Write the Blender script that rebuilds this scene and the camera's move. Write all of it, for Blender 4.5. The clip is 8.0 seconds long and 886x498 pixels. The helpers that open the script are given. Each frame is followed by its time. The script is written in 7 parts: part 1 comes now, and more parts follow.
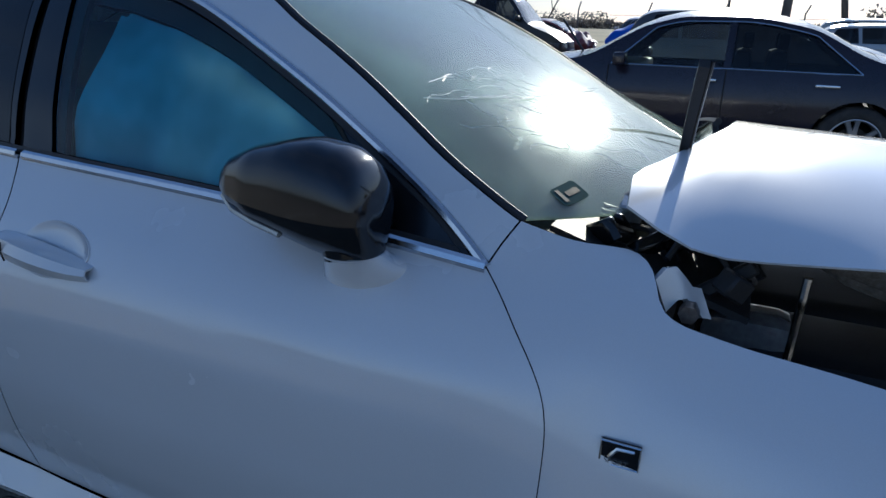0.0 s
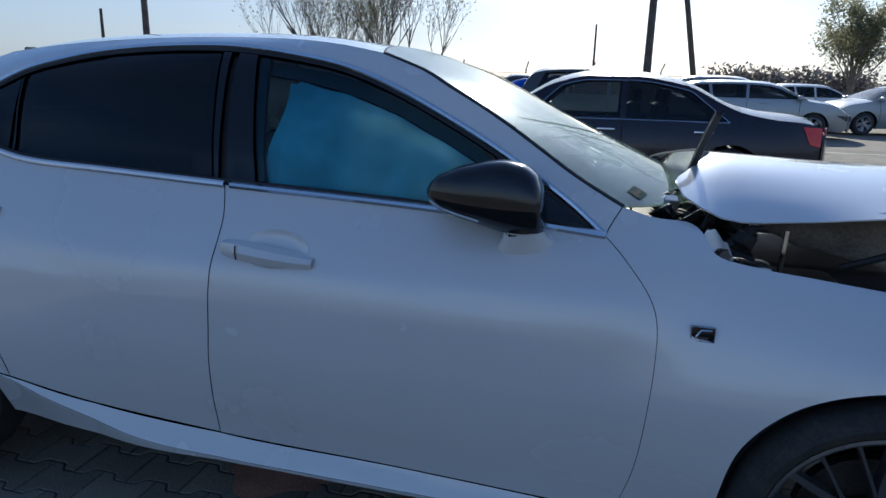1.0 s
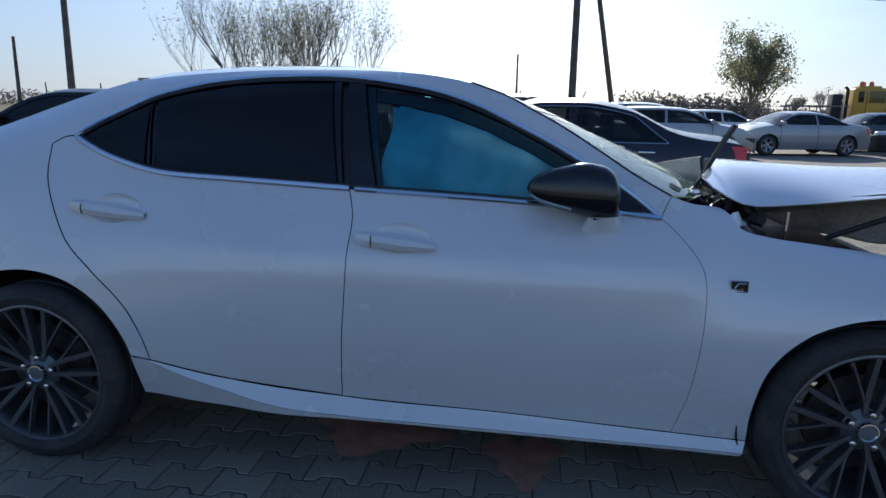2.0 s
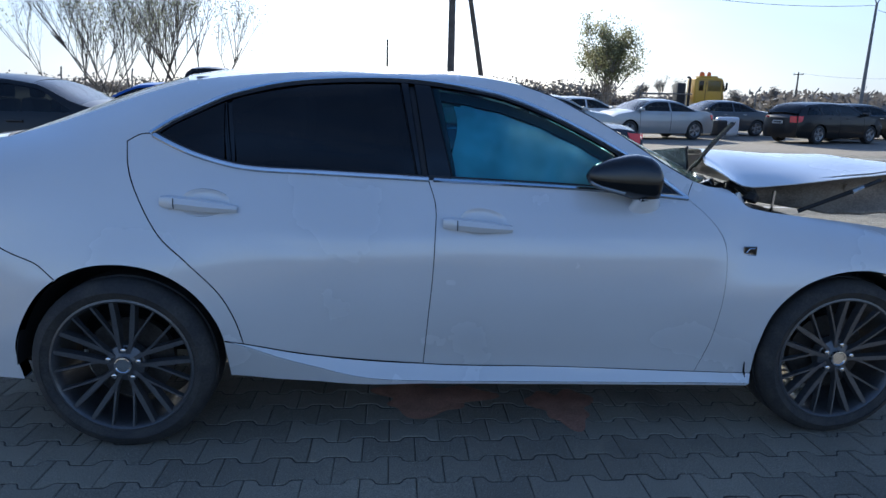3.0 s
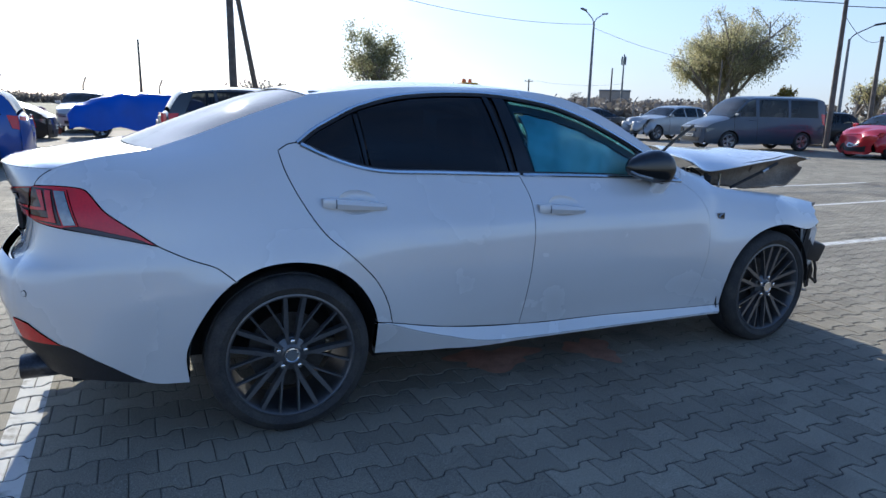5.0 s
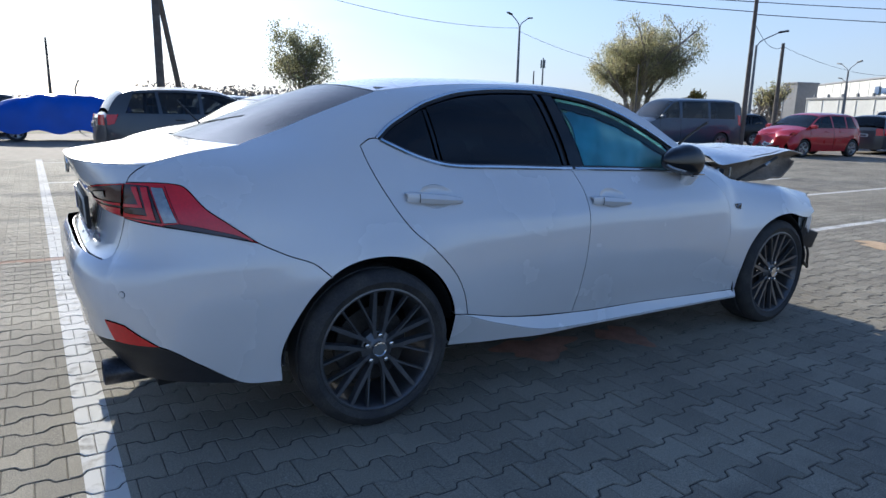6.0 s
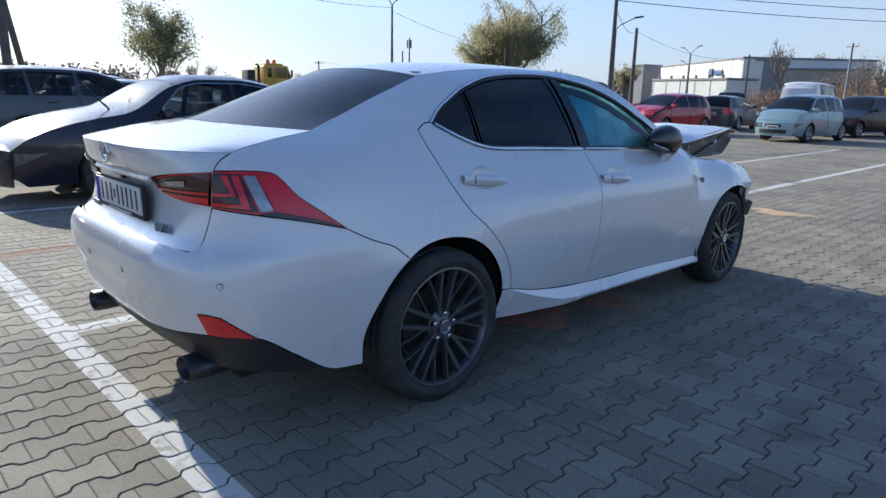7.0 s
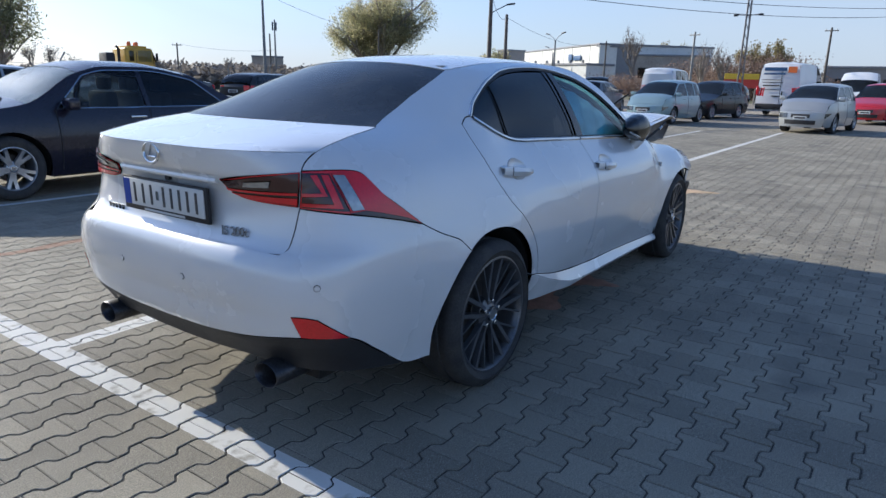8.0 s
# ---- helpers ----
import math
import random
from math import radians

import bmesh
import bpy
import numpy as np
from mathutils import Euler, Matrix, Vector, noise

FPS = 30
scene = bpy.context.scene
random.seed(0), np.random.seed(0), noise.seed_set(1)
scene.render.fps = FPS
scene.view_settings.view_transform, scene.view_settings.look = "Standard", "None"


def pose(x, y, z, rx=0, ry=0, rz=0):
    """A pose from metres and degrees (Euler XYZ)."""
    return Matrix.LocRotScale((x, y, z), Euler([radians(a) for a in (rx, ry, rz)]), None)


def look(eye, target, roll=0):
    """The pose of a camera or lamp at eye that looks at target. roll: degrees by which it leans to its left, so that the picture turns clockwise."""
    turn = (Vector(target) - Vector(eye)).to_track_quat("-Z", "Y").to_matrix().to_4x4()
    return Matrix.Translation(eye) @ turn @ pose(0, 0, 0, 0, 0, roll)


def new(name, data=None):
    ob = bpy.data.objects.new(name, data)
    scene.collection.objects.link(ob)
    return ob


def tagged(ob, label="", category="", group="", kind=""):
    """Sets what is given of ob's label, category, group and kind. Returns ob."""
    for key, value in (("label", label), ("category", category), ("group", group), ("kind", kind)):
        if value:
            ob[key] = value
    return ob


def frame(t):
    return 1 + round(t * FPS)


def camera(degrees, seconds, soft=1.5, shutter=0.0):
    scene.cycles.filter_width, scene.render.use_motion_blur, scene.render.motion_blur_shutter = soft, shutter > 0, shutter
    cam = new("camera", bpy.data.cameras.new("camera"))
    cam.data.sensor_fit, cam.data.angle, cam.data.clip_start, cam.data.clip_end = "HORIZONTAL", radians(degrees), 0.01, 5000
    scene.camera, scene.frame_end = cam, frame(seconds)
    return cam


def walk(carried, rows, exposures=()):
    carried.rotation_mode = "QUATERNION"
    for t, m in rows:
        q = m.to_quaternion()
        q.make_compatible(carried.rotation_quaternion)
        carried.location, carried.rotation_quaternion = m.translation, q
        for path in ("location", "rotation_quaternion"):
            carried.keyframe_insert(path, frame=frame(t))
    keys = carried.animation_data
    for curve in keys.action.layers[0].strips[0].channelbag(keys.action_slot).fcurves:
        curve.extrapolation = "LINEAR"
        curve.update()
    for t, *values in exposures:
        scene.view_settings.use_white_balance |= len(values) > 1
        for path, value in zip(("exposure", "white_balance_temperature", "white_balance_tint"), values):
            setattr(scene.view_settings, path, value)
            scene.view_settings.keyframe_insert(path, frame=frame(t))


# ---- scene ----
cam = camera(68.1, 8.0)
PATH = [
    (0, (2.451, -1.559, 1.292), (1.672, 0.16, 0.632), 1.6),
    (0.5, (2.297, -1.937, 1.322), (1.603, -0.158, 0.729), 1.6),
    (1, (2.143, -2.293, 1.306), (1.663, -0.417, 0.804), 1.5),
    (1.5, (1.962, -2.587, 1.303), (1.614, -0.67, 0.853), 1.5),
    (1.7, (1.885, -2.69, 1.271), (1.557, -0.762, 0.853), 1.35),
    (2.8, (1.158, -3.184, 1.32), (1.213, -1.233, 0.882), 1.4),
    (3, (1.002, -3.2, 1.32), (1.143, -1.257, 0.867), 1.5),
    (3.5, (0.615, -3.259, 1.331), (1.003, -1.35, 0.879), 1.5),
    (4, (0.233, -3.401, 1.323), (0.834, -1.547, 0.872), 1.5),
    (4.5, (-0.162, -3.417, 1.305), (0.522, -1.591, 0.86), 1.6),
    (4.7, (-0.327, -3.4, 1.32), (0.422, -1.597, 0.885), 1.5),
    (5.8, (-0.967, -3.265, 1.284), (0.024, -1.578, 0.871), 1.2),
    (6, (-1.126, -3.135, 1.275), (-0.087, -1.476, 0.863), 1.3),
    (6.4, (-1.423, -2.963, 1.283), (-0.249, -1.399, 0.866), 1.3),
    (6.5, (-1.496, -2.928, 1.265), (-0.287, -1.389, 0.852), 1.2),
    (7, (-1.814, -2.75, 1.277), (-0.47, -1.342, 0.817), 1.3),
    (7.5, (-2.089, -2.466, 1.302), (-0.629, -1.191, 0.808), 1.3),
    (8, (-2.349, -2.244, 1.305), (-0.762, -1.132, 0.809), 1.3),
]
walk(cam, [(t, look(eye, aim, roll)) for t, eye, aim, roll in PATH],
     [(0, .20, 4800, 9), (1.5, .18, 4870, 9), (3, .68, 4820, 10), (4.5, .80, 4820, 10), (6, .62, 4900, 11), (8, .64, 4900, 11)])

# ---- world, sun and exposure ----
SUN_HEIGHT = 23.0
world = bpy.data.worlds.new("sky")
scene.world = world
world.use_nodes = True
wn = world.node_tree
sky = wn.nodes.new("ShaderNodeTexSky")
sky.sky_type = "NISHITA"
sky.sun_disc = False
sky.sun_elevation, sky.sun_rotation = radians(SUN_HEIGHT), radians(0.0)
sky.altitude, sky.air_density, sky.dust_density, sky.ozone_density = 100, 1.0, 1.2, 2.8
wn.nodes["Background"].inputs["Strength"].default_value = 0.100
# a thin veil of high cloud over the whole sky
where, stretch, wisps, thickness, veil = (wn.nodes.new(k) for k in ("ShaderNodeTexCoord", "ShaderNodeMapping", "ShaderNodeTexNoise", "ShaderNodeMapRange", "ShaderNodeMix"))
stretch.inputs["Scale"].default_value = (1.0, 1.6, 5.0)
wisps.inputs["Scale"].default_value, wisps.inputs["Detail"].default_value, wisps.inputs["Distortion"].default_value = 1.7, 7, 0.6
thickness.inputs["From Min"].default_value, thickness.inputs["From Max"].default_value = 0.35, 0.70
thickness.inputs["To Min"].default_value, thickness.inputs["To Max"].default_value = 0.0, 0.14
veil.data_type = "RGBA"
veil.inputs["B"].default_value = (4.9, 4.55, 3.95, 1)
wn.links.new(where.outputs["Generated"], stretch.inputs["Vector"])
wn.links.new(stretch.outputs["Vector"], wisps.inputs["Vector"])
wn.links.new(wisps.outputs["Fac"], thickness.inputs["Value"])
# ground haze that thins out with height, all round the horizon
height, haze, both_veils = wn.nodes.new("ShaderNodeSeparateXYZ"), wn.nodes.new("ShaderNodeMapRange"), wn.nodes.new("ShaderNodeMath")
haze.interpolation_type = "SMOOTHSTEP"
haze.inputs["From Max"].default_value = 0.52
haze.inputs["To Min"].default_value, haze.inputs["To Max"].default_value = 0.62, 0.0
both_veils.operation = "ADD"
wn.links.new(where.outputs["Generated"], height.inputs[0])
wn.links.new(height.outputs["Z"], haze.inputs["Value"])
wn.links.new(thickness.outputs["Result"], both_veils.inputs[0])
wn.links.new(haze.outputs["Result"], both_veils.inputs[1])
wn.links.new(both_veils.outputs[0], veil.inputs["Factor"])
wn.links.new(sky.outputs[0], veil.inputs["A"])
wn.links.new(veil.outputs["Result"], wn.nodes["Background"].inputs["Color"])
sun = new("sun", bpy.data.lights.new("sun", "SUN"))
sun.data.energy, sun.data.angle, sun.data.color = 5.0, radians(0.6), (1.0, 0.79, 0.50)
sun.matrix_world = look((0, 40, 17), (0, 40 - math.cos(radians(SUN_HEIGHT)), 17 - math.sin(radians(SUN_HEIGHT))))

# ---- building blocks ----
from mathutils.geometry import delaunay_2d_cdt


def link(node_tree, a, b):
    node_tree.links.new(a, b)


def material(name, colour, rough=0.5, metal=0.0, coat=0.0, vary=0.12, scale=6.0, fine=120.0, bump=0.0, bump_scale=200.0, second=None, spread=(0.4, 0.65), spec=0.5, island=0.0, grain_span=(0.3, 0.7)):
    """A surface with its colour varied at two scales, an uneven roughness and fine relief."""
    m = bpy.data.materials.new(name)
    m.use_nodes = True
    t = m.node_tree
    bsdf = t.nodes["Principled BSDF"]
    geo = t.nodes.new("ShaderNodeNewGeometry")
    n1, n2 = t.nodes.new("ShaderNodeTexNoise"), t.nodes.new("ShaderNodeTexNoise")
    n1.inputs["Scale"].default_value, n1.inputs["Detail"].default_value = scale, 5
    n2.inputs["Scale"].default_value, n2.inputs["Detail"].default_value = fine, 3
    link(t, geo.outputs["Position"], n1.inputs["Vector"])
    link(t, geo.outputs["Position"], n2.inputs["Vector"])
    ramp = t.nodes.new("ShaderNodeValToRGB")
    ramp.color_ramp.elements[0].position, ramp.color_ramp.elements[1].position = spread
    other = second or tuple(c * (1 - vary) for c in colour)
    ramp.color_ramp.elements[0].color, ramp.color_ramp.elements[1].color = (*colour, 1), (*other, 1)
    link(t, n1.outputs["Fac"], ramp.inputs["Fac"])
    mix = t.nodes.new("ShaderNodeMix")
    mix.data_type, mix.blend_type = "RGBA", "MULTIPLY"
    mix.inputs["Factor"].default_value = 1.0
    grain = t.nodes.new("ShaderNodeMapRange")
    grain.inputs["From Min"].default_value, grain.inputs["From Max"].default_value = grain_span
    grain.inputs["To Min"].default_value, grain.inputs["To Max"].default_value = 1 - vary, 1 + vary * 0.5
    link(t, n2.outputs["Fac"], grain.inputs["Value"])
    link(t, ramp.outputs["Color"], mix.inputs["A"])
    link(t, grain.outputs["Result"], mix.inputs["B"])
    out = mix.outputs["Result"]
    if island:
        info, rnd = t.nodes.new("ShaderNodeObjectInfo"), t.nodes.new("ShaderNodeMapRange")
        add = t.nodes.new("ShaderNodeMath")
        add.operation = "ADD"
        wrap = t.nodes.new("ShaderNodeMath")
        wrap.operation = "FRACT"
        link(t, info.outputs["Random"], add.inputs[0])
        link(t, geo.outputs["Random Per Island"], add.inputs[1])
        link(t, add.outputs[0], wrap.inputs[0])
        link(t, wrap.outputs[0], rnd.inputs["Value"])
        rnd.inputs["To Min"].default_value, rnd.inputs["To Max"].default_value = 1 - island, 1 + island
        mix2 = t.nodes.new("ShaderNodeMix")
        mix2.data_type, mix2.blend_type = "RGBA", "MULTIPLY"
        mix2.inputs["Factor"].default_value = 1.0
        link(t, out, mix2.inputs["A"])
        link(t, rnd.outputs["Result"], mix2.inputs["B"])
        out = mix2.outputs["Result"]
    link(t, out, bsdf.inputs["Base Color"])
    rr = t.nodes.new("ShaderNodeMapRange")
    rr.inputs["To Min"].default_value, rr.inputs["To Max"].default_value = max(rough - 0.08, 0.02), min(rough + 0.08, 1)
    link(t, n1.outputs["Fac"], rr.inputs["Value"])
    link(t, rr.outputs["Result"], bsdf.inputs["Roughness"])
    bsdf.inputs["Metallic"].default_value = metal
    bsdf.inputs["Specular IOR Level"].default_value = spec
    bsdf.inputs["Coat Weight"].default_value = coat
    bsdf.inputs["Coat Roughness"].default_value = 0.03
    if bump:
        n3, b = t.nodes.new("ShaderNodeTexNoise"), t.nodes.new("ShaderNodeBump")
        n3.inputs["Scale"].default_value, n3.inputs["Detail"].default_value = bump_scale, 4
        b.inputs["Strength"].default_value, b.inputs["Distance"].default_value = bump, 0.004
        link(t, geo.outputs["Position"], n3.inputs["Vector"])
        link(t, n3.outputs["Fac"], b.inputs["Height"])
        link(t, b.outputs["Normal"], bsdf.inputs["Normal"])
    return m


def glass(name, tint, gloss=1.5, rough=0.02, haze=0.0, haze_colour=(0.6, 0.65, 0.65), spread=0.0, crinkle=0.0):
    """A thin pane: tinted see-through, mirror-like by its angle, with a dusty film that also paints pale sheen on some
    panes.
    """
    m = bpy.data.materials.new(name)
    m.use_nodes = True
    t = m.node_tree
    t.nodes.remove(t.nodes["Principled BSDF"])
    clear, shine, fres, mix = (t.nodes.new(k) for k in ("ShaderNodeBsdfTransparent", "ShaderNodeBsdfGlossy", "ShaderNodeFresnel", "ShaderNodeMixShader"))
    clear.inputs["Color"].default_value = (*tint, 1)
    shine.inputs["Roughness"].default_value = rough
    fres.inputs["IOR"].default_value = gloss
    link(t, fres.outputs[0], mix.inputs[0])
    link(t, clear.outputs[0], mix.inputs[1])
    link(t, shine.outputs[0], mix.inputs[2])
    out = mix.outputs[0]
    if haze:
        dust_sheen, mix2, noi, ramp = (t.nodes.new(k) for k in ("ShaderNodeBsdfDiffuse", "ShaderNodeMixShader", "ShaderNodeTexNoise", "ShaderNodeMapRange"))
        dust_sheen.inputs["Color"].default_value = (*haze_colour, 1)
        noi.inputs["Scale"].default_value, noi.inputs["Detail"].default_value = 7.0, 6
        geo = t.nodes.new("ShaderNodeNewGeometry")
        link(t, geo.outputs["Position"], noi.inputs["Vector"])
        ramp.inputs["From Min"].default_value, ramp.inputs["From Max"].default_value = 0.35, 0.75
        ramp.inputs["To Min"].default_value, ramp.inputs["To Max"].default_value = haze * 0.5, haze * 1.6
        link(t, noi.outputs["Fac"], ramp.inputs["Value"])
        dust_sheen_through, both_ways = t.nodes.new("ShaderNodeBsdfTranslucent"), t.nodes.new("ShaderNodeMixShader")
        dust_sheen_through.inputs["Color"].default_value = (*haze_colour, 1)
        both_ways.inputs[0].default_value = 0.6
        link(t, dust_sheen.outputs[0], both_ways.inputs[1])
        link(t, dust_sheen_through.outputs[0], both_ways.inputs[2])
        link(t, ramp.outputs["Result"], mix2.inputs[0])
        link(t, out, mix2.inputs[1])
        grime_sheen = both_ways.outputs[0]
        if spread:
            film, with_film = t.nodes.new("ShaderNodeBsdfGlossy"), t.nodes.new("ShaderNodeMixShader")
            film.inputs["Roughness"].default_value = 0.24
            with_film.inputs[0].default_value = spread
            link(t, grime_sheen, with_film.inputs[1])
            link(t, film.outputs[0], with_film.inputs[2])
            grime_sheen = with_film.outputs[0]
        link(t, grime_sheen, mix2.inputs[2])
        out = mix2.outputs[0]
    if crinkle:
        # fine crazing of broken laminated glass
        where, folds, relief = (t.nodes.new(k) for k in ("ShaderNodeNewGeometry", "ShaderNodeTexNoise", "ShaderNodeBump"))
        folds.inputs["Scale"].default_value, folds.inputs["Detail"].default_value, folds.inputs["Distortion"].default_value = 24, 5, 1.5
        link(t, where.outputs["Position"], folds.inputs["Vector"])
        relief.inputs["Strength"].default_value, relief.inputs["Distance"].default_value = crinkle, 0.003
        link(t, folds.outputs["Fac"], relief.inputs["Height"])
        for nd in t.nodes:
            if nd.bl_idname == "ShaderNodeBsdfGlossy":
                link(t, relief.outputs["Normal"], nd.inputs["Normal"])
    link(t, out, t.nodes["Material Output"].inputs["Surface"])
    return m


def leafy(name, colour, second, thin_share=0.5):
    m = material(name, colour, 0.6, vary=0.25, scale=0.8, fine=9, second=second, island=0.35, spec=0.2)
    t = m.node_tree
    bsdf = t.nodes["Principled BSDF"]
    thin, add = t.nodes.new("ShaderNodeBsdfTranslucent"), t.nodes.new("ShaderNodeMixShader")
    add.inputs[0].default_value = thin_share
    link(t, bsdf.inputs["Base Color"].links[0].from_socket, thin.inputs["Color"])
    link(t, bsdf.outputs[0], add.inputs[1])
    link(t, thin.outputs[0], add.inputs[2])
    link(t, add.outputs[0], t.nodes["Material Output"].inputs["Surface"])
    return m


def thing(name, at=(0, 0, 0), label="", category="", group="", turn=0.0):
    """The Empty at a thing's base that carries its parts."""
    ob = new(name)
    ob.empty_display_size = 0.2
    ob.matrix_world = pose(*at, 0, 0, turn)
    return tagged(ob, label, category, group)


def put(name, mesh, mat=None, parent=None, label="", m=None):
    """Links a mesh as one object, as a part where it has a parent."""
    ob = new(name, mesh)
    if mat is not None and not mesh.materials:
        mesh.materials.append(mat)
    if parent is not None:
        ob.parent = parent
    if m is not None:
        ob.matrix_basis = m
    if label:
        tagged(ob, label)
    return ob


def part(name, bm, mat, parent, label="", m=None, smooth=True):
    mesh = bpy.data.meshes.new(name)
    bm.to_mesh(mesh)
    bm.free()
    if smooth:
        mesh.shade_smooth()
        mesh.set_sharp_from_angle(angle=radians(38))
    return put(name, mesh, mat, parent, label, m)


def raw(name, verts, faces, smooth=True, sharp=38):
    mesh = bpy.data.meshes.new(name)
    mesh.from_pydata([tuple(map(float, v)) for v in verts], [], faces)
    if smooth:
        mesh.shade_smooth()
        mesh.set_sharp_from_angle(angle=radians(sharp))
    return mesh


def curve(points, step=0.02, closed=False):
    """A smooth line through a few knots (centripetal Catmull-Rom), as an array."""
    p = np.asarray(points, float)
    p = np.vstack([p[-1], p, p[:2]]) if closed else np.vstack([2 * p[0] - p[1], p, 2 * p[-1] - p[-2]])
    out = []
    for a, b, c, d in zip(p[:-3], p[1:-2], p[2:-1], p[3:]):
        n = max(1, int(np.ceil(np.linalg.norm(c - b) / step)))
        t1 = max(np.linalg.norm(b - a), 1e-6) ** 0.5
        t2 = t1 + max(np.linalg.norm(c - b), 1e-6) ** 0.5
        t3 = t2 + max(np.linalg.norm(d - c), 1e-6) ** 0.5
        for t in t1 + (t2 - t1) * np.arange(n) / n:
            a1, a2, a3 = a + (b - a) * t / t1, b + (c - b) * (t - t1) / (t2 - t1), c + (d - c) * (t - t2) / (t3 - t2)
            b1, b2 = a1 + (a2 - a1) * t / t2, a2 + (a3 - a2) * (t - t1) / (t3 - t1)
            out.append(b1 + (b2 - b1) * (t - t1) / (t2 - t1))
    if not closed:
        out.append(p[-2])
    return np.array(out)


def straight(points, step=0.03):
    p = np.asarray(points, float)
    out = [a + (b - a) * t for a, b in zip(p[:-1], p[1:]) for t in np.arange(0, 1, 1 / max(1, int(np.linalg.norm(b - a) / step)))]
    return np.array(out + [p[-1]])


def loop(*curves):
    """Joins lines end to end to a closed outline."""
    out = []
    for c in curves:
        for q in np.asarray(c, float):
            if not out or np.linalg.norm(q - out[-1]) > 1e-4:
                out.append(q)
    if np.linalg.norm(out[0] - out[-1]) < 1e-4:
        out.pop()
    out = np.array(out)
    area = np.sum(out[:, 0] * np.roll(out[:, 1], -1) - out[:, 1] * np.roll(out[:, 0], -1))
    return out if area > 0 else out[::-1]


def inset(outline, d):
    """The outline moved inwards by d."""
    p = np.asarray(outline)
    e = np.roll(p, -1, 0) - p
    e /= np.maximum(np.linalg.norm(e, axis=1, keepdims=True), 1e-9)
    n = np.stack([-e[:, 1], e[:, 0]], 1)
    m = n + np.roll(n, 1, 0)
    m /= np.maximum(np.linalg.norm(m, axis=1, keepdims=True), 1e-9)
    k = np.clip(1 / np.maximum((m * n).sum(1), 0.35), 1, 2.2)
    return p + m * (d * k)[:, None]


def inside(poly, pts):
    x, y = pts[:, 0], pts[:, 1]
    hit = np.zeros(len(pts), bool)
    for a, b in zip(poly, np.roll(poly, -1, 0)):
        if a[1] == b[1]:
            continue
        hit ^= ((a[1] > y) != (b[1] > y)) & (x < (b[0] - a[0]) * (y - a[1]) / (b[1] - a[1]) + a[0])
    return hit


def gap_to(poly, pts):
    best = np.full(len(pts), 9.0)
    for a, b in zip(poly, np.roll(poly, -1, 0)):
        ab = b - a
        t = np.clip(((pts - a) @ ab) / max(ab @ ab, 1e-12), 0, 1)
        best = np.minimum(best, np.linalg.norm(pts - a - t[:, None] * ab, axis=1))
    return best


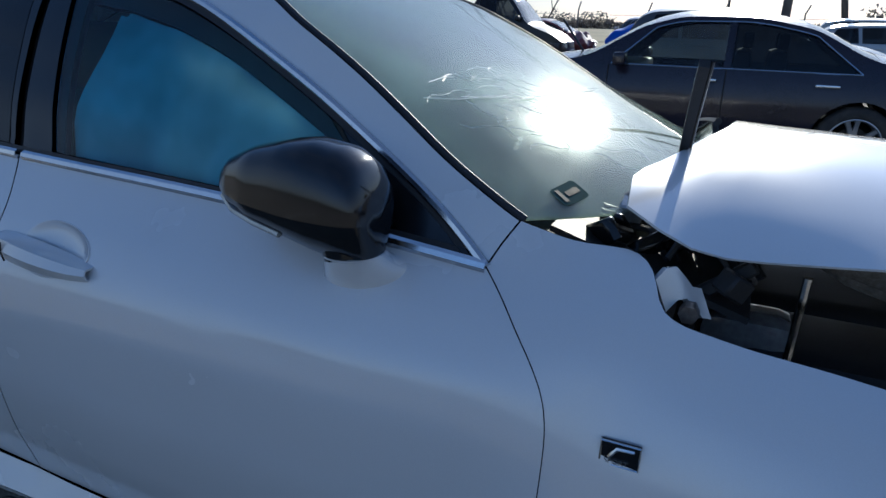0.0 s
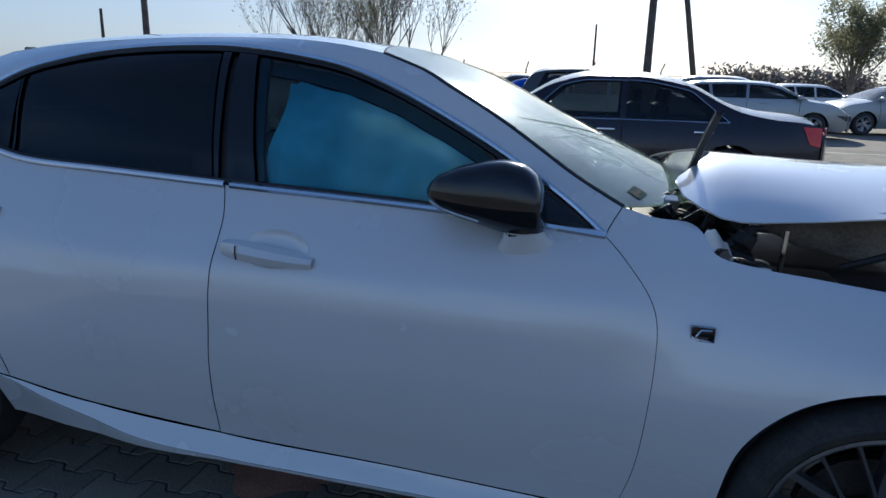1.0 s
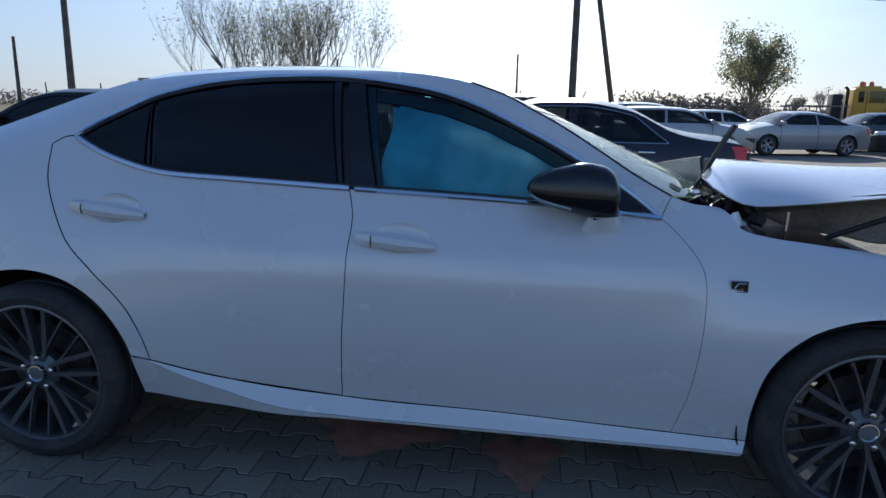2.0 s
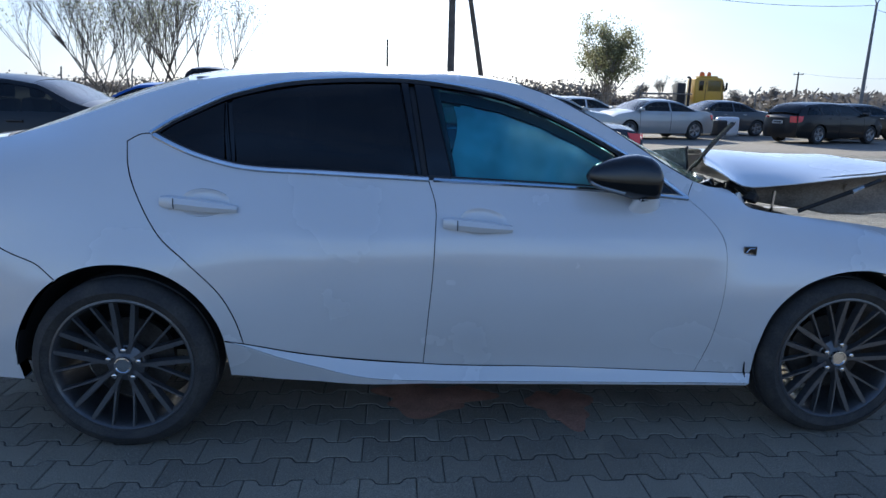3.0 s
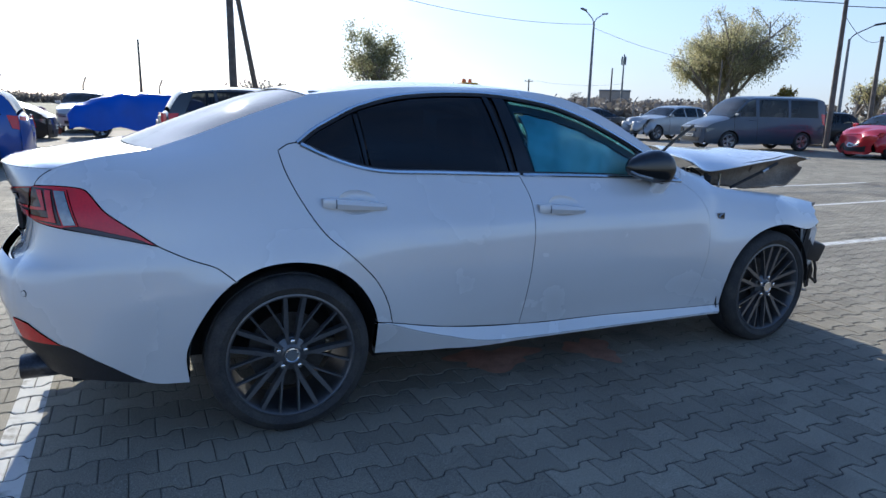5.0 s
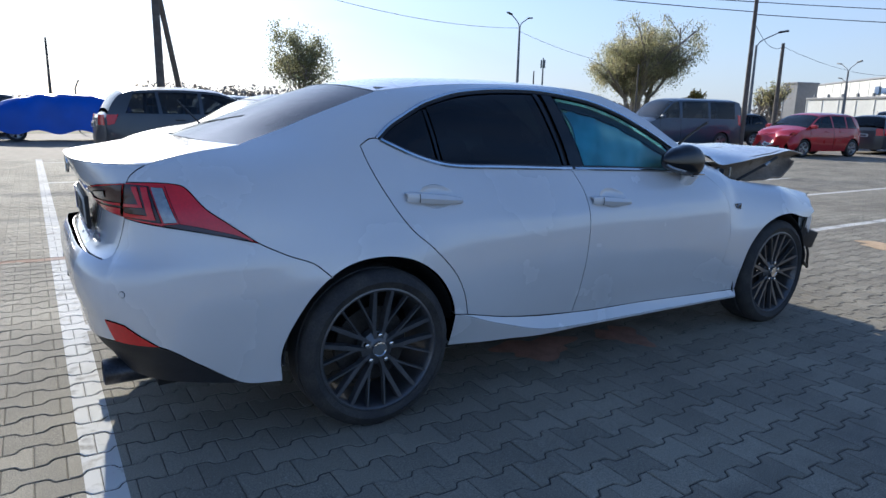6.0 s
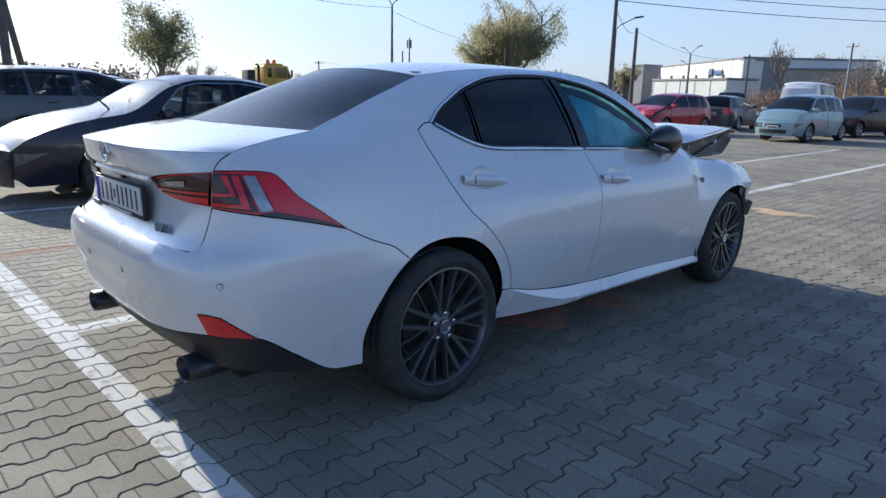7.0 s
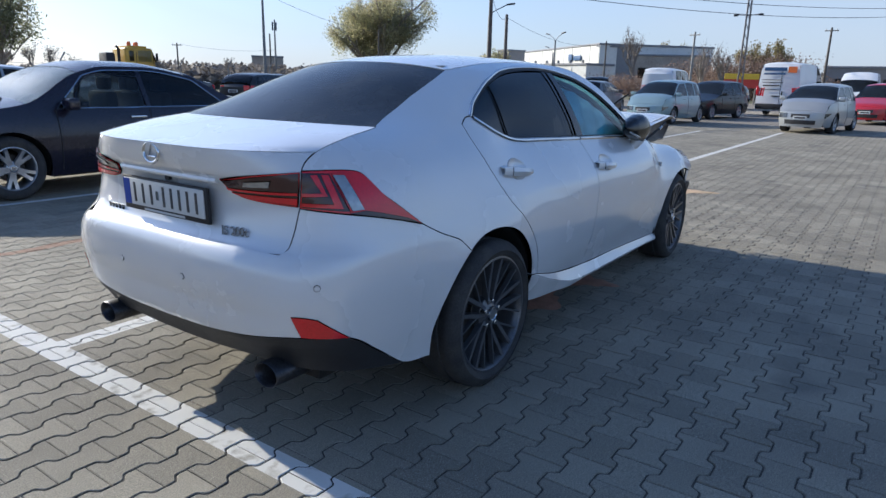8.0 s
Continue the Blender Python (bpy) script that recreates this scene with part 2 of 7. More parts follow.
def sheet(name, loops, surface, off=0.0, thick=0.012, grid=0.04, flip=False):
    """A panel: the outlines (the first outside, holes after it) laid on a surface, with a turned edge of that depth."""
    loops = [np.asarray(l, float) for l in loops]
    lo, hi = loops[0].min(0), loops[0].max(0)
    gx, gy = np.meshgrid(np.arange(lo[0] + grid / 2, hi[0], grid), np.arange(lo[1] + grid / 2, hi[1], grid))
    pts = np.stack([gx.ravel(), gy.ravel()], 1)
    if len(pts):
        keep = inside(loops[0], pts) & (gap_to(loops[0], pts) > grid * 0.45)
        for h in loops[1:]:
            keep &= ~inside(h, pts) & (gap_to(h, pts) > grid * 0.45)
        pts = pts[keep]
    allp, edges = [], []
    for l in loops:
        k = len(allp)
        allp += [Vector(q) for q in l]
        edges += [(k + i, k + (i + 1) % len(l)) for i in range(len(l))]
    allp += [Vector(q) for q in pts]
    vs, _, fs, _, _, _ = delaunay_2d_cdt(allp, edges, [], 0, 1e-6)
    uv = np.array([tuple(v) for v in vs])
    tris = np.array([f for f in fs if len(f) == 3])
    mid = uv[tris].mean(1)
    good = inside(loops[0], mid)
    for h in loops[1:]:
        good &= ~inside(h, mid)
    tris = tris[good]
    a, b, c = uv[tris[:, 0]], uv[tris[:, 1]], uv[tris[:, 2]]
    turn = (b[:, 0] - a[:, 0]) * (c[:, 1] - a[:, 1]) - (b[:, 1] - a[:, 1]) * (c[:, 0] - a[:, 0])
    tris = tris[np.abs(turn) > 1e-9]
    turn = turn[np.abs(turn) > 1e-9]
    tris[turn < 0] = tris[turn < 0][:, ::-1]
    e = 2e-3
    u, v = uv[:, 0], uv[:, 1]
    p = surface(u, v)
    n = np.cross(surface(u + e, v) - surface(u - e, v), surface(u, v + e) - surface(u, v - e))
    n /= np.maximum(np.linalg.norm(n, axis=1, keepdims=True), 1e-12)
    o = off(u, v) if callable(off) else off
    p = p + n * np.reshape(o, (-1, 1))
    if callable(off):
        def raised(a, b):
            m = np.cross(surface(a + e, b) - surface(a - e, b), surface(a, b + e) - surface(a, b - e))
            m /= np.maximum(np.linalg.norm(m, axis=1, keepdims=True), 1e-12)
            return surface(a, b) + m * np.reshape(off(a, b), (-1, 1))
        n = np.cross(raised(u + e, v) - raised(u - e, v), raised(u, v + e) - raised(u, v - e))
        n /= np.maximum(np.linalg.norm(n, axis=1, keepdims=True), 1e-12)
    seen = {}
    for t in tris:
        for i in range(3):
            seen[(t[i], t[(i + 1) % 3])] = 1
    rim = [(i, j) for i, j in seen if (j, i) not in seen]
    verts, faces, normals = list(p), [list(t) for t in tris], [n[i] for t in tris for i in t]
    outw = {}
    for i, j in rim:
        d = p[j] - p[i]
        w = np.cross(d, n[i])
        w /= max(np.linalg.norm(w), 1e-9)
        outw[i] = outw.get(i, 0) + w
        outw[j] = outw.get(j, 0) + w
    ids = {}
    for i, w in outw.items():
        w = w / max(np.linalg.norm(w), 1e-9)
        ids[i] = (len(verts), len(verts) + 1, w)
        lip = min(0.0025, thick * 0.3)
        verts += [p[i] + w * lip * 0.7 - n[i] * lip, p[i] + w * lip * 0.7 - n[i] * thick]
    for i, j in rim:
        (i1, i2, wi), (j1, j2, wj) = ids[i], ids[j]
        faces += [[i, i1, j1, j], [i1, i2, j2, j1]]
        faces[-2].reverse(), faces[-1].reverse()
        ni, nj = n[i] + wi, n[j] + wj
        normals += [n[j], nj, ni, n[i]][0:4]
        normals += [wj, wj, wi, wi]
    verts = np.array(verts)
    normals = np.array(normals)
    normals /= np.maximum(np.linalg.norm(normals, axis=1, keepdims=True), 1e-9)
    if flip:
        verts[:, 1] *= -1
        out, k = [], 0
        for f in faces:
            out.append(normals[k:k + len(f)][::-1])
            f.reverse()
            k += len(f)
        normals = np.vstack(out)
        normals[:, 1] *= -1
    mesh = bpy.data.meshes.new(name)
    mesh.from_pydata(verts.tolist(), [], [[int(q) for q in f] for f in faces])
    mesh.shade_smooth()
    mesh.normals_split_custom_set(normals.tolist())
    return mesh


def slab(name, grid, thick=0.01, smooth=True, sharp=40):
    """A sheet from a grid of places (rows, columns), thick along its normal and closed round its edge."""
    g = np.asarray(grid, float)
    r, c = g.shape[:2]
    du, dv = np.gradient(g, axis=0), np.gradient(g, axis=1)
    n = np.cross(du, dv)
    n /= np.maximum(np.linalg.norm(n, axis=2, keepdims=True), 1e-9)
    verts = np.vstack([g.reshape(-1, 3), (g - n * thick).reshape(-1, 3)])
    k = r * c
    faces = []
    for i in range(r - 1):
        for j in range(c - 1):
            q = [i * c + j, (i + 1) * c + j, (i + 1) * c + j + 1, i * c + j + 1]
            faces += [q, [k + a for a in reversed(q)]]
    ring = [j for j in range(c)] + [i * c + c - 1 for i in range(1, r)] + [(r - 1) * c + j for j in range(c - 2, -1, -1)] + [i * c for i in range(r - 2, 0, -1)]
    for a, b in zip(ring, ring[1:] + ring[:1]):
        faces.append([a, b, k + b, k + a])
    return raw(name, verts, faces, smooth, sharp)


def bridge(edge, mid, power=2.4, columns=17, xpower=2.0):
    """Rows that span from the right-hand edge line over the middle line to the mirrored left-hand edge."""
    e, m = np.asarray(edge, float), np.asarray(mid, float)
    w = np.linspace(-1, 1, columns)
    rise, drawn = 1 - np.abs(w) ** power, 1 - np.abs(w) ** xpower
    x = e[:, None, 0] + (m - e)[:, None, 0] * drawn
    y = -e[:, None, 1] * w
    z = e[:, None, 2] + (m - e)[:, None, 2] * rise
    return np.stack([x, -y, z], -1)


def resample(line, n):
    p = np.asarray(line, float)
    s = np.r_[0, np.cumsum(np.linalg.norm(np.diff(p, axis=0), axis=1))]
    q = np.linspace(0, s[-1], n)
    return np.stack([np.interp(q, s, p[:, k]) for k in range(p.shape[1])], 1)


def tube(name, points, radii, sides=8, caps=True):
    """A round bar along a line, its radius given along it."""
    p = np.asarray(points, float)
    r = np.broadcast_to(np.asarray(radii, float), (len(p),))
    verts, faces, ref = [], [], None
    for i in range(len(p)):
        d = p[min(i + 1, len(p) - 1)] - p[max(i - 1, 0)]
        d /= max(np.linalg.norm(d), 1e-9)
        if ref is None:
            ref = np.cross(d, (0, 0, 1) if abs(d[2]) < 0.9 else (1, 0, 0))
        ref = ref - d * (ref @ d)
        ref /= max(np.linalg.norm(ref), 1e-9)
        o = np.cross(d, ref)
        verts += [p[i] + r[i] * (math.cos(a) * ref + math.sin(a) * o) for a in np.arange(sides) * 2 * math.pi / sides]
    for i in range(len(p) - 1):
        for j in range(sides):
            a, b = i * sides + j, i * sides + (j + 1) % sides
            faces.append([a, b, b + sides, a + sides])
    if caps:
        faces += [list(range(sides))[::-1], [len(verts) - sides + j for j in range(sides)]]
    return raw(name, verts, faces)


def merged(name, meshes, smooth=True):
    """One mesh out of several that belong to one part."""
    verts, faces = [], []
    for me in meshes:
        k = len(verts)
        verts += [tuple(v.co) for v in me.vertices]
        faces += [[k + i for i in f.vertices] for f in me.polygons]
        bpy.data.meshes.remove(me)
    return raw(name, verts, faces, smooth)


def lathe(name, profile, sides=48, arc=2 * math.pi):
    """Turns (radius, along) about the y axis; along grows towards -y."""
    verts, faces, n = [], [], len(profile)
    for k in range(sides):
        a = arc * k / sides
        verts += [(r * math.cos(a), -h, r * math.sin(a)) for r, h in profile]
    for k in range(sides):
        for i in range(n - 1):
            a, b = k * n + i, ((k + 1) % sides) * n + i
            faces.append([a, a + 1, b + 1, b])
    return raw(name, verts, faces)


def rbox(sx, sy, sz, bevel=0.01, segments=2, at=(0, 0, 0)):
    bm = bmesh.new()
    bmesh.ops.create_cube(bm, size=1)
    bmesh.ops.scale(bm, vec=(sx, sy, sz), verts=bm.verts)
    if bevel:
        bmesh.ops.bevel(bm, geom=bm.edges[:], offset=min(bevel, 0.45 * min(sx, sy, sz)), segments=segments, affect="EDGES", profile=0.6)
    bmesh.ops.translate(bm, vec=at, verts=bm.verts)
    return bm

# ---- materials ----
PAINT_WHITE = material("pearl_white_paint", (0.70, 0.705, 0.71), 0.26, metal=0.07, coat=1.0, vary=0.035, scale=2.2, fine=700)
PAINT_WHITE.node_tree.nodes["Principled BSDF"].inputs["Coat Roughness"].default_value = 0.06
PAINT_NAVY = material("dark_navy_paint", (0.016, 0.014, 0.026), 0.25, coat=0.3, vary=0.2, scale=2.5, spec=0.4)
PAINT_BLACK = material("black_paint", (0.008, 0.008, 0.009), 0.35, coat=0.35, vary=0.2, scale=2.0, spec=0.3)
PAINT_GREY = material("grey_paint", (0.06, 0.065, 0.072), 0.35, metal=0.2, coat=0.6, vary=0.12, scale=2.0)
PAINT_VAN = material("blue_grey_paint", (0.045, 0.065, 0.10), 0.4, metal=0.2, coat=0.5, vary=0.12, scale=1.5)
PAINT_SILVER = material("silver_paint", (0.40, 0.41, 0.41), 0.35, metal=0.45, coat=0.6, vary=0.06, scale=2.0)
PAINT_PALE = material("pale_blue_silver_paint", (0.27, 0.37, 0.40), 0.35, metal=0.35, coat=0.6, vary=0.06, scale=2.0)
PAINT_RED = material("red_paint", (0.42, 0.012, 0.018), 0.3, coat=0.8, vary=0.12, scale=2.0)
PAINT_MAROON = material("maroon_paint", (0.17, 0.03, 0.03), 0.4, coat=0.5, vary=0.15, scale=2.0)
PAINT_BLUE = material("bright_blue_paint", (0.015, 0.075, 0.38), 0.3, coat=0.8, vary=0.12, scale=2.0)
PAINT_DKBLUE = material("dark_blue_paint", (0.015, 0.03, 0.09), 0.3, coat=0.7, vary=0.12, scale=2.0)
PAINT_VANWHITE = material("white_van_paint", (0.74, 0.75, 0.76), 0.42, coat=0.4, vary=0.06, scale=1.2)
PAINT_YELLOW = material("yellow_truck_paint", (0.62, 0.36, 0.02), 0.45, coat=0.3, vary=0.12, scale=1.5)
GLOSS_BLACK = material("gloss_black_plastic", (0.008, 0.009, 0.011), 0.12, vary=0.2, scale=8)
MATT_BLACK = material("black_plastic", (0.018, 0.018, 0.02), 0.55, vary=0.2, scale=9, bump=0.15, bump_scale=900)
UNDER = material("underbody_black", (0.018, 0.018, 0.018), 0.9, vary=0.3, scale=6)
RUBBER = material("tyre_rubber", (0.030, 0.030, 0.031), 0.8, vary=0.3, scale=14, bump=0.3, bump_scale=300, second=(0.055, 0.052, 0.047))
RIM_GREY = material("dark_grey_alloy", (0.115, 0.118, 0.125), 0.36, metal=0.5, coat=0.3, vary=0.15, scale=14)
RIM_SILVER = material("silver_alloy", (0.42, 0.43, 0.45), 0.35, metal=0.8, vary=0.12, scale=10)
CHROME = material("chrome", (0.62, 0.63, 0.65), 0.12, metal=1.0, vary=0.06, scale=12)
STEEL = material("bare_steel", (0.30, 0.29, 0.28), 0.5, metal=0.7, vary=0.3, scale=20, second=(0.16, 0.12, 0.09))
LAMP_RED = material("red_lamp_plastic", (0.62, 0.005, 0.012), 0.2, coat=0.6, vary=0.12, scale=10)
LAMP_DARK = material("smoked_red_lamp", (0.035, 0.003, 0.005), 0.25, coat=0.6, vary=0.2, scale=10)
LAMP_CLEAR = material("clear_lamp_plastic", (0.40, 0.41, 0.41), 0.12, metal=0.5, coat=1.0, vary=0.25, scale=60)
PLATE_WHITE = material("plate_white", (0.60, 0.61, 0.60), 0.4, vary=0.05, scale=20)
STICKER_INK = material("faded_green_ink", (0.012, 0.022, 0.026), 0.6, vary=0.1, scale=20, spec=0.2)
STICKER = material("pale_green_sticker", (0.035, 0.085, 0.09), 0.9, vary=0.3, scale=120, spec=0.03)
PLATE_BLUE = material("plate_blue", (0.02, 0.06, 0.36), 0.45, vary=0.05, scale=20)
PLATE_INK = material("plate_ink", (0.05, 0.05, 0.055), 0.5, vary=0.1, scale=20)
AIRBAG = leafy("airbag_cloth", (0.80, 0.84, 0.85), (0.74, 0.79, 0.80), 0.12)
PIPE = material("dark_tail_pipe_steel", (0.065, 0.065, 0.07), 0.38, metal=0.7, vary=0.3, scale=24)
ROTOR = material("rusty_brake_steel", (0.06, 0.055, 0.05), 0.55, metal=0.5, vary=0.3, scale=20)
HEADLAMP = material("headlamp_plastic", (0.13, 0.14, 0.16), 0.1, metal=0.35, coat=1.0, vary=0.5, scale=14)
CAP_BLACK = material("dark_mirror_cap", (0.010, 0.010, 0.012), 0.14, spec=0.5, coat=0.3, vary=0.2, scale=10)
LEAF_RUSSET = leafy("russet_twigs", (0.25, 0.175, 0.135), (0.31, 0.235, 0.18))
LEAF_POPLAR = leafy("poplar_leaves", (0.34, 0.27, 0.11), (0.26, 0.24, 0.12))
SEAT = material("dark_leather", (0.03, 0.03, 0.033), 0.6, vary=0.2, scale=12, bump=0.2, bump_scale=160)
LINER = material("hood_liner_felt", (0.36, 0.31, 0.25), 0.95, vary=0.3, scale=9, bump=0.6, bump_scale=120, second=(0.25, 0.21, 0.17))
# side panes: the slight haze paints in veiling glare that lifts their black
GLASS_TINT = glass("tinted_side_glass", (0.012, 0.014, 0.019), 1.5, haze=0.022, haze_colour=(0.45, 0.44, 0.46))
GLASS_SIDE = glass("side_glass", (0.44, 0.84, 0.97), 1.5)
GLASS_SCREEN = glass("windscreen_glass", (0.70, 0.82, 0.78), 1.5, haze=0.17, haze_colour=(0.46, 0.64, 0.56), spread=0.13, crinkle=0.45)
GLASS_REAR = glass("rear_screen_glass", (0.06, 0.07, 0.08), 1.4, 0.04, haze=0.11, haze_colour=(0.42, 0.45, 0.48))
GLASS_FAR = glass("car_glass", (0.22, 0.24, 0.25), 1.5, haze=0.01)
GLASS_CLEAR = glass("clear_car_glass", (0.62, 0.68, 0.66), 1.5, haze=0.02)
# the strong haze here paints the white sky reflection of the navy windscreen
GLASS_SKY_SHEEN = glass("sky_sheen_windscreen_glass", (0.60, 0.70, 0.66), 1.5, haze=0.28, haze_colour=(0.58, 0.64, 0.58), spread=0.25)
GLASS_CRACK = material("cracked_glass_white", (0.75, 0.8, 0.8), 0.4, vary=0.1, scale=30)
TARP = material("blue_tarpaulin", (0.012, 0.085, 0.55), 0.42, vary=0.15, scale=1.6, bump=0.4, bump_scale=7, coat=0.2)
BARK = material("bark", (0.30, 0.26, 0.22), 0.9, vary=0.35, scale=7, bump=0.8, bump_scale=40)
TWIG = material("twig_bark", (0.17, 0.14, 0.11), 0.9, vary=0.3, scale=7)
POLE_WOOD = material("weathered_pole_wood", (0.15, 0.13, 0.11), 0.85, vary=0.3, scale=4, bump=0.5, bump_scale=60)
POLE_GREY = material("galvanised_pole", (0.20, 0.21, 0.22), 0.55, metal=0.4, vary=0.15, scale=4)
CONCRETE = material("pole_concrete", (0.34, 0.33, 0.31), 0.85, vary=0.2, scale=3, bump=0.4, bump_scale=80)
WIRE = material("cable_black", (0.02, 0.02, 0.022), 0.7, vary=0.1)
WALL_WHITE = material("white_metal_cladding", (0.74, 0.73, 0.68), 0.55, vary=0.07, scale=0.3, fine=3)
WALL_GREY = material("grey_metal_cladding", (0.25, 0.25, 0.26), 0.55, vary=0.1, scale=0.3, fine=3)
WALL_BEIGE = material("beige_render_wall", (0.42, 0.37, 0.31), 0.8, vary=0.15, scale=0.4, fine=4)
SIGN_BLUE = material("sign_blue", (0.03, 0.09, 0.22), 0.5, vary=0.05)
SIGN_RED = material("sign_red", (0.5, 0.05, 0.03), 0.5, vary=0.08)
SIGN_YELLOW = material("sign_yellow", (0.7, 0.48, 0.03), 0.5, vary=0.08)
SIGN_ORANGE = material("sign_orange", (0.75, 0.18, 0.03), 0.5, vary=0.08)
LEAF_GREEN = leafy("green_leaves", (0.28, 0.29, 0.17), (0.35, 0.33, 0.20), 0.72)
LEAF_WILLOW = leafy("willow_leaves", (0.35, 0.35, 0.20), (0.42, 0.38, 0.22), 0.80)
LEAF_BROWN = leafy("autumn_scrub_leaves", (0.24, 0.215, 0.19), (0.29, 0.26, 0.225), 0.25)
LEAF_YELLOW = leafy("yellow_leaves", (0.30, 0.22, 0.03), (0.20, 0.17, 0.04))
SAND_RED = material("reddish_absorbent_sand", (0.46, 0.25, 0.165), 0.95, vary=0.25, scale=10, bump=0.8, bump_scale=160)
SAND = material("spilled_absorbent_sand", (0.56, 0.40, 0.24), 0.95, vary=0.2, scale=8, bump=0.8, bump_scale=160)

# ---- the shape of the white sedan ----

def pchip(xs, ys, q):
    """Smooth curve through the knots that never overshoots them."""
    xs, ys = np.asarray(xs, float), np.asarray(ys, float)
    q = np.asarray(q, float)
    h, d = np.diff(xs), np.diff(ys, axis=0) / np.diff(xs).reshape((-1,) + (1,) * (ys.ndim - 1))
    m = np.zeros_like(ys)
    m[0], m[-1] = d[0], d[-1]
    for i in range(1, len(xs) - 1):
        w1, w2 = 2 * h[i] + h[i - 1], h[i] + 2 * h[i - 1]
        with np.errstate(all="ignore"):
            m[i] = np.where(d[i - 1] * d[i] > 0, (w1 + w2) / (w1 / d[i - 1] + w2 / d[i]), 0.0)
    i = np.clip(np.searchsorted(xs, q) - 1, 0, len(xs) - 2)
    e = q - xs[i]
    t = np.clip(e / h[i], 0, 1)
    out = (ys[i] * (1 + 2 * t) * (1 - t) ** 2 + h[i] * m[i] * t * (1 - t) ** 2
           + ys[i + 1] * t * t * (3 - 2 * t) + h[i] * m[i + 1] * t * t * (t - 1))
    out = out + np.where(q < xs[0], m[0] * (q - xs[0]), 0) + np.where(q > xs[-1], m[-1] * (q - xs[-1]), 0)
    return out

# half widths of the sedan's side by height, at stations along its length
STATIONS = {
    -0.45: [(.15, .79), (.27, .81), (.45, .845), (.6, .86), (.7, .855), (.8, .832), (.9, .808), (1.0, .768), (1.06, .715), (1.10, .66), (1.135, .595), (1.2, .45)],
    -0.2: [(.15, .82), (.3, .845), (.5, .88), (.62, .886), (.7, .873), (.8, .845), (.9, .812), (1.0, .768), (1.1, .69), (1.17, .60), (1.22, .53), (1.3, .4)],
    0.1: [(.15, .85), (.4, .88), (.55, .895), (.68, .885), (.8, .85), (.9, .81), (1.0, .762), (1.1, .70), (1.165, .66), (1.25, .585), (1.31, .51), (1.36, .43)],
    0.43: [(.15, .81), (.25, .83), (.41, .858), (.55, .87), (.7, .866), (.8, .848), (.88, .812), (.97, .756), (1.06, .69), (1.2, .635), (1.30, .58), (1.36, .51), (1.39, .45)],
    1.1: [(.15, .765), (.22, .785), (.3, .80), (.45, .84), (.6, .86), (.72, .861), (.8, .850), (.88, .810), (.95, .762), (1.02, .715), (1.1, .685), (1.2, .635), (1.3, .575), (1.36, .53), (1.40, .48), (1.42, .42)],
    1.7: [(.15, .765), (.22, .78), (.28, .79), (.45, .835), (.6, .857), (.72, .859), (.8, .846), (.88, .804), (.94, .752), (.98, .72), (1.1, .67), (1.2, .62), (1.28, .575), (1.33, .53)],
    2.15: [(.15, .765), (.26, .785), (.45, .825), (.6, .845), (.72, .843), (.8, .829), (.88, .787), (.93, .741), (.955, .715), (1.05, .665), (1.12, .62), (1.2, .55)],
    2.4: [(.15, .77), (.26, .79), (.45, .83), (.6, .845), (.72, .82), (.8, .79), (.87, .75), (.93, .69), (.965, .635), (1.0, .55)],
    2.8: [(.15, .80), (.3, .83), (.5, .865), (.62, .872), (.7, .86), (.76, .835), (.82, .79), (.86, .73), (.90, .62)],
    3.15: [(.15, .78), (.4, .82), (.6, .835), (.68, .825), (.74, .79), (.79, .735), (.83, .65)],
    3.4: [(.15, .68), (.4, .73), (.6, .75), (.7, .72), (.76, .67), (.8, .60)],
}
REAR = -0.45
TAIL_Z = [.15, .27, .36, .42, .5, .6, .67, .72, .745, .78, .886, .95, .985, 1.03, 1.06, 1.085, 1.15]
TAIL_X = [-.88, -.91, -.955, -1.0, -1.02, -1.033, -1.025, -1.0, -.965, -.942, -.925, -.95, -.985, -1.003, -1.012, -1.016, -1.02]
ROUND_Z, ROUND_N = [.2, .9, 1.0, 1.1], [4.5, 4.3, 3.3, 3.1]
_XS = sorted(STATIONS)
_ZS = np.linspace(.1, 1.45, 136)
_GRID = np.stack([pchip(*zip(*STATIONS[x]), _ZS) for x in _XS])
_XF = np.linspace(-.45, 3.45, 157)
def _fine():
    return np.stack([pchip(_XS, _GRID[:, j], _XF) for j in range(len(_ZS))], 1)
_FINE = _fine()

def side_y(x, z):
    u = np.clip((np.asarray(x, float) - _XF[0]) / (_XF[1] - _XF[0]), 0, len(_XF) - 1.001)
    v = np.clip((np.asarray(z, float) - _ZS[0]) / (_ZS[1] - _ZS[0]), 0, len(_ZS) - 1.001)
    i, j = u.astype(int), v.astype(int)
    a, b = u - i, v - j
    return ((1 - a) * (1 - b) * _FINE[i, j] + a * (1 - b) * _FINE[i + 1, j] + (1 - a) * b * _FINE[i, j + 1] + a * b * _FINE[i + 1, j + 1])

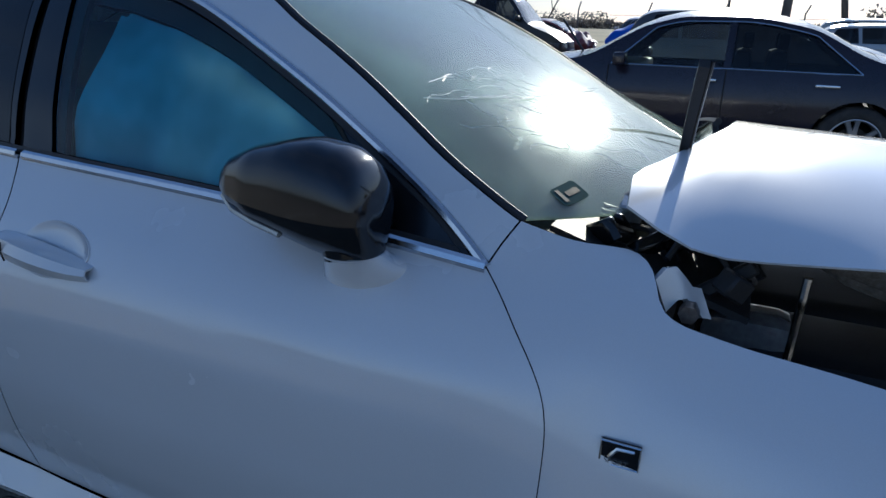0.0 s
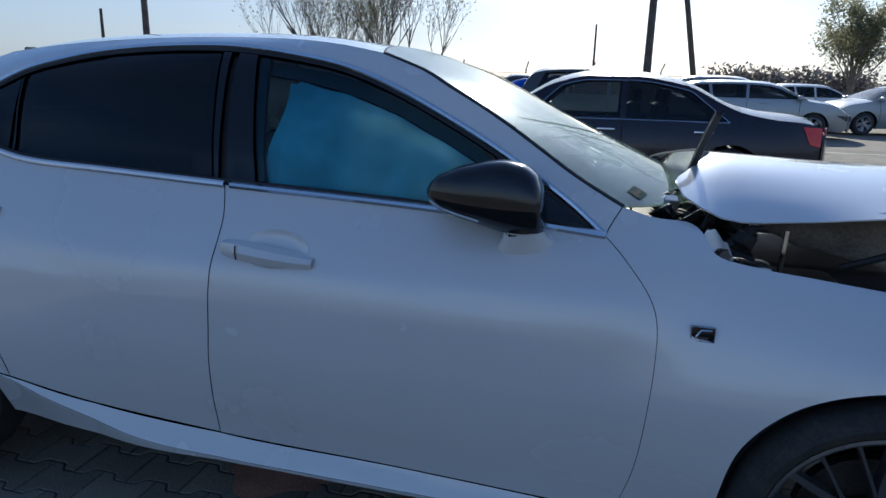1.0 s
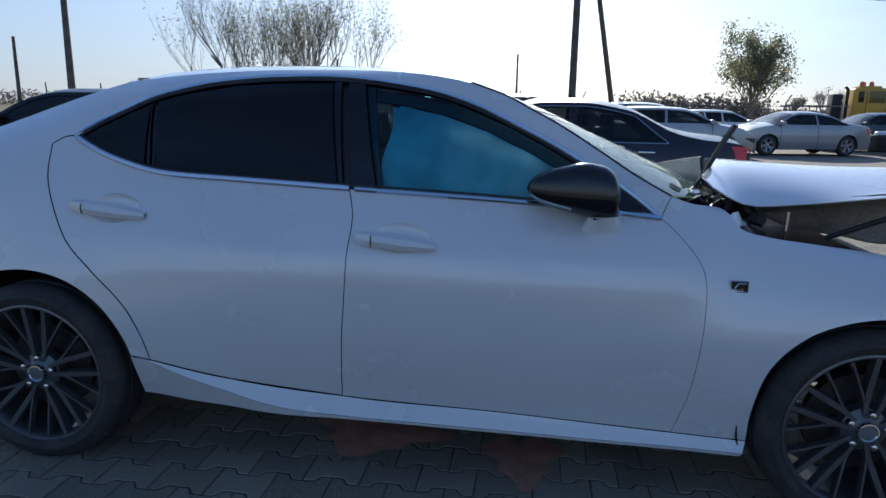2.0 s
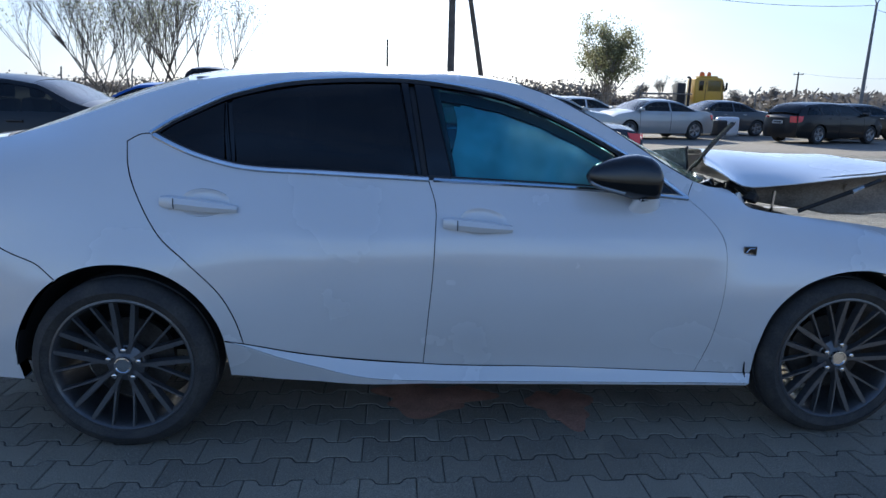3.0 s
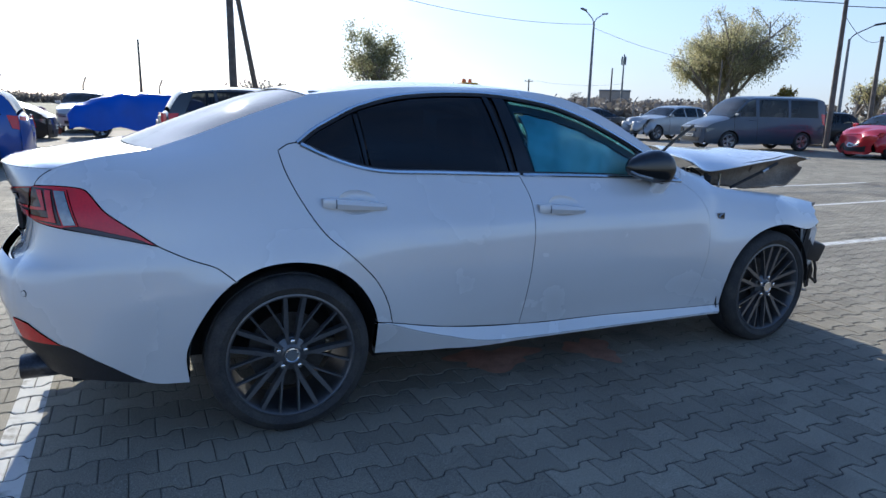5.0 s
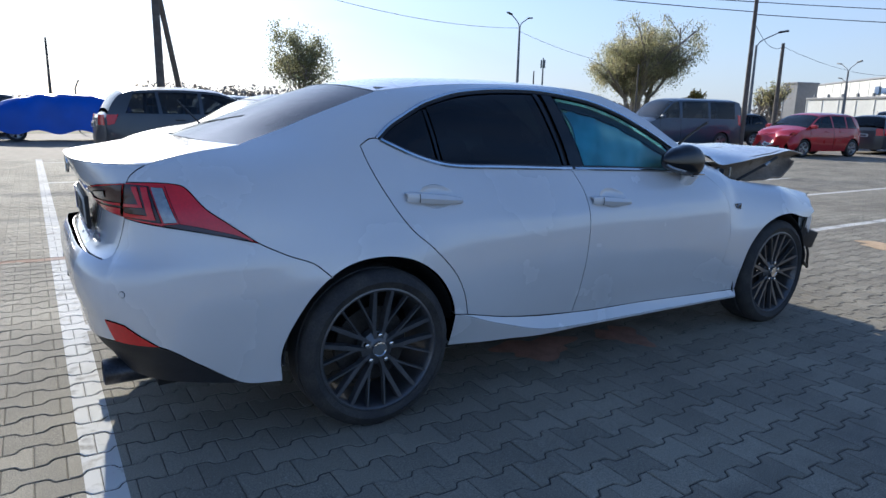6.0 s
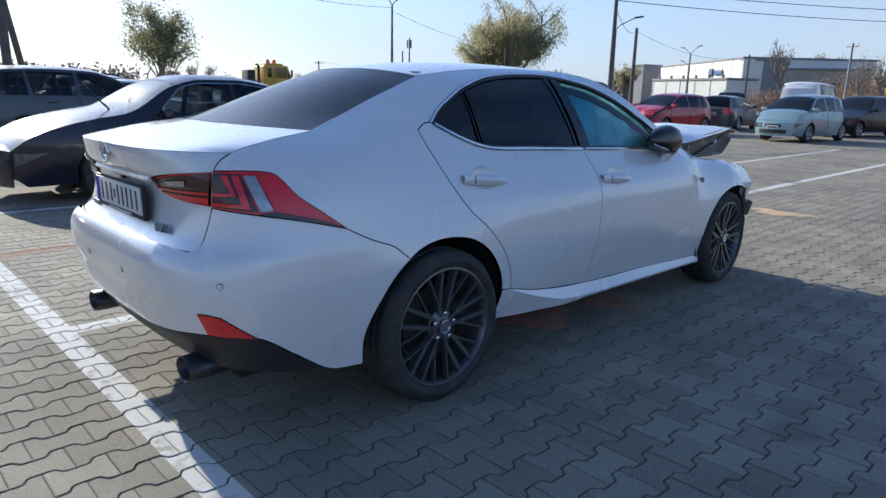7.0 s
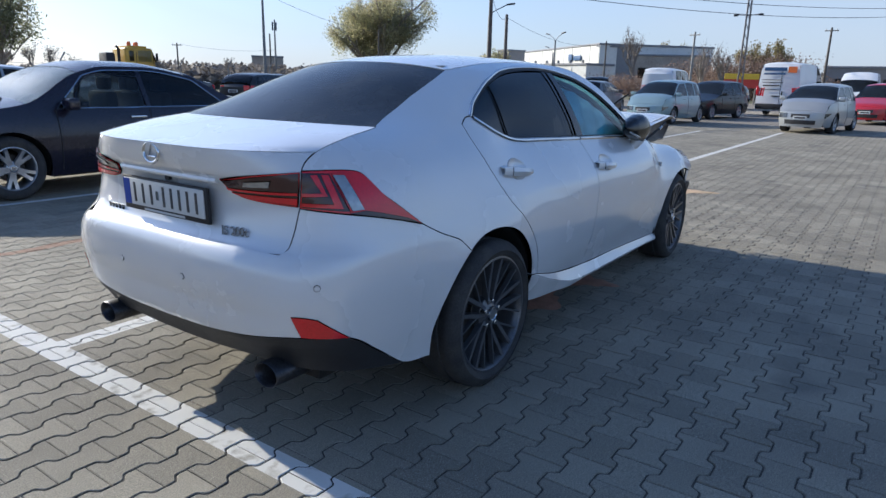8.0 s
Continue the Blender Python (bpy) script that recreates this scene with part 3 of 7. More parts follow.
def skin(s, z):
    """The sedan's right-hand skin: s is x along the side; past the rear axle it turns round the tail to its middle at s = -2.02."""
    s, z = np.broadcast_arrays(np.asarray(s, float), np.asarray(z, float))
    x, y = s.copy(), side_y(np.maximum(s, REAR), z)
    phi = np.clip(REAR - s, 0, math.pi / 2 + .05)
    long, n = REAR - pchip(TAIL_Z, TAIL_X, z), pchip(ROUND_Z, ROUND_N, np.clip(z, .2, 1.1))
    w = np.maximum(y, .05)
    r = 1 / ((np.sin(phi) / long) ** n + (np.abs(np.cos(phi)) / w) ** n) ** (1 / n)
    back = s < REAR
    x = np.where(back, REAR - r * np.sin(phi), x)
    y = np.where(back, r * np.cos(phi) * (1 - .1 * r * np.sin(phi) / w), y)
    return np.stack([x, -y, z], -1)

# ---- the white sedan with the smashed front ----
sedan = thing("white_sedan", (0, 0, 0), "pearl white four-door sedan with a crushed front, parked on block paving", "car")

BELT = curve([(.084, 1.16), (.163, 1.122), (.25, 1.086), (.38, 1.049), (.47, 1.037), (.72, 1.027), (1.12, 1.011), (1.64, .99), (1.9, .974), (2.14, .953)])
RAIL = curve([(.084, 1.16), (.16, 1.212), (.24, 1.253), (.345, 1.303), (.41, 1.324), (.55, 1.358), (.73, 1.379), (.95, 1.387), (1.06, 1.384), (1.2, 1.37), (1.4, 1.336), (1.55, 1.287), (1.72, 1.21), (1.86, 1.137), (2.03, 1.035), (2.14, .953)])
SEAM_R = curve([(.005, 1.13), (.022, 1.049), (.066, .945), (.153, .807), (.248, .72), (.36, .60), (.411, .50), (.436, .403)])
SEAM_B = curve([(1.12, 1.011), (1.146, .924), (1.143, .803), (1.137, .673), (1.124, .51), (1.11, .30)])
SEAM_F = curve([(2.14, .953), (2.172, .926), (2.206, .892), (2.240, .851), (2.262, .812), (2.272, .77), (2.274, .70), (2.270, .607), (2.253, .408), (2.217, .256)])
SILL = curve([(.365, .416), (.436, .403), (.705, .346), (1.11, .30), (1.66, .281), (2.217, .256), (2.45, .25)])
ARCH_R = curve([(-.385, .245), (-.39, .377), (-.324, .523), (-.238, .627), (-.126, .689), (.013, .707), (.152, .68), (.263, .608), (.336, .506), (.365, .416), (.376, .246)])
ARCH_F = curve([(2.45, .25), (2.448, .372), (2.48, .52), (2.566, .626), (2.70, .688), (2.835, .702), (2.985, .671), (3.07, .66)])


def cut(line, a, b):
    """The stretch of a line between the points nearest to a and b, in that order."""
    i, j = (int(np.argmin(np.linalg.norm(line - np.array(q), axis=1))) for q in (a, b))
    return line[i:j + 1] if i <= j else line[j:i + 1][::-1]


def both(name, loops, mat, parent, label="", surface=skin, gap=0.0022, **kw):
    """A panel of the right-hand side and its twin on the left."""
    made = []
    for flip in (False, True):
        shrunk = [inset(l, gap) if k == 0 else inset(l, -gap) for k, l in enumerate(loops)]
        made.append(put(name, sheet(name, shrunk, surface, flip=flip, **kw), mat, parent, label))
    return made


def sheet_one(name, loops, mat, parent, flip, label="", surface=skin, gap=0.0022, **kw):
    return put(name, sheet(name, [inset(loops[0], gap)] + loops[1:], surface, flip=flip, **kw), mat, parent, label)


rear_door_line = loop(SEAM_R, cut(SILL, (.436, .403), (1.11, .30)), SEAM_B[::-1], cut(BELT, (1.12, 1.011), (.084, 1.16)), curve([(.084, 1.16), (.05, 1.156), (.005, 1.13)]))
front_door_line = loop(SEAM_B, cut(SILL, (1.11, .30), (2.217, .256)), SEAM_F[::-1], cut(BELT, (2.14, .953), (1.12, 1.011)))


def rear_dents(x, z):
    """A long shallow knock under the handle and a small one before it."""
    return -.0016 * np.exp(-((x - .60) / .17) ** 2 - ((z - .795 - .03 * np.sin(6 * x)) / .026) ** 2) - .0016 * np.exp(-((x - .93) / .03) ** 2 - ((z - .83) / .02) ** 2)


def front_dents(x, z):
    return -.0011 * np.exp(-((x - 1.80) / .16) ** 2 - ((z - .80 + .12 * (x - 1.8)) / .016) ** 2) - .0008 * np.exp(-((x - 1.45) / .05) ** 2 - ((z - .62) / .03) ** 2)


HOLLOWS = (("rear", .305, .916), ("front", 1.322, .862))
ring = np.linspace(0, 2 * math.pi, 41)[:-1]
hollow_lines = [np.stack([cx + .088 * np.cos(ring), cz + .007 + .045 * np.sin(ring) * (1 - .12 * np.cos(ring))], 1) for _, cx, cz in HOLLOWS]
rear_doors = both("rear_door", [rear_door_line, hollow_lines[0]], PAINT_WHITE, sedan, off=rear_dents, grid=.02)
front_doors = both("front_door", [front_door_line, hollow_lines[1]], PAINT_WHITE, sedan, off=front_dents, grid=.02, gap=.0010)
# the finger hollows behind the handles
for (_, cx, cz), line, doors in zip(HOLLOWS, hollow_lines, (rear_doors, front_doors)):
    for k, flip in enumerate((1, -1)):
        rows = []
        for rho, deep in ((1.035, -.0005), (.99, .001), (.95, .003), (.85, .008), (.65, .014), (.35, .018), (.02, .019)):
            p = np.array((cx, cz + .007)) + (np.vstack([line, line[:1]]) - (cx, cz + .007)) * rho
            rows.append(skin(p[:, 0], p[:, 1]) + (0, deep, 0))
        g = np.array(rows) * (1, flip, 1)
        put("handle_hollow", slab("handle_hollow", g[:, ::flip], .002), PAINT_WHITE, doors[k])

A_EDGE = curve([(1.50, 1.372), (1.56, 1.352), (1.63, 1.327), (1.71, 1.286), (1.79, 1.245), (1.87, 1.199), (1.955, 1.146), (2.055, 1.083), (2.175, 1.018)])
ROOF_EDGE = curve([(.177, 1.356), (.30, 1.372), (.46, 1.390), (.75, 1.408), (1.05, 1.412), (1.25, 1.406), (1.40, 1.390), (1.50, 1.372)])
GLASS_EDGE = curve([(-.468, 1.133), (-.29, 1.19), (-.13, 1.25), (.04, 1.311), (.177, 1.356)])
LID_SEAM = curve([(-.468, 1.133), (-.76, 1.104), (-.93, 1.067), (-.99, 1.031), (-1.005, 1.008)])
LAMP_TOP = curve([(-1.005, 1.008), (-.88, 1.009), (-.80, 1.005), (-.755, .995), (-.67, .921), (-.597, .876), (-.467, .796)])
LAMP_LOW = curve([(-.467, .796), (-.62, .829), (-.745, .852), (-.871, .869), (-1.019, .884)])
BUMPER_SEAM = curve([(-.467, .796), (-.363, .744), (-.27, .707), (-.24, .683), (-.205, .651)])
# quarter panel, pillars and roof rail in one pressing
outer = loop(
    curve([(2.14, .953), (2.155, .985), (2.175, 1.018)]), A_EDGE[::-1], ROOF_EDGE[::-1], GLASS_EDGE[::-1], LID_SEAM, LAMP_TOP, BUMPER_SEAM,
    cut(ARCH_R, (-.205, .651), (.365, .416)), cut(SILL, (.365, .416), (.436, .403)), SEAM_R[::-1], curve([(.005, 1.13), (.05, 1.156), (.084, 1.16)]), RAIL)
body_sides = both("quarter_panel", [outer], PAINT_WHITE, sedan, thick=.02, grid=.03)

fender_top = curve([(2.175, 1.018), (2.25, .995), (2.34, .981), (2.365, .965), (2.392, .927), (2.473, .905), (2.62, .887), (2.80, .869), (3.0, .843), (3.15, .815), (3.26, .787)])
fender_front = straight([(3.26, .787), (3.21, .775), (3.215, .752), (3.17, .735), (3.185, .69), (3.13, .672), (3.07, .66)])


def fender_off(x, z):
    return 0.006 * np.sin(9 * x + 4 * z) * np.clip((x - 2.9) / .4, 0, 1) + 0.004 * np.exp(-(((x - 2.31) / .04) ** 2 + ((z - .88) / .08) ** 2))


fender_line = loop(curve([(2.14, .953), (2.155, .985), (2.175, 1.018)]), fender_top, fender_front, ARCH_F[::-1], cut(SILL, (2.45, .25), (2.217, .256)), SEAM_F[::-1])
fenders = both("front_fender", [fender_line], PAINT_WHITE, sedan, off=fender_off, thick=.016, grid=.03, gap=.0006)


def sill_over_crease(x):
    sill = np.interp(x, [.365, .436, .705, 1.11, 1.66, 2.217, 2.45], [.416, .403, .346, .30, .281, .256, .25])
    crease = np.interp(x, CREASE[:, 0], CREASE[:, 1])
    return sill, np.minimum(crease, sill - .001)


def rocker_upper_off(x, z):
    """The upper face leans out to the crease, which sweeps down towards the front."""
    return .002 + .85 * np.clip(sill_over_crease(x)[0] - z, 0, .09)


def rocker_lower_off(x, z):
    sill, crease = sill_over_crease(x)
    return .002 + .85 * np.clip(sill - crease, 0, .09) - .22 * np.clip(crease - z, 0, .2)


CREASE = curve([(.368, .414), (.436, .397), (.57, .352), (.705, .313), (.82, .283), (.93, .264), (1.114, .249), (1.4, .241), (1.67, .235), (2.1, .224), (2.44, .218)])
rocker_low = curve([(.376, .250), (.49, .244), (.75, .239), (1.114, .236), (1.67, .224), (2.21, .210), (2.43, .207)])
rockers = both("rocker_panel", [loop(SILL, straight([(2.45, .25), (2.44, .218)]), CREASE[::-1], straight([(.368, .414), (.365, .416)]))], PAINT_WHITE, sedan, off=rocker_upper_off, thick=.03, grid=.02, gap=.001)
for rocker, flip in zip(rockers, (False, True)):
    sheet_one("rocker_skirt", [loop(CREASE, straight([(2.44, .218), (2.43, .207)]), rocker_low[::-1], straight([(.376, .250), (.368, .414)]))], PAINT_WHITE, rocker, flip, off=rocker_lower_off, thick=.03, grid=.02, gap=0.0)

lip_c = [(-2.021, 1.071), (-1.6, 1.070), (-1.27, 1.069), (-1.05, 1.068), (-.93, 1.067)]
LID_LOW = curve([(-1.11, .731), (-1.28, .728), (-1.6, .727), (-2.021, .727)])
LID_SIDE = curve([(-1.019, .884), (-1.05, .795), (-1.075, .75), (-1.11, .731)])
bumper_low = curve([(-.385, .245), (-.545, .262), (-.721, .362), (-.861, .445), (-1.05, .457), (-1.3, .432), (-1.6, .413), (-2.021, .405)])
bumper_line = loop(BUMPER_SEAM[::-1], LAMP_LOW, LID_SIDE, LID_LOW, straight([(-2.021, .727), (-2.021, .405)]), bumper_low[::-1], cut(ARCH_R, (-.385, .245), (-.205, .651)))


def middle_joined(name, line, mat, parent, label="", gap=0.0022, **kw):
    """A rear panel that runs on over the car's middle."""
    line = inset(line, gap)
    line[:, 0] = np.where(line[:, 0] < -2.0, -2.021, line[:, 0])
    a, b = (sheet(name, [line], skin, flip=f, **kw) for f in (False, True))
    verts, faces, normals = [], [], []
    for me in (a, b):
        k = len(verts)
        verts += [tuple(v.co) for v in me.vertices]
        faces += [[k + i for i in f.vertices] for f in me.polygons]
        normals += [tuple(c.vector) for c in me.corner_normals]
        bpy.data.meshes.remove(me)
    mesh = bpy.data.meshes.new(name)
    mesh.from_pydata(verts, [], faces)
    mesh.shade_smooth()
    mesh.normals_split_custom_set(normals)
    return put(name, mesh, mat, parent, label)




def bumper_shelf(s, z):
    """The bumper's upper edge stands proud of the lid as a shelf."""
    return .036 * np.clip((z - .52) / .19, 0, 1) ** 1.2 * np.clip((-1.06 - s) / .22, 0, 1) ** .8


rear_bumper = middle_joined("rear_bumper", bumper_line, PAINT_WHITE, sedan, off=bumper_shelf, thick=.045, grid=.02)
# the shelf's flat top between the bumper's edge and the lid
for flip in (1, -1):
    ss = np.linspace(-1.10, -2.021, 40)
    zs = np.interp(-ss, [1.10, 1.28, 1.6, 2.021], [.7335, .7305, .7295, .7295])
    face = skin(ss, zs)
    tang = np.gradient(face, axis=0)
    out = np.stack([tang[:, 1], -tang[:, 0], 0 * ss], 1)
    out /= np.linalg.norm(out, axis=1, keepdims=True)
    out *= np.where(out[:, :1] > 0, -1, 1)
    w = (.002 + bumper_shelf(ss, np.full_like(ss, .73)))[:, None]
    g = np.stack([face + out * .003 + (0, 0, .001), face + out * w * .6 + (0, 0, -.001), face + out * w * .9 + (0, 0, -.004), face + out * (w + .001) + (0, 0, -.010)], 1) * (1, flip, 1)
    put("lid_gap", tube("lid_gap", (face + out * .001 + (0, 0, .0015)) * (1, flip, 1), .0032, 6), UNDER, rear_bumper)
    put("bumper_ledge", slab("bumper_ledge", g[:, ::flip], .004), PAINT_WHITE, rear_bumper)
diffuser_line = loop(curve([(-.545, .258), (-.721, .358), (-.861, .441), (-1.05, .453), (-1.3, .428), (-1.6, .409), (-2.021, .401)]), straight([(-2.021, .401), (-2.021, .30)]), curve([(-2.021, .30), (-1.6, .305), (-1.346, .315), (-1.067, .308), (-.79, .29), (-.545, .258)]))
diffuser = middle_joined("lower_bumper_valance", diffuser_line, MATT_BLACK, sedan, "matt black lower valance", off=-.005, thick=.03, grid=.03)

# boot lid: rear face, top, number plate, emblem, script
lid = thing("boot_lid")
lid.parent = sedan
lid_rear_line = loop(curve(lip_c), cut(LID_SEAM, (-.93, 1.067), (-1.005, 1.008)), curve([(-1.005, 1.008), (-1.013, .94), (-1.019, .884)]), LID_SIDE, LID_LOW, straight([(-2.021, .727), (-2.021, 1.073)]))
middle_joined("lid_rear_face", lid_rear_line, PAINT_WHITE, lid, thick=.02, grid=.025)
seam_top = cut(LID_SEAM, (-.93, 1.067), (-.468, 1.133))
lid_edge = resample(skin(seam_top[:, 0], seam_top[:, 1]), 14)
lip_mid = skin(np.array([-2.02]), np.array([1.073]))[0]
lid_mid = resample(curve([(lip_mid[0], 0, lip_mid[2]), (-.93, 0, 1.083), (-.78, 0, 1.110), (-.575, 0, 1.140)]), 14)
lip_line = skin(np.array([q[0] for q in curve(lip_c)]), np.array([q[1] for q in curve(lip_c)]))


def lid_grid():
    g = bridge(lid_edge, lid_mid, 3.0, 25, 3.0)
    # the rear row follows the lip's own line
    for j in range(g.shape[1]):
        y = g[0, j, 1]
        x = np.interp(abs(y), np.abs(lip_line[::1, 1]), lip_line[::1, 0])
        shift = x - g[0, j, 0]
        fade = np.linspace(1, 0, g.shape[0]) ** 2
        g[:, j, 0] += shift * fade
        g[0, j, 2] = np.interp(abs(y), np.abs(lip_line[:, 1]), lip_line[:, 2])
    return g


put("lid_top", slab("lid_top", lid_grid()[:, ::-1], .012), PAINT_WHITE, lid)

glass_pts = skin(GLASS_EDGE[:, 0], GLASS_EDGE[:, 1])
rear_edge = resample(glass_pts, 14)
rear_edge[:, 2] -= .003
rear_mid = resample(curve([(-.575, 0, 1.142), (-.40, 0, 1.212), (-.18, 0, 1.297), (-.02, 0, 1.353), (.09, 0, 1.386)]), 14)
put("rear_screen", slab("rear_screen", bridge(rear_edge, rear_mid, 2.3, 21)[:, ::-1], .006), GLASS_REAR, sedan, "dusty dark tinted rear screen")
roof_pts = skin(ROOF_EDGE[:, 0], ROOF_EDGE[:, 1])
roof_edge = resample(roof_pts, 22)
roof_mid = resample(curve([(.095, 0, 1.389), (.3, 0, 1.421), (.6, 0, 1.441), (.95, 0, 1.444), (1.2, 0, 1.434), (1.42, 0, 1.408)]), 22)
put("roof", slab("roof", bridge(roof_edge, roof_mid, 2.6, 25)[:, ::-1], .012), PAINT_WHITE, sedan)
a_pts = skin(A_EDGE[:, 0], A_EDGE[:, 1])
screen_edge = resample(a_pts, 16)
screen_edge[:, 1] += .012
screen_mid = resample(curve([(1.425, 0, 1.409), (1.75, 0, 1.288), (2.1, 0, 1.135), (2.44, 0, .985)]), 16)
SCREEN = bridge(screen_edge, screen_mid, 2.2, 25)[:, ::-1]
screen = put("windscreen", slab("windscreen", SCREEN, .005), GLASS_SCREEN, sedan, "cracked windscreen with a registration sticker")
screen.visible_shadow = False

# black edge strips of the windscreen
strip = resample(a_pts, 30)
for flip in (1, -1):
    put("windscreen_strip", tube("windscreen_strip", strip * (1, flip, 1) + (0, .016 * flip, -.004), .008, 8), MATT_BLACK, sedan)

# panes, pillars and bright trim of the right and left side
def between(x0l, x0u, x1l, x1u, d=0.012):
    """A pane between the belt and the rail, from one slanted edge to another (x at the belt, x at the rail)."""
    low, up = BELT[(BELT[:, 0] >= x0l) & (BELT[:, 0] <= x1l)], RAIL[(RAIL[:, 0] >= x0u) & (RAIL[:, 0] <= x1u)]
    return inset(loop(low, straight([low[-1], up[-1]]), up[::-1], straight([up[0], low[0]])), d)


for mesh_name, spec, mat, label in (("quarter_window", (.084, .084, .376, .346), GLASS_TINT, "dark tinted glass"), ("rear_door_window", (.382, .352, 1.085, 1.022), GLASS_TINT, "dark tinted glass"), ("front_door_window", (1.205, 1.12, 2.02, 1.80), GLASS_SIDE, "lightly tinted glass")):
    both(mesh_name, [between(*spec, .003)], mat, sedan, label, off=-.006, thick=.004, grid=.05)
both("division_bar", [between(.371, .341, .387, .357, .0)], GLOSS_BLACK, sedan, off=-.0045, thick=.012, grid=.05)
both("quarter_divider", [between(.345, .312, .414, .384, .0015)], GLOSS_BLACK, sedan, off=-.013, thick=.012, grid=.05)
both("pillar_backing", [between(1.02, .96, 1.245, 1.165, .0015)], MATT_BLACK, sedan, off=-.016, thick=.012, grid=.05)
both("rear_door_pillar_trim", [between(1.06, 1.0, 1.112, 1.052, .0015)], GLOSS_BLACK, sedan, off=-.002, thick=.01, grid=.05)
both("front_door_pillar_trim", [between(1.118, 1.058, 1.215, 1.13, .0015)], GLOSS_BLACK, sedan, off=-.002, thick=.01, grid=.05)
both("mirror_corner_trim", [between(1.985, 1.79, 2.14, 2.13, .006)], GLOSS_BLACK, sedan, off=-.002, thick=.01, grid=.05)
ring = loop(BELT, RAIL[::-1])
both("window_rubber", [inset(ring, .004), inset(ring, .016)[::-1]], MATT_BLACK, sedan, off=-.001, thick=.012, grid=.2, gap=0.0)
for flip in (1, -1):
    for name, line, r in (("rear_belt_moulding", cut(BELT, (.10, 1.15), (1.11, 1.011)), .0105), ("front_belt_moulding", cut(BELT, (1.13, 1.011), (2.14, .953)), .0105), ("roof_drip_moulding", RAIL, .0085)):
        pts = skin(line[:, 0], line[:, 1]) + (0, -.001, .001 if "belt" in name else 0)
        put(name, tube(name, pts * (1, flip, 1), r, 8), CHROME, sedan, "bright chrome strip")

# tail lamps, split by the lid's seam
lamp_line = loop(LAMP_TOP, LAMP_LOW, curve([(-1.019, .884), (-1.013, .94), (-1.005, 1.008)]))
lamps = both("tail_lamp", [lamp_line], LAMP_RED, sedan, "red tail lamp with a clear indicator", off=.006, thick=.03, grid=.025, gap=.003)
inner_line = loop(curve([(-1.022, .886), (-1.295, .902), (-1.37, .925), (-1.425, .965)]), curve([(-1.425, .965), (-1.2, .992), (-1.009, 1.006)]), straight([(-1.009, 1.006), (-1.022, .886)]))
inners = both("lid_lamp", [inner_line], LAMP_RED, lid, "red inner tail lamp", off=.006, thick=.03, grid=.025, gap=.003)
for k, flip in enumerate((False, True)):
    def lens(name, pts, mt, parent, off, thick=.006):
        return sheet_one(name, [loop(straight(pts + pts[:1], .02))], mt, parent, flip, off=off, thick=thick, grid=.025, gap=0)

    lens("smoked_lens", [(-1.002, 1.000), (-.898, .996), (-.838, .876), (-1.008, .890)], LAMP_DARK, lamps[k], .009)
    lens("light_bar", [(-.972, .992), (-.946, .992), (-.912, .925), (-1.004, .925), (-1.004, .935), (-.932, .934)], LAMP_RED, lamps[k], .012)
    lens("light_bar", [(-.930, .992), (-.902, .991), (-.858, .884), (-1.006, .893), (-1.006, .905), (-.892, .900)], LAMP_RED, lamps[k], .012)
    lens("lens_frame", [(-.889, .997), (-.832, .995), (-.771, .874), (-.832, .870)], LAMP_RED, lamps[k], .011)
    lens("indicator_lens", [(-.884, .990), (-.838, .988), (-.779, .878), (-.826, .876)], LAMP_CLEAR, lamps[k], .014, .008)
    lens("lamp_lower_band", [(-.83, .884), (-.70, .860), (-.56, .828), (-.50, .806), (-.70, .846), (-.83, .868)], LAMP_DARK, lamps[k], .009)
    lens("smoked_lens", [(-1.408, .962), (-1.2, .984), (-1.018, .998), (-1.024, .893), (-1.295, .909), (-1.36, .93)], LAMP_DARK, inners[k], .009)
    lens("light_bar", [(-1.378, .936), (-1.022, .936), (-1.022, .928), (-1.365, .929)], LAMP_RED, inners[k], .012)
    lens("light_bar", [(-1.345, .921), (-1.022, .919), (-1.024, .896), (-1.29, .910)], LAMP_RED, inners[k], .012)
    lens("reverse_lens", [(-1.262, .968), (-1.132, .975), (-1.140, .950), (-1.268, .947)], LAMP_CLEAR, inners[k], .012)
    sheet_one("rear_reflector", [loop(curve([(-1.08, .538), (-1.03, .536), (-.985, .528)]), straight([(-.985, .528), (-.861, .447), (-.94, .452), (-1.042, .460), (-1.08, .538)], .02))], LAMP_RED, rear_bumper, flip, "red corner reflector", off=.005, thick=.02, grid=.03)
    for s, z in ((-.984, .638), (-1.673, .61)):
        c = skin(np.array([s]), np.array([z]))[0]
        n = np.cross(skin(np.array([s + .01]), np.array([z]))[0] - c, (0, 0, 1))
        n /= np.linalg.norm(n)
        c = c + n * float(bumper_shelf(np.array([s]), np.array([z]))[0])
        sgn = np.array([1, -1 if flip else 1, 1])
        for nm, r0, h, mt in (("parking_sensor", .0100, .003, PAINT_WHITE), ("sensor_ring", .0118, .0015, MATT_BLACK)):
            put(nm, tube(nm, np.array([(c - n * .004) * sgn, (c + n * h) * sgn]), r0, 20), mt, rear_bumper)


def on_tail(y, z, off=0.0):
    """A place on the tail's rear face at that y and height."""
    phi = np.linspace(-1.1, -2.021, 400)
    p = skin(phi, np.full_like(phi, z))
    return np.array([np.interp(-abs(y), p[:, 1], p[:, 0]) - off, y, z])


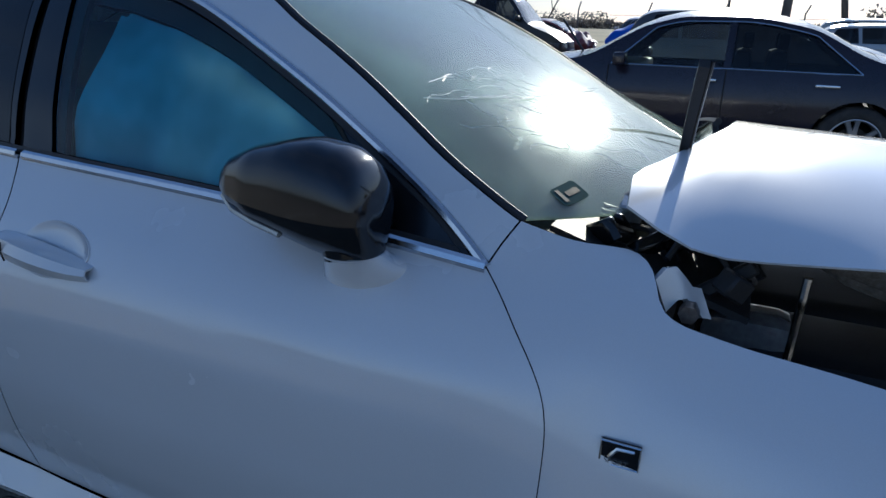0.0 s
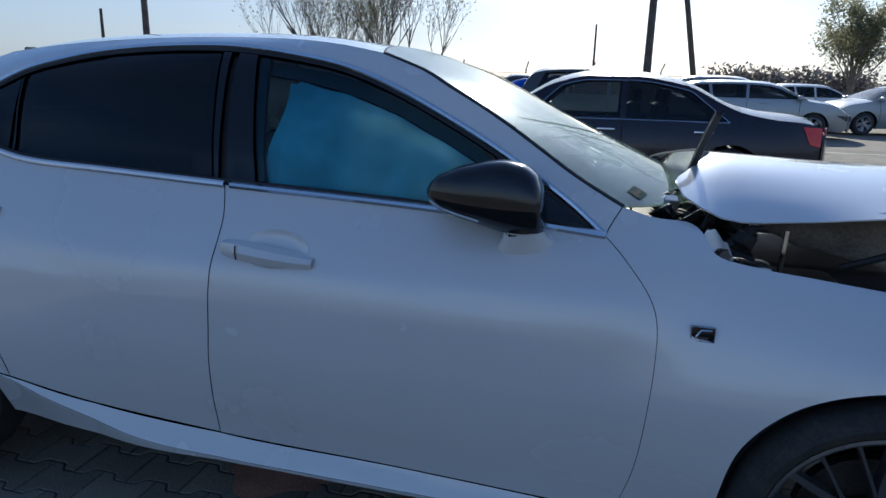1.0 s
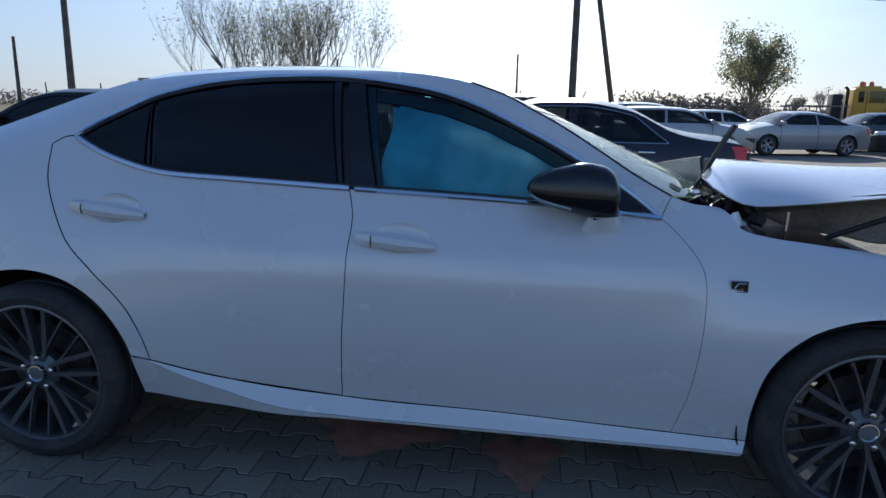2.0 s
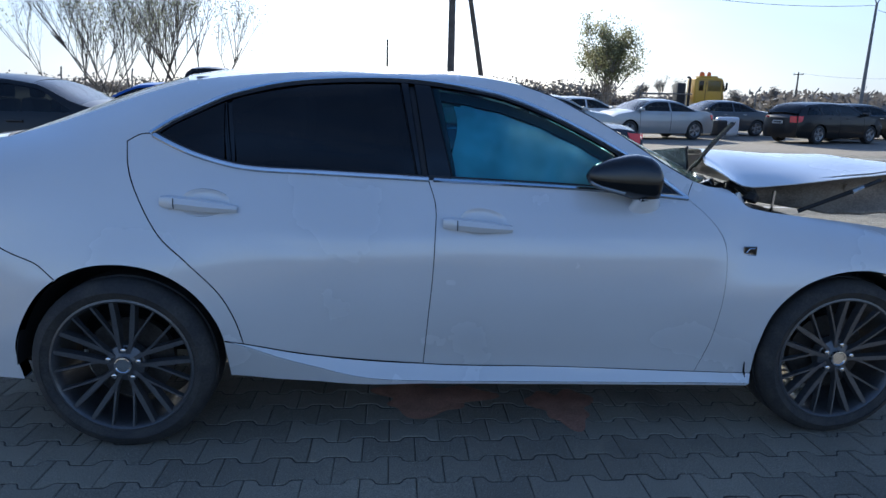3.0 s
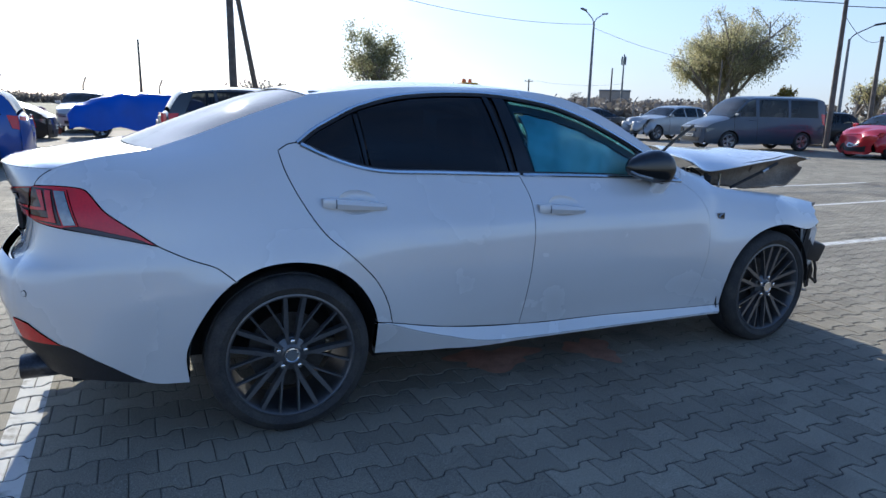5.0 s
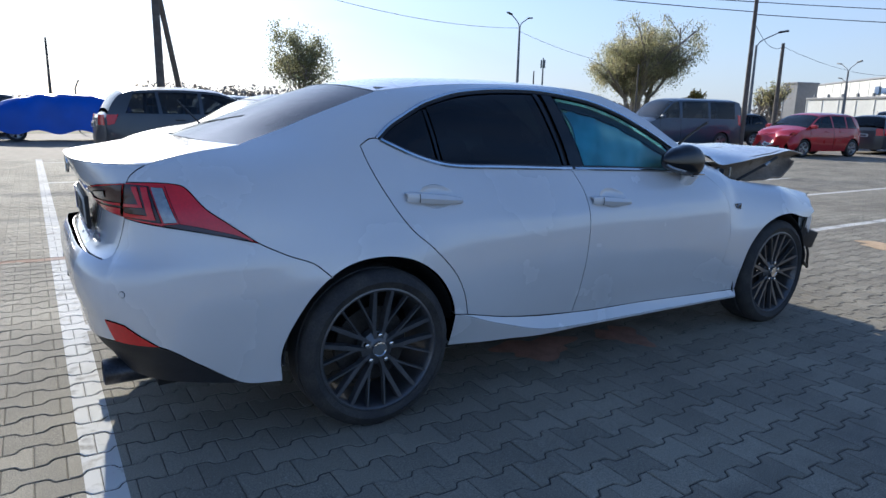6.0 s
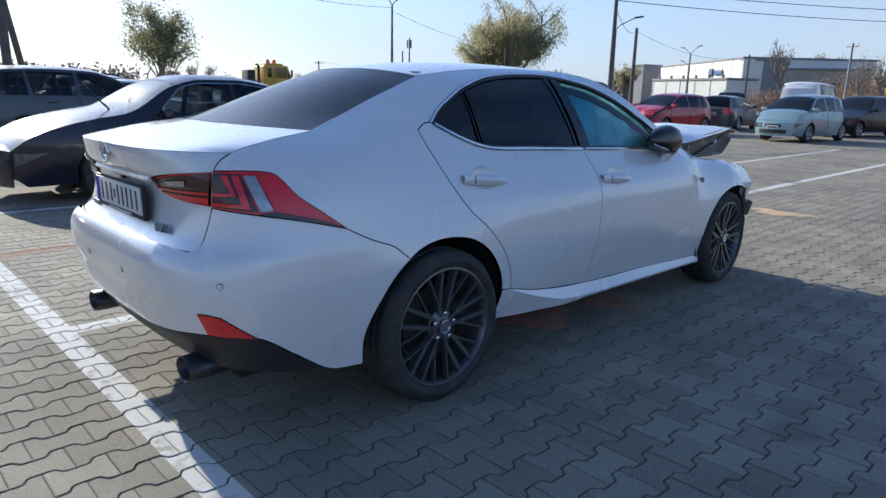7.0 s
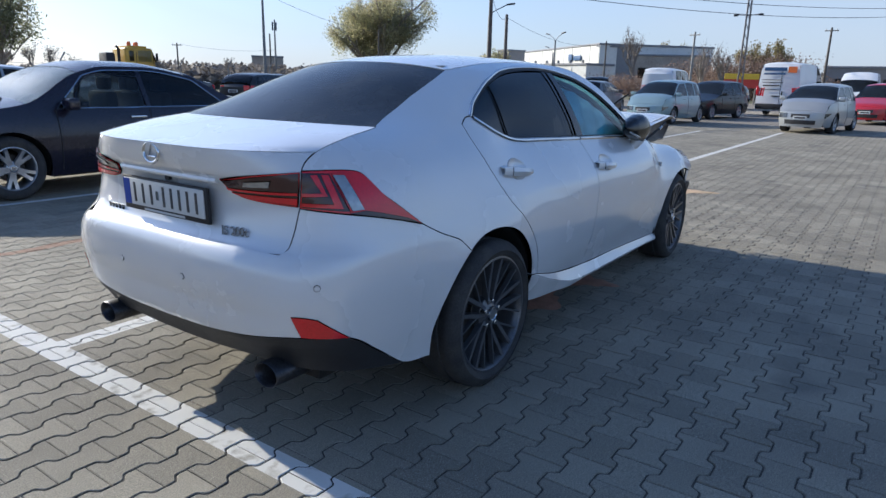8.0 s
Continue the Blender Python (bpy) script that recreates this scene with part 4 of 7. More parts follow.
# number plate: writing replaced by plain bars
plate_m = look((-.962, .008, .857), (.038, .008, .885))
plate_back = part("plate_holder", rbox(.54, .132, .016, .006), MATT_BLACK, lid, "black plate holder", plate_m)
part("number_plate", rbox(.508, .104, .006, .003, at=(0, .006, .009)), PLATE_WHITE, plate_back)
part("country_band", rbox(.042, .100, .002, .0, at=(-.233, .006, .013)), PLATE_BLUE, plate_back)
for x in (-.180, -.124, -.070, .010, .060, .110, .160, .212):
    part("plate_bar", rbox(.013, .076, .002, .0, at=(x, .006, .013)), PLATE_INK, plate_back)
part("plate_seal", rbox(.018, .034, .002, .0, at=(-.030, .006, .013)), CHROME, plate_back)
part("holder_bar", rbox(.26, .008, .002, .0, at=(.0, -.056, .0095)), PLATE_WHITE, plate_back)

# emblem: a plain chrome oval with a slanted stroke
emb = on_tail(0.0, 1.032, .004)
oval = [emb + (0, .047 * math.cos(a), .036 * math.sin(a)) for a in np.linspace(0, 2 * math.pi, 40)]
put("emblem_ring", tube("emblem_ring", oval, .006, 8), CHROME, lid, "chrome oval emblem")
put("emblem_stroke", tube("emblem_stroke", [emb + (0, -.012, .032), emb + (0, .016, -.014), emb + (0, -.034, -.014)], .0055, 8), CHROME, lid)
# model script on the lid, right of the plate, and the maker's word left of it as a bar
txt = bpy.data.curves.new("model_script", "FONT")
txt.body, txt.size, txt.extrude, txt.bevel_depth = "IS 200t", .046, .003, .0006
tmp = new("script_tmp", txt)
script_mesh = bpy.data.meshes.new_from_object(tmp.evaluated_get(bpy.context.evaluated_depsgraph_get()))
bpy.data.objects.remove(tmp)
sp = on_tail(-.31, .765, .004)
sq = on_tail(-.475, .772, .004)
ux = Vector(sq - sp).normalized()
uz = Vector((0.05, 0, 1)).normalized()
uy = uz - ux * uz.dot(ux)
uy.normalize()
un = ux.cross(uy)
sm = Matrix(((ux.x, uy.x, un.x, sp[0]), (ux.y, uy.y, un.y, sp[1]), (ux.z, uy.z, un.z, sp[2]), (0, 0, 0, 1)))
put("model_script", script_mesh, CHROME, lid, "chrome model script", sm)
for k in range(5):
    c = on_tail(.452 - .028 * k, .778, .003)
    part("maker_bar", rbox(.005, .018, .020, .001, at=tuple(c)), CHROME, lid)
put("lid_grip", tube("lid_grip", [on_tail(y, .952, .004) for y in np.linspace(-.30, .30, 24)], .011, 8), PAINT_WHITE, lid)
put("camera_pod", tube("camera_pod", [on_tail(.0, .936, -.005), on_tail(.0, .936, .012)], .013, 12), MATT_BLACK, lid)

# exhausts
for y in (-.535, .50):
    pipe = thing("exhaust", (0, 0, 0))
    pipe.parent = sedan
    ring_p = [(.045, 0), (.048, .004), (.048, .20), (.03, .24), (.03, .235), (.042, .19), (.042, .004), (.045, 0)]
    me = lathe("tail_pipe", [(r, h) for r, h in ring_p], 32)
    put("tail_pipe", me, PIPE, pipe, "dark steel oval tail pipe", Matrix.Translation((-.975, y, .296)) @ pose(0, 0, 0, 0, 0, 90) @ Matrix.Diagonal((1.28, 1, .98, 1)) )
    put("pipe_bracket", tube("pipe_bracket", [(-.86, y, .33), (-.84, y + .01, .42)], .008, 6), STEEL, pipe)


# ---- wheels ----
def wheel_thing(parent, at, radius=.331, width=.225, rim=.257, style="fork", mat=None, turn=0.0, spin=0.0, outer=-1):
    w = thing("wheel")
    w.parent = parent
    w.matrix_basis = Matrix.Translation(at) @ pose(0, 0, 0, 0, 0, (0 if outer < 0 else 180) + turn) @ pose(0, 0, 0, 0, spin, 0)
    key = (style, round(radius, 3), mat.name)
    if key not in WHEELS:
        h = width / 2
        tyre = lathe("tyre", [(rim - .004, h - .02), (rim + .006, h - .006), (rim + .03, h + .002), (radius - .045, h + .006), (radius - .018, h - .008), (radius - .004, h - .028), (radius, h - .05), (radius - .006, h - .072), (radius - .006, h - .078), (radius, h - .08), (radius, -h + .08), (radius - .006, -h + .078), (radius, -h + .05), (radius - .018, -h + .008), (rim, -h)], 64)
        barrel = lathe("barrel", [(rim - .004, h - .018), (rim + .002, h - .008), (rim - .006, h - .006), (rim - .014, h - .014), (rim - .02, h - .05), (rim - .03, -h + .02)], 64)
        spokes = []
        if style == "fork":
            # ten arms: a broad blade from hub to rim, a thin one leaves it at a third of the way
            for k in range(10):
                a0, d = k * math.pi / 5, .157 if k % 2 else -.157
                broad = [(r * math.cos(a0 + d * f), r * math.sin(a0 + d * f), dep) for r, f, dep in ((.036, .05, .031), (.085, .30, .030), (.135, .66, .026), (.195, .90, .018), (rim - .006, 1.0, .010))]
                spokes.append(spoke(broad, h, (.0095, .0095, .0125, .0115, .0100), .03))
                thin = [(r * math.cos(a0 + d * f), r * math.sin(a0 + d * f), dep) for r, f, dep in ((.088, .10, .032), (.125, -.28, .028), (.185, -.75, .019), (rim - .006, -1.0, .011))]
                spokes.append(spoke(thin, h, (.0055, .0052, .0045, .0052), .022))
        else:
            for k in range(5):
                a0 = k * 2 * math.pi / 5
                for d in (-.2, .2):
                    line = [(r * math.cos(a0 + d * f), r * math.sin(a0 + d * f), dep) for r, f, dep in ((.04, .3, .03), (.10, .7, .03), (rim * .7, .9, .025), (rim - .01, 1.0, .014))]
                    spokes.append(spoke(line, h, (.03, .026, .022, .026), .03))
        hub = lathe("hub", [(.0, h - .024), (.03, h - .024), (.034, h - .026), (.050, h - .034), (.070, h - .044), (.074, h - .08)], 32)
        face = merged("rim", spokes + [barrel, hub])
        cap = lathe("centre_cap", [(0, h - .014), (.024, h - .014), (.027, h - .011), (.032, h - .012), (.034, h - .022)], 28)
        disc = lathe("brake_disc", [(.05, h - .10), (rim * .62, h - .10), (rim * .62, h - .13), (.05, h - .13)], 40)
        for me, mt in ((tyre, RUBBER), (face, mat), (cap, CHROME), (disc, ROTOR)):
            me.materials.append(mt)
        nut = tube("wheel_nut", [(0, -(h - .045), 0), (0, -(h - .018), 0), (0, -(h - .016), 0)], [.010, .010, .006], 8)
        nut.materials.append(CHROME)
        WHEELS[key] = (("tyre", tyre), ("rim", face), ("centre_cap", cap), ("brake_disc", disc), ("wheel_nut", nut))
    for n, me in WHEELS[key]:
        if n != "wheel_nut":
            put(n, me, None, w)
        elif style == "fork":
            for k in range(5):
                a = k * 2 * math.pi / 5 + .942
                put(n, me, None, w, "", Matrix.Translation((.057 * math.cos(a), 0, .057 * math.sin(a))))
    return w


def spoke(line, h, widths, deep):
    verts, faces = [], []
    for i, (x, z, dep) in enumerate(line):
        a, b = line[max(i - 1, 0)], line[min(i + 1, len(line) - 1)]
        d = np.array((b[0] - a[0], b[1] - a[1]))
        d /= np.linalg.norm(d)
        s = np.array((-d[1], d[0])) * widths[i]
        y = -(h - dep)
        verts += [(x + s[0], y + deep, z + s[1]), (x + s[0] * .75, y, z + s[1] * .75), (x - s[0] * .75, y, z - s[1] * .75), (x - s[0], y + deep, z - s[1])]
    for i in range(len(line) - 1):
        for j in range(4):
            a, b = i * 4 + j, i * 4 + (j + 1) % 4
            faces.append([a, a + 4, b + 4, b])
    return raw("spoke", verts, faces)


WHEELS = {}
wheel_thing(sedan, (0, -.775, .323), mat=RIM_GREY, spin=40)
wheel_thing(sedan, (2.79, -.728, .325), mat=RIM_GREY, turn=2, spin=44)
wheel_thing(sedan, (0, .775, .323), mat=RIM_GREY, outer=1)
wheel_thing(sedan, (2.79, .73, .325), mat=RIM_GREY, outer=1, turn=2)

# wheel housings and the black inner shell behind the panel gaps
for x0, sgn in ((0, 1), (0, -1), (2.79, 1), (2.79, -1)):
    a = np.linspace(.12, math.pi + .02, 26) if x0 == 0 else np.linspace(.0, math.pi + .3, 26)
    r = .385 if x0 == 0 else .375
    g = np.array([[(x0 + r * math.cos(t), sgn * -y, .325 + r * math.sin(t) * 1.0) for y in ((.845 if x0 == 0 else .80), .70, .52)] for t in a])
    put("wheel_arch_liner", slab("wheel_arch_liner", g if sgn > 0 else g[:, ::-1], .004), UNDER, sedan)
core = bmesh.new()
for lo, hi in (((-.80, -.62, .24), (-.42, .62, .98)), ((-.42, -.50, .24), (.40, .50, .95)), ((.40, -.70, .20), (2.38, .70, .40)), ((.42, -.70, .30), (.46, .70, .80)), ((2.30, -.70, .25), (2.37, .70, .88)), ((-.42, -.50, .90), (.25, .50, 1.02))):
    c = [(a + b) / 2 for a, b in zip(lo, hi)]
    mm = Matrix.Translation(c) @ Matrix.Diagonal((*[b - a for a, b in zip(lo, hi)], 1))
    bmesh.ops.create_cube(core, size=1, matrix=mm)
part("floor_pan", core, UNDER, sedan, smooth=False)
behind = loop(straight([(.02, 1.10), (.30, 1.03), (1.12, .985), (2.16, .935)]), straight([(2.16, .935), (2.36, .90), (2.36, .24), (.47, .28), (.39, .55), (.26, .68), (.10, .74), (.02, .80), (.02, 1.10)]))
both("inner_door_shell", [behind], UNDER, sedan, off=-.03, thick=.01, grid=.06)
tail_shell = loop(curve([(.05, 1.08), (-.46, 1.09), (-.80, 1.06), (-1.0, .99), (-1.02, .87), (-1.3, .80), (-2.0, .78)]), straight([(-2.0, .78), (-2.0, .62), (-1.1, .60), (-.5, .62), (-.35, .70), (.05, .75), (.05, 1.08)]))
both("inner_tail_shell", [tail_shell], UNDER, sedan, off=-.035, thick=.01, grid=.06)

def letter(body, size, mat, parent, m):
    c = bpy.data.curves.new("lettering", "FONT")
    c.body, c.size, c.extrude = body, size, .0008
    t = new("tmp", c)
    me = bpy.data.meshes.new_from_object(t.evaluated_get(bpy.context.evaluated_depsgraph_get()))
    bpy.data.objects.remove(t)
    return put("lettering", me, mat, parent, "", m)


# door handles
for k, flip in enumerate((1, -1)):
    for door, x0, z0, x1, z1 in ((rear_doors[k], .152, .927, .423, .901), (front_doors[k], 1.172, .864, 1.43, .845)):
        bar = np.linspace(0, 1, 9)
        xs, zs = x0 + (x1 - x0) * bar, z0 + (z1 - z0) * bar
        g = []
        for x, z, t in zip(xs, zs, bar):
            base = skin(np.array([x]), np.array([z]))[0]
            tall = .020 * (1 - .55 * t ** 3) * (0.75 if t == 0 else 1)
            out = .030 * math.sin(math.pi * min(max(t * .92 + .06, 0), 1)) ** .5 + .004
            g.append([base + (0, .012, tall), base + (0, -out * .8, tall * .85), base + (0, -out, .1 * tall), base + (0, -out * .8, -tall * .8), base + (0, .012, -tall)])
        g = np.array(g) * (1, flip, 1)
        put("door_handle", slab("door_handle", g[:, ::flip], .004), PAINT_WHITE, door, "white pull handle")
        c = skin(np.array([x0 + .052]), np.array([z0 - .004]))[0]
        put("handle_joint", tube("handle_joint", [(c + (0, -.031, .019)) * (1, flip, 1), (c + (0, -.034, 0)) * (1, flip, 1), (c + (0, -.030, -.018)) * (1, flip, 1)], .0018, 6), MATT_BLACK, door)
    # fender badge
    b = skin(np.array([2.371]), np.array([.766]))[0] * (1, flip, 1)
    badge = part("fender_badge", rbox(.052, .006, .036, .002, at=(b[0], b[1] - .002 * flip, b[2])), GLOSS_BLACK, fenders[k], "small black and chrome sport badge")
    o = b[1] - .0055 * flip
    put("badge_frame", tube("badge_frame", [(b[0] - .025, o, b[2] - .017), (b[0] + .025, o, b[2] - .017), (b[0] + .025, o, b[2] + .017), (b[0] - .025, o, b[2] + .017), (b[0] - .025, o, b[2] - .017)], .0018, 6), CHROME, badge)
    put("badge_stroke", tube("badge_stroke", [(b[0] - .014, o, b[2] - .006), (b[0] - .004, o, b[2] + .009), (b[0] + .018, o, b[2] + .010)], .003, 6), CHROME, badge)
    letter("SPORT", .0105, CHROME, badge, Matrix.Translation((b[0] - .0195 * flip, o - .0005 * flip, b[2] - .0145)) @ pose(0, 0, 0, 0, 0, 0 if flip > 0 else 180) @ pose(0, 0, 0, 90, 0, 0))


# door mirrors
for flip in (1, -1):
    mirror = thing("door_mirror", (0, 0, 0))
    mirror.parent = sedan
    tagged(mirror, "gloss black door mirror on a white foot")
    mx = (1.712, 1.722, 1.74, 1.79, 1.86, 1.90, 1.95, 1.975, 1.990, 1.996)
    m_top = (1.048, 1.066, 1.083, 1.106, 1.123, 1.127, 1.117, 1.099, 1.070, 1.04)
    m_low = (1.038, 1.018, 1.002, .985, .968, .956, .950, .949, .950, .962)
    m_mid = (1.043, 1.038, 1.034, 1.030, 1.027, 1.026, 1.025, 1.025, 1.024, 1.02)
    m_out = (.004, .022, .034, .055, .068, .072, .071, .066, .056, .034)
    xs = 1.712 + .284 * (1 - np.cos(np.linspace(0, math.pi, 30))) / 2
    for shell, v0, v1, grow, mt in (("mirror_cap", -.02, math.pi + .02, .0015, CAP_BLACK), ("mirror_housing", math.pi, 2 * math.pi, 0, GLOSS_BLACK)):
        g = []
        for x in xs:
            top, low, mid, out = (float(np.interp(x, mx, m)) for m in (m_top, m_low, m_mid, m_out))
            row = []
            for v in np.linspace(v0, v1, 17):
                c, s = math.cos(v), math.sin(v)
                tall = top - mid if s > 0 else mid - low
                narrow = 1.0 if s > 0 else 1 - .40 * min(1, (mid - low) / .07) * abs(s) ** 1.2
                row.append((x, -.778 + (out + grow) * narrow * math.copysign(abs(c) ** .75, c), mid + (tall + grow) * math.copysign(abs(s) ** .85, s)))
            g.append(row)
        g.append([(1.9975, -.778 + .6 * (p[1] + .778), 1.02 + .85 * (p[2] - 1.02)) for p in g[-1]])
        g.append([(1.9985, -.778, 1.015)] * 17)
        g = np.array(g) * (1, flip, 1)
        put(shell, slab(shell, g[:, ::-flip], .003), mt, mirror)
    put("mirror_neck", tube("mirror_neck", [(1.945, flip * -.778, .985), (1.948, flip * -.778, .972), (1.951, flip * -.778, .961)], [.046, .0455, .045], 20), GLOSS_BLACK, mirror)
    rows = []
    va = np.linspace(0, 2 * math.pi, 33)
    base_x, base_z = 1.955 + .068 * np.cos(va), .927 + .025 * np.sin(va) + .008 * np.cos(va)
    low_ring = skin(base_x, base_z) + (0, .003, 0)
    top_ring = np.stack([1.952 + .047 * np.cos(va), -.778 + .047 * np.sin(va), .964 + .002 * np.cos(va)], 1)
    for q in np.linspace(0, 1, 7):
        rows.append(low_ring + (top_ring - low_ring) * q + (0, 0, -.004 * math.sin(math.pi * q)))
    rows.append(rows[-1] * (0, 0, 1) + (1.952, -.778, 0))
    foot = np.array(rows) * (1, flip, 1)
    put("mirror_foot", slab("mirror_foot", foot[:, ::-flip], .003), PAINT_WHITE, mirror, "white painted foot")
    put("mirror_indicator", tube("mirror_indicator", [(1.726, flip * -.796, 1.024), (1.755, flip * -.810, 1.008), (1.80, flip * -.818, .997), (1.85, flip * -.820, .986)], .006, 8), LAMP_CLEAR, mirror, "clear indicator strip")

# ---- the sedan's broken front ----
hood = thing("hood")
hood.parent = sedan
tagged(hood, "buckled white hood torn from its catch")
ys = np.linspace(-1, 1, 25)
hx = np.linspace(0, 1, 22)


def hood_point(t, w):
    """t from the rear edge to the front edge, w from the right edge (-1) to the left edge (1)."""
    y = .62 * w
    rear = np.interp(w, [-1, -.8, -.55, -.3, 0, 1], [2.315, 2.30, 2.36, 2.42, 2.43, 2.40])
    front = np.interp(w, [-1, -.6, 0, 1], [3.30, 3.335, 3.36, 3.27])
    x = rear + (front - rear) * t
    edge = np.interp(x, [2.30, 2.39, 2.44, 2.5, 2.62, 2.79, 3.06, 3.18, 3.28, 3.33], [1.056, 1.003, .991, .994, 1.006, 1.028, 1.062, 1.073, 1.062, 1.035])
    crest = np.interp(x, [2.30, 2.42, 2.6, 2.9, 3.1, 3.36], [1.09, 1.112, 1.108, 1.090, 1.085, 1.045])
    left = np.interp(x, [2.3, 2.6, 2.9, 3.3], [1.0, .96, .90, .80])
    a = (w + 1) / .7
    z = np.where(w < -.3, edge + (crest - edge) * np.sin(np.clip(a, 0, 1) * math.pi / 2) ** .9, crest + (left - crest) * np.clip((w + .3) / 1.3, 0, 1) ** 1.8)
    z = z + .010 * np.sin(7 * x + 5 * y) * np.clip(t * 1.5, 0, 1) * (w > -.95) + .006 * np.sin(23 * x - 9 * y) * np.clip((t - .5) * 2, 0, 1)
    return np.stack([x, y + 0 * x, z], -1)


T, W = np.meshgrid(hx, ys, indexing="ij")
put("hood_skin", slab("hood_skin", hood_point(T, W), .004), PAINT_WHITE, hood)
# the padded underside, folded down behind the lifted edge
lr = []
for x in np.linspace(2.50, 3.325, 34):
    t = (x - 2.315) / (3.32 - 2.315)
    p = hood_point(np.array(min(t, 1.0)), np.array(-.985))
    low = np.interp(x, [2.50, 2.66, 2.89, 3.196, 3.25, 3.31, 3.33], [.965, .893, .877, .892, .931, .975, 1.0])
    h = max(p[2] - .008 - low, .006)
    fold = .012 * math.sin(19 * x) + .007 * math.sin(47 * x + 1)
    lr.append([(p[0], p[1] + .02 + .26 * min(1, max(0, (2.98 - x) / .4)) * q ** .6 + .10 * math.sin(math.pi * q) ** .7 * min(1, h / .12) + .03 * q + fold * q * (1 - q) * 3, p[2] - .008 - h * q + .25 * fold * q) for q in np.linspace(0, 1, 9)])
lr = np.array(lr)
put("hood_liner", slab("hood_liner", lr[:, ::-1], .012), LINER, hood, "torn grey underside felt")
put("hood_frame_edge", tube("hood_frame_edge", [r[-1] for r in lr], .007, 6), LINER, hood)
for x0 in (2.72, 2.93, 3.12):
    put("liner_crease", tube("liner_crease", [lr[int((x0 - 2.5) / .025)][k] + (0.012 * k, -.004, 0) for k in range(2, 8)], .006, 6), LINER, hood)
put("hood_stay", tube("hood_stay", [(2.70, -.56, .885), (2.90, -.615, .985), (2.99, -.63, 1.03)], .009, 8), MATT_BLACK, hood, "slanted black gas stay")
put("stay_clip", tube("stay_clip", [(2.885, -.617, .978), (2.925, -.622, .998)], .012, 8), LAMP_CLEAR, hood)

# raised wiper
wiper = thing("wiper")
wiper.parent = sedan
put("wiper_arm", tube("wiper_arm", [(2.335, -.20, .96), (2.345, -.245, 1.01), (2.352, -.30, 1.06)], [.007, .007, .007], 8), MATT_BLACK, wiper)
blade = np.array([[(2.350 + .033 * q + w * .0075, -.285 - .242 * q + w * .002, 1.045 + .203 * q + .010 * math.sin(math.pi * q) - w * .001) for w in (-1, 1)] for q in np.linspace(0, 1, 10)])
put("wiper_blade", slab("wiper_blade", blade, .012), MATT_BLACK, wiper)
put("blade_edge", tube("blade_edge", [b[1] + (.004, -.004, 0) for b in blade], .0025, 6), GLOSS_BLACK, wiper)
put("flat_wiper", tube("flat_wiper", [(2.35, -.28, .968), (2.39, -.12, .962), (2.40, .10, .962)], .009, 6), MATT_BLACK, wiper)

# cowl, scuttle and engine bay clutter
cowl = np.array([[(x, y, z) for y in np.linspace(-.60, .60, 13)] for x, z in ((2.20, .995), (2.30, .965), (2.40, .93), (2.50, .90))])
put("cowl_panel", slab("cowl_panel", cowl, .01), MATT_BLACK, sedan)
bay = bmesh.new()
for lo, hi in (((2.36, -.66, .30), (2.42, .66, .86)), ((2.42, -.34, .30), (3.10, .34, .70)), ((2.42, -.62, .40), (3.15, -.56, .60)), ((2.42, .56, .40), (3.15, .62, .60))):
    c = [(a + b) / 2 for a, b in zip(lo, hi)]
    bmesh.ops.create_cube(bay, size=1, matrix=Matrix.Translation(c) @ Matrix.Diagonal((*[b - a for a, b in zip(lo, hi)], 1)))
part("engine_bay_tub", bay, UNDER, sedan, smooth=False)
part("engine_cover", rbox(.52, .5, .10, .04, 3, (2.72, .05, .74)), MATT_BLACK, sedan)
part("airbox", rbox(.26, .22, .16, .03, 2, (2.62, -.42, .74)), MATT_BLACK, sedan)
part("fluid_reservoir", rbox(.14, .10, .12, .025, 2, (2.50, -.46, .80)), LAMP_CLEAR, sedan, "cloudy plastic fluid bottle")
put("strut_tower", lathe("strut_tower", [(0, .78), (.06, .78), (.09, .76), (.10, .60)], 24), STEEL, sedan, "", Matrix.Translation((2.78, -.52, 0)) @ pose(0, 0, 0, -90, 0, 0))
put("prop_rod", tube("prop_rod", [(2.555, -.60, .80), (2.56, -.60, .975)], .006, 8), CHROME, sedan)
rng = random.Random(4)
for k in range(48):
    x = 2.24 + .25 * rng.random()
    c = (x, -.60 + .46 * rng.random(), 1.003 - .317 * (x - 2.2) + .03 * rng.random())
    bm = rbox(.03 + .07 * rng.random(), .015 + .03 * rng.random(), .012 + .03 * rng.random(), .004, 1)
    part("broken_piece", bm, rng.choice((MATT_BLACK, MATT_BLACK, GLOSS_BLACK, STEEL, LAMP_CLEAR)), sedan, "", Matrix.Translation(c) @ pose(0, 0, 0, rng.uniform(-40, 40), rng.uniform(-40, 40), rng.uniform(0, 180)))
for k in range(9):
    p0 = np.array((2.26 + .15 * rng.random(), -.58 + .3 * rng.random(), .955))
    pts = curve([p0, p0 + (.03, .03, .05 * rng.random()), p0 + (.07, .02 * rng.random(), .02), p0 + (.11, -.02, -.02)], .02)
    put("loose_cable", tube("loose_cable", pts, .005 + .004 * rng.random(), 6), MATT_BLACK, sedan)
hinge = np.array([[(2.37 + .06 * a + .02 * b, -.655 + .05 * a, .955 - .045 * b + .02 * math.sin(5 * a)) for a in np.linspace(0, 1, 6)] for b in np.linspace(0, 1, 6)])
put("hood_hinge", slab("hood_hinge", hinge, .012), PAINT_WHITE, sedan, "bent white hood hinge plate")
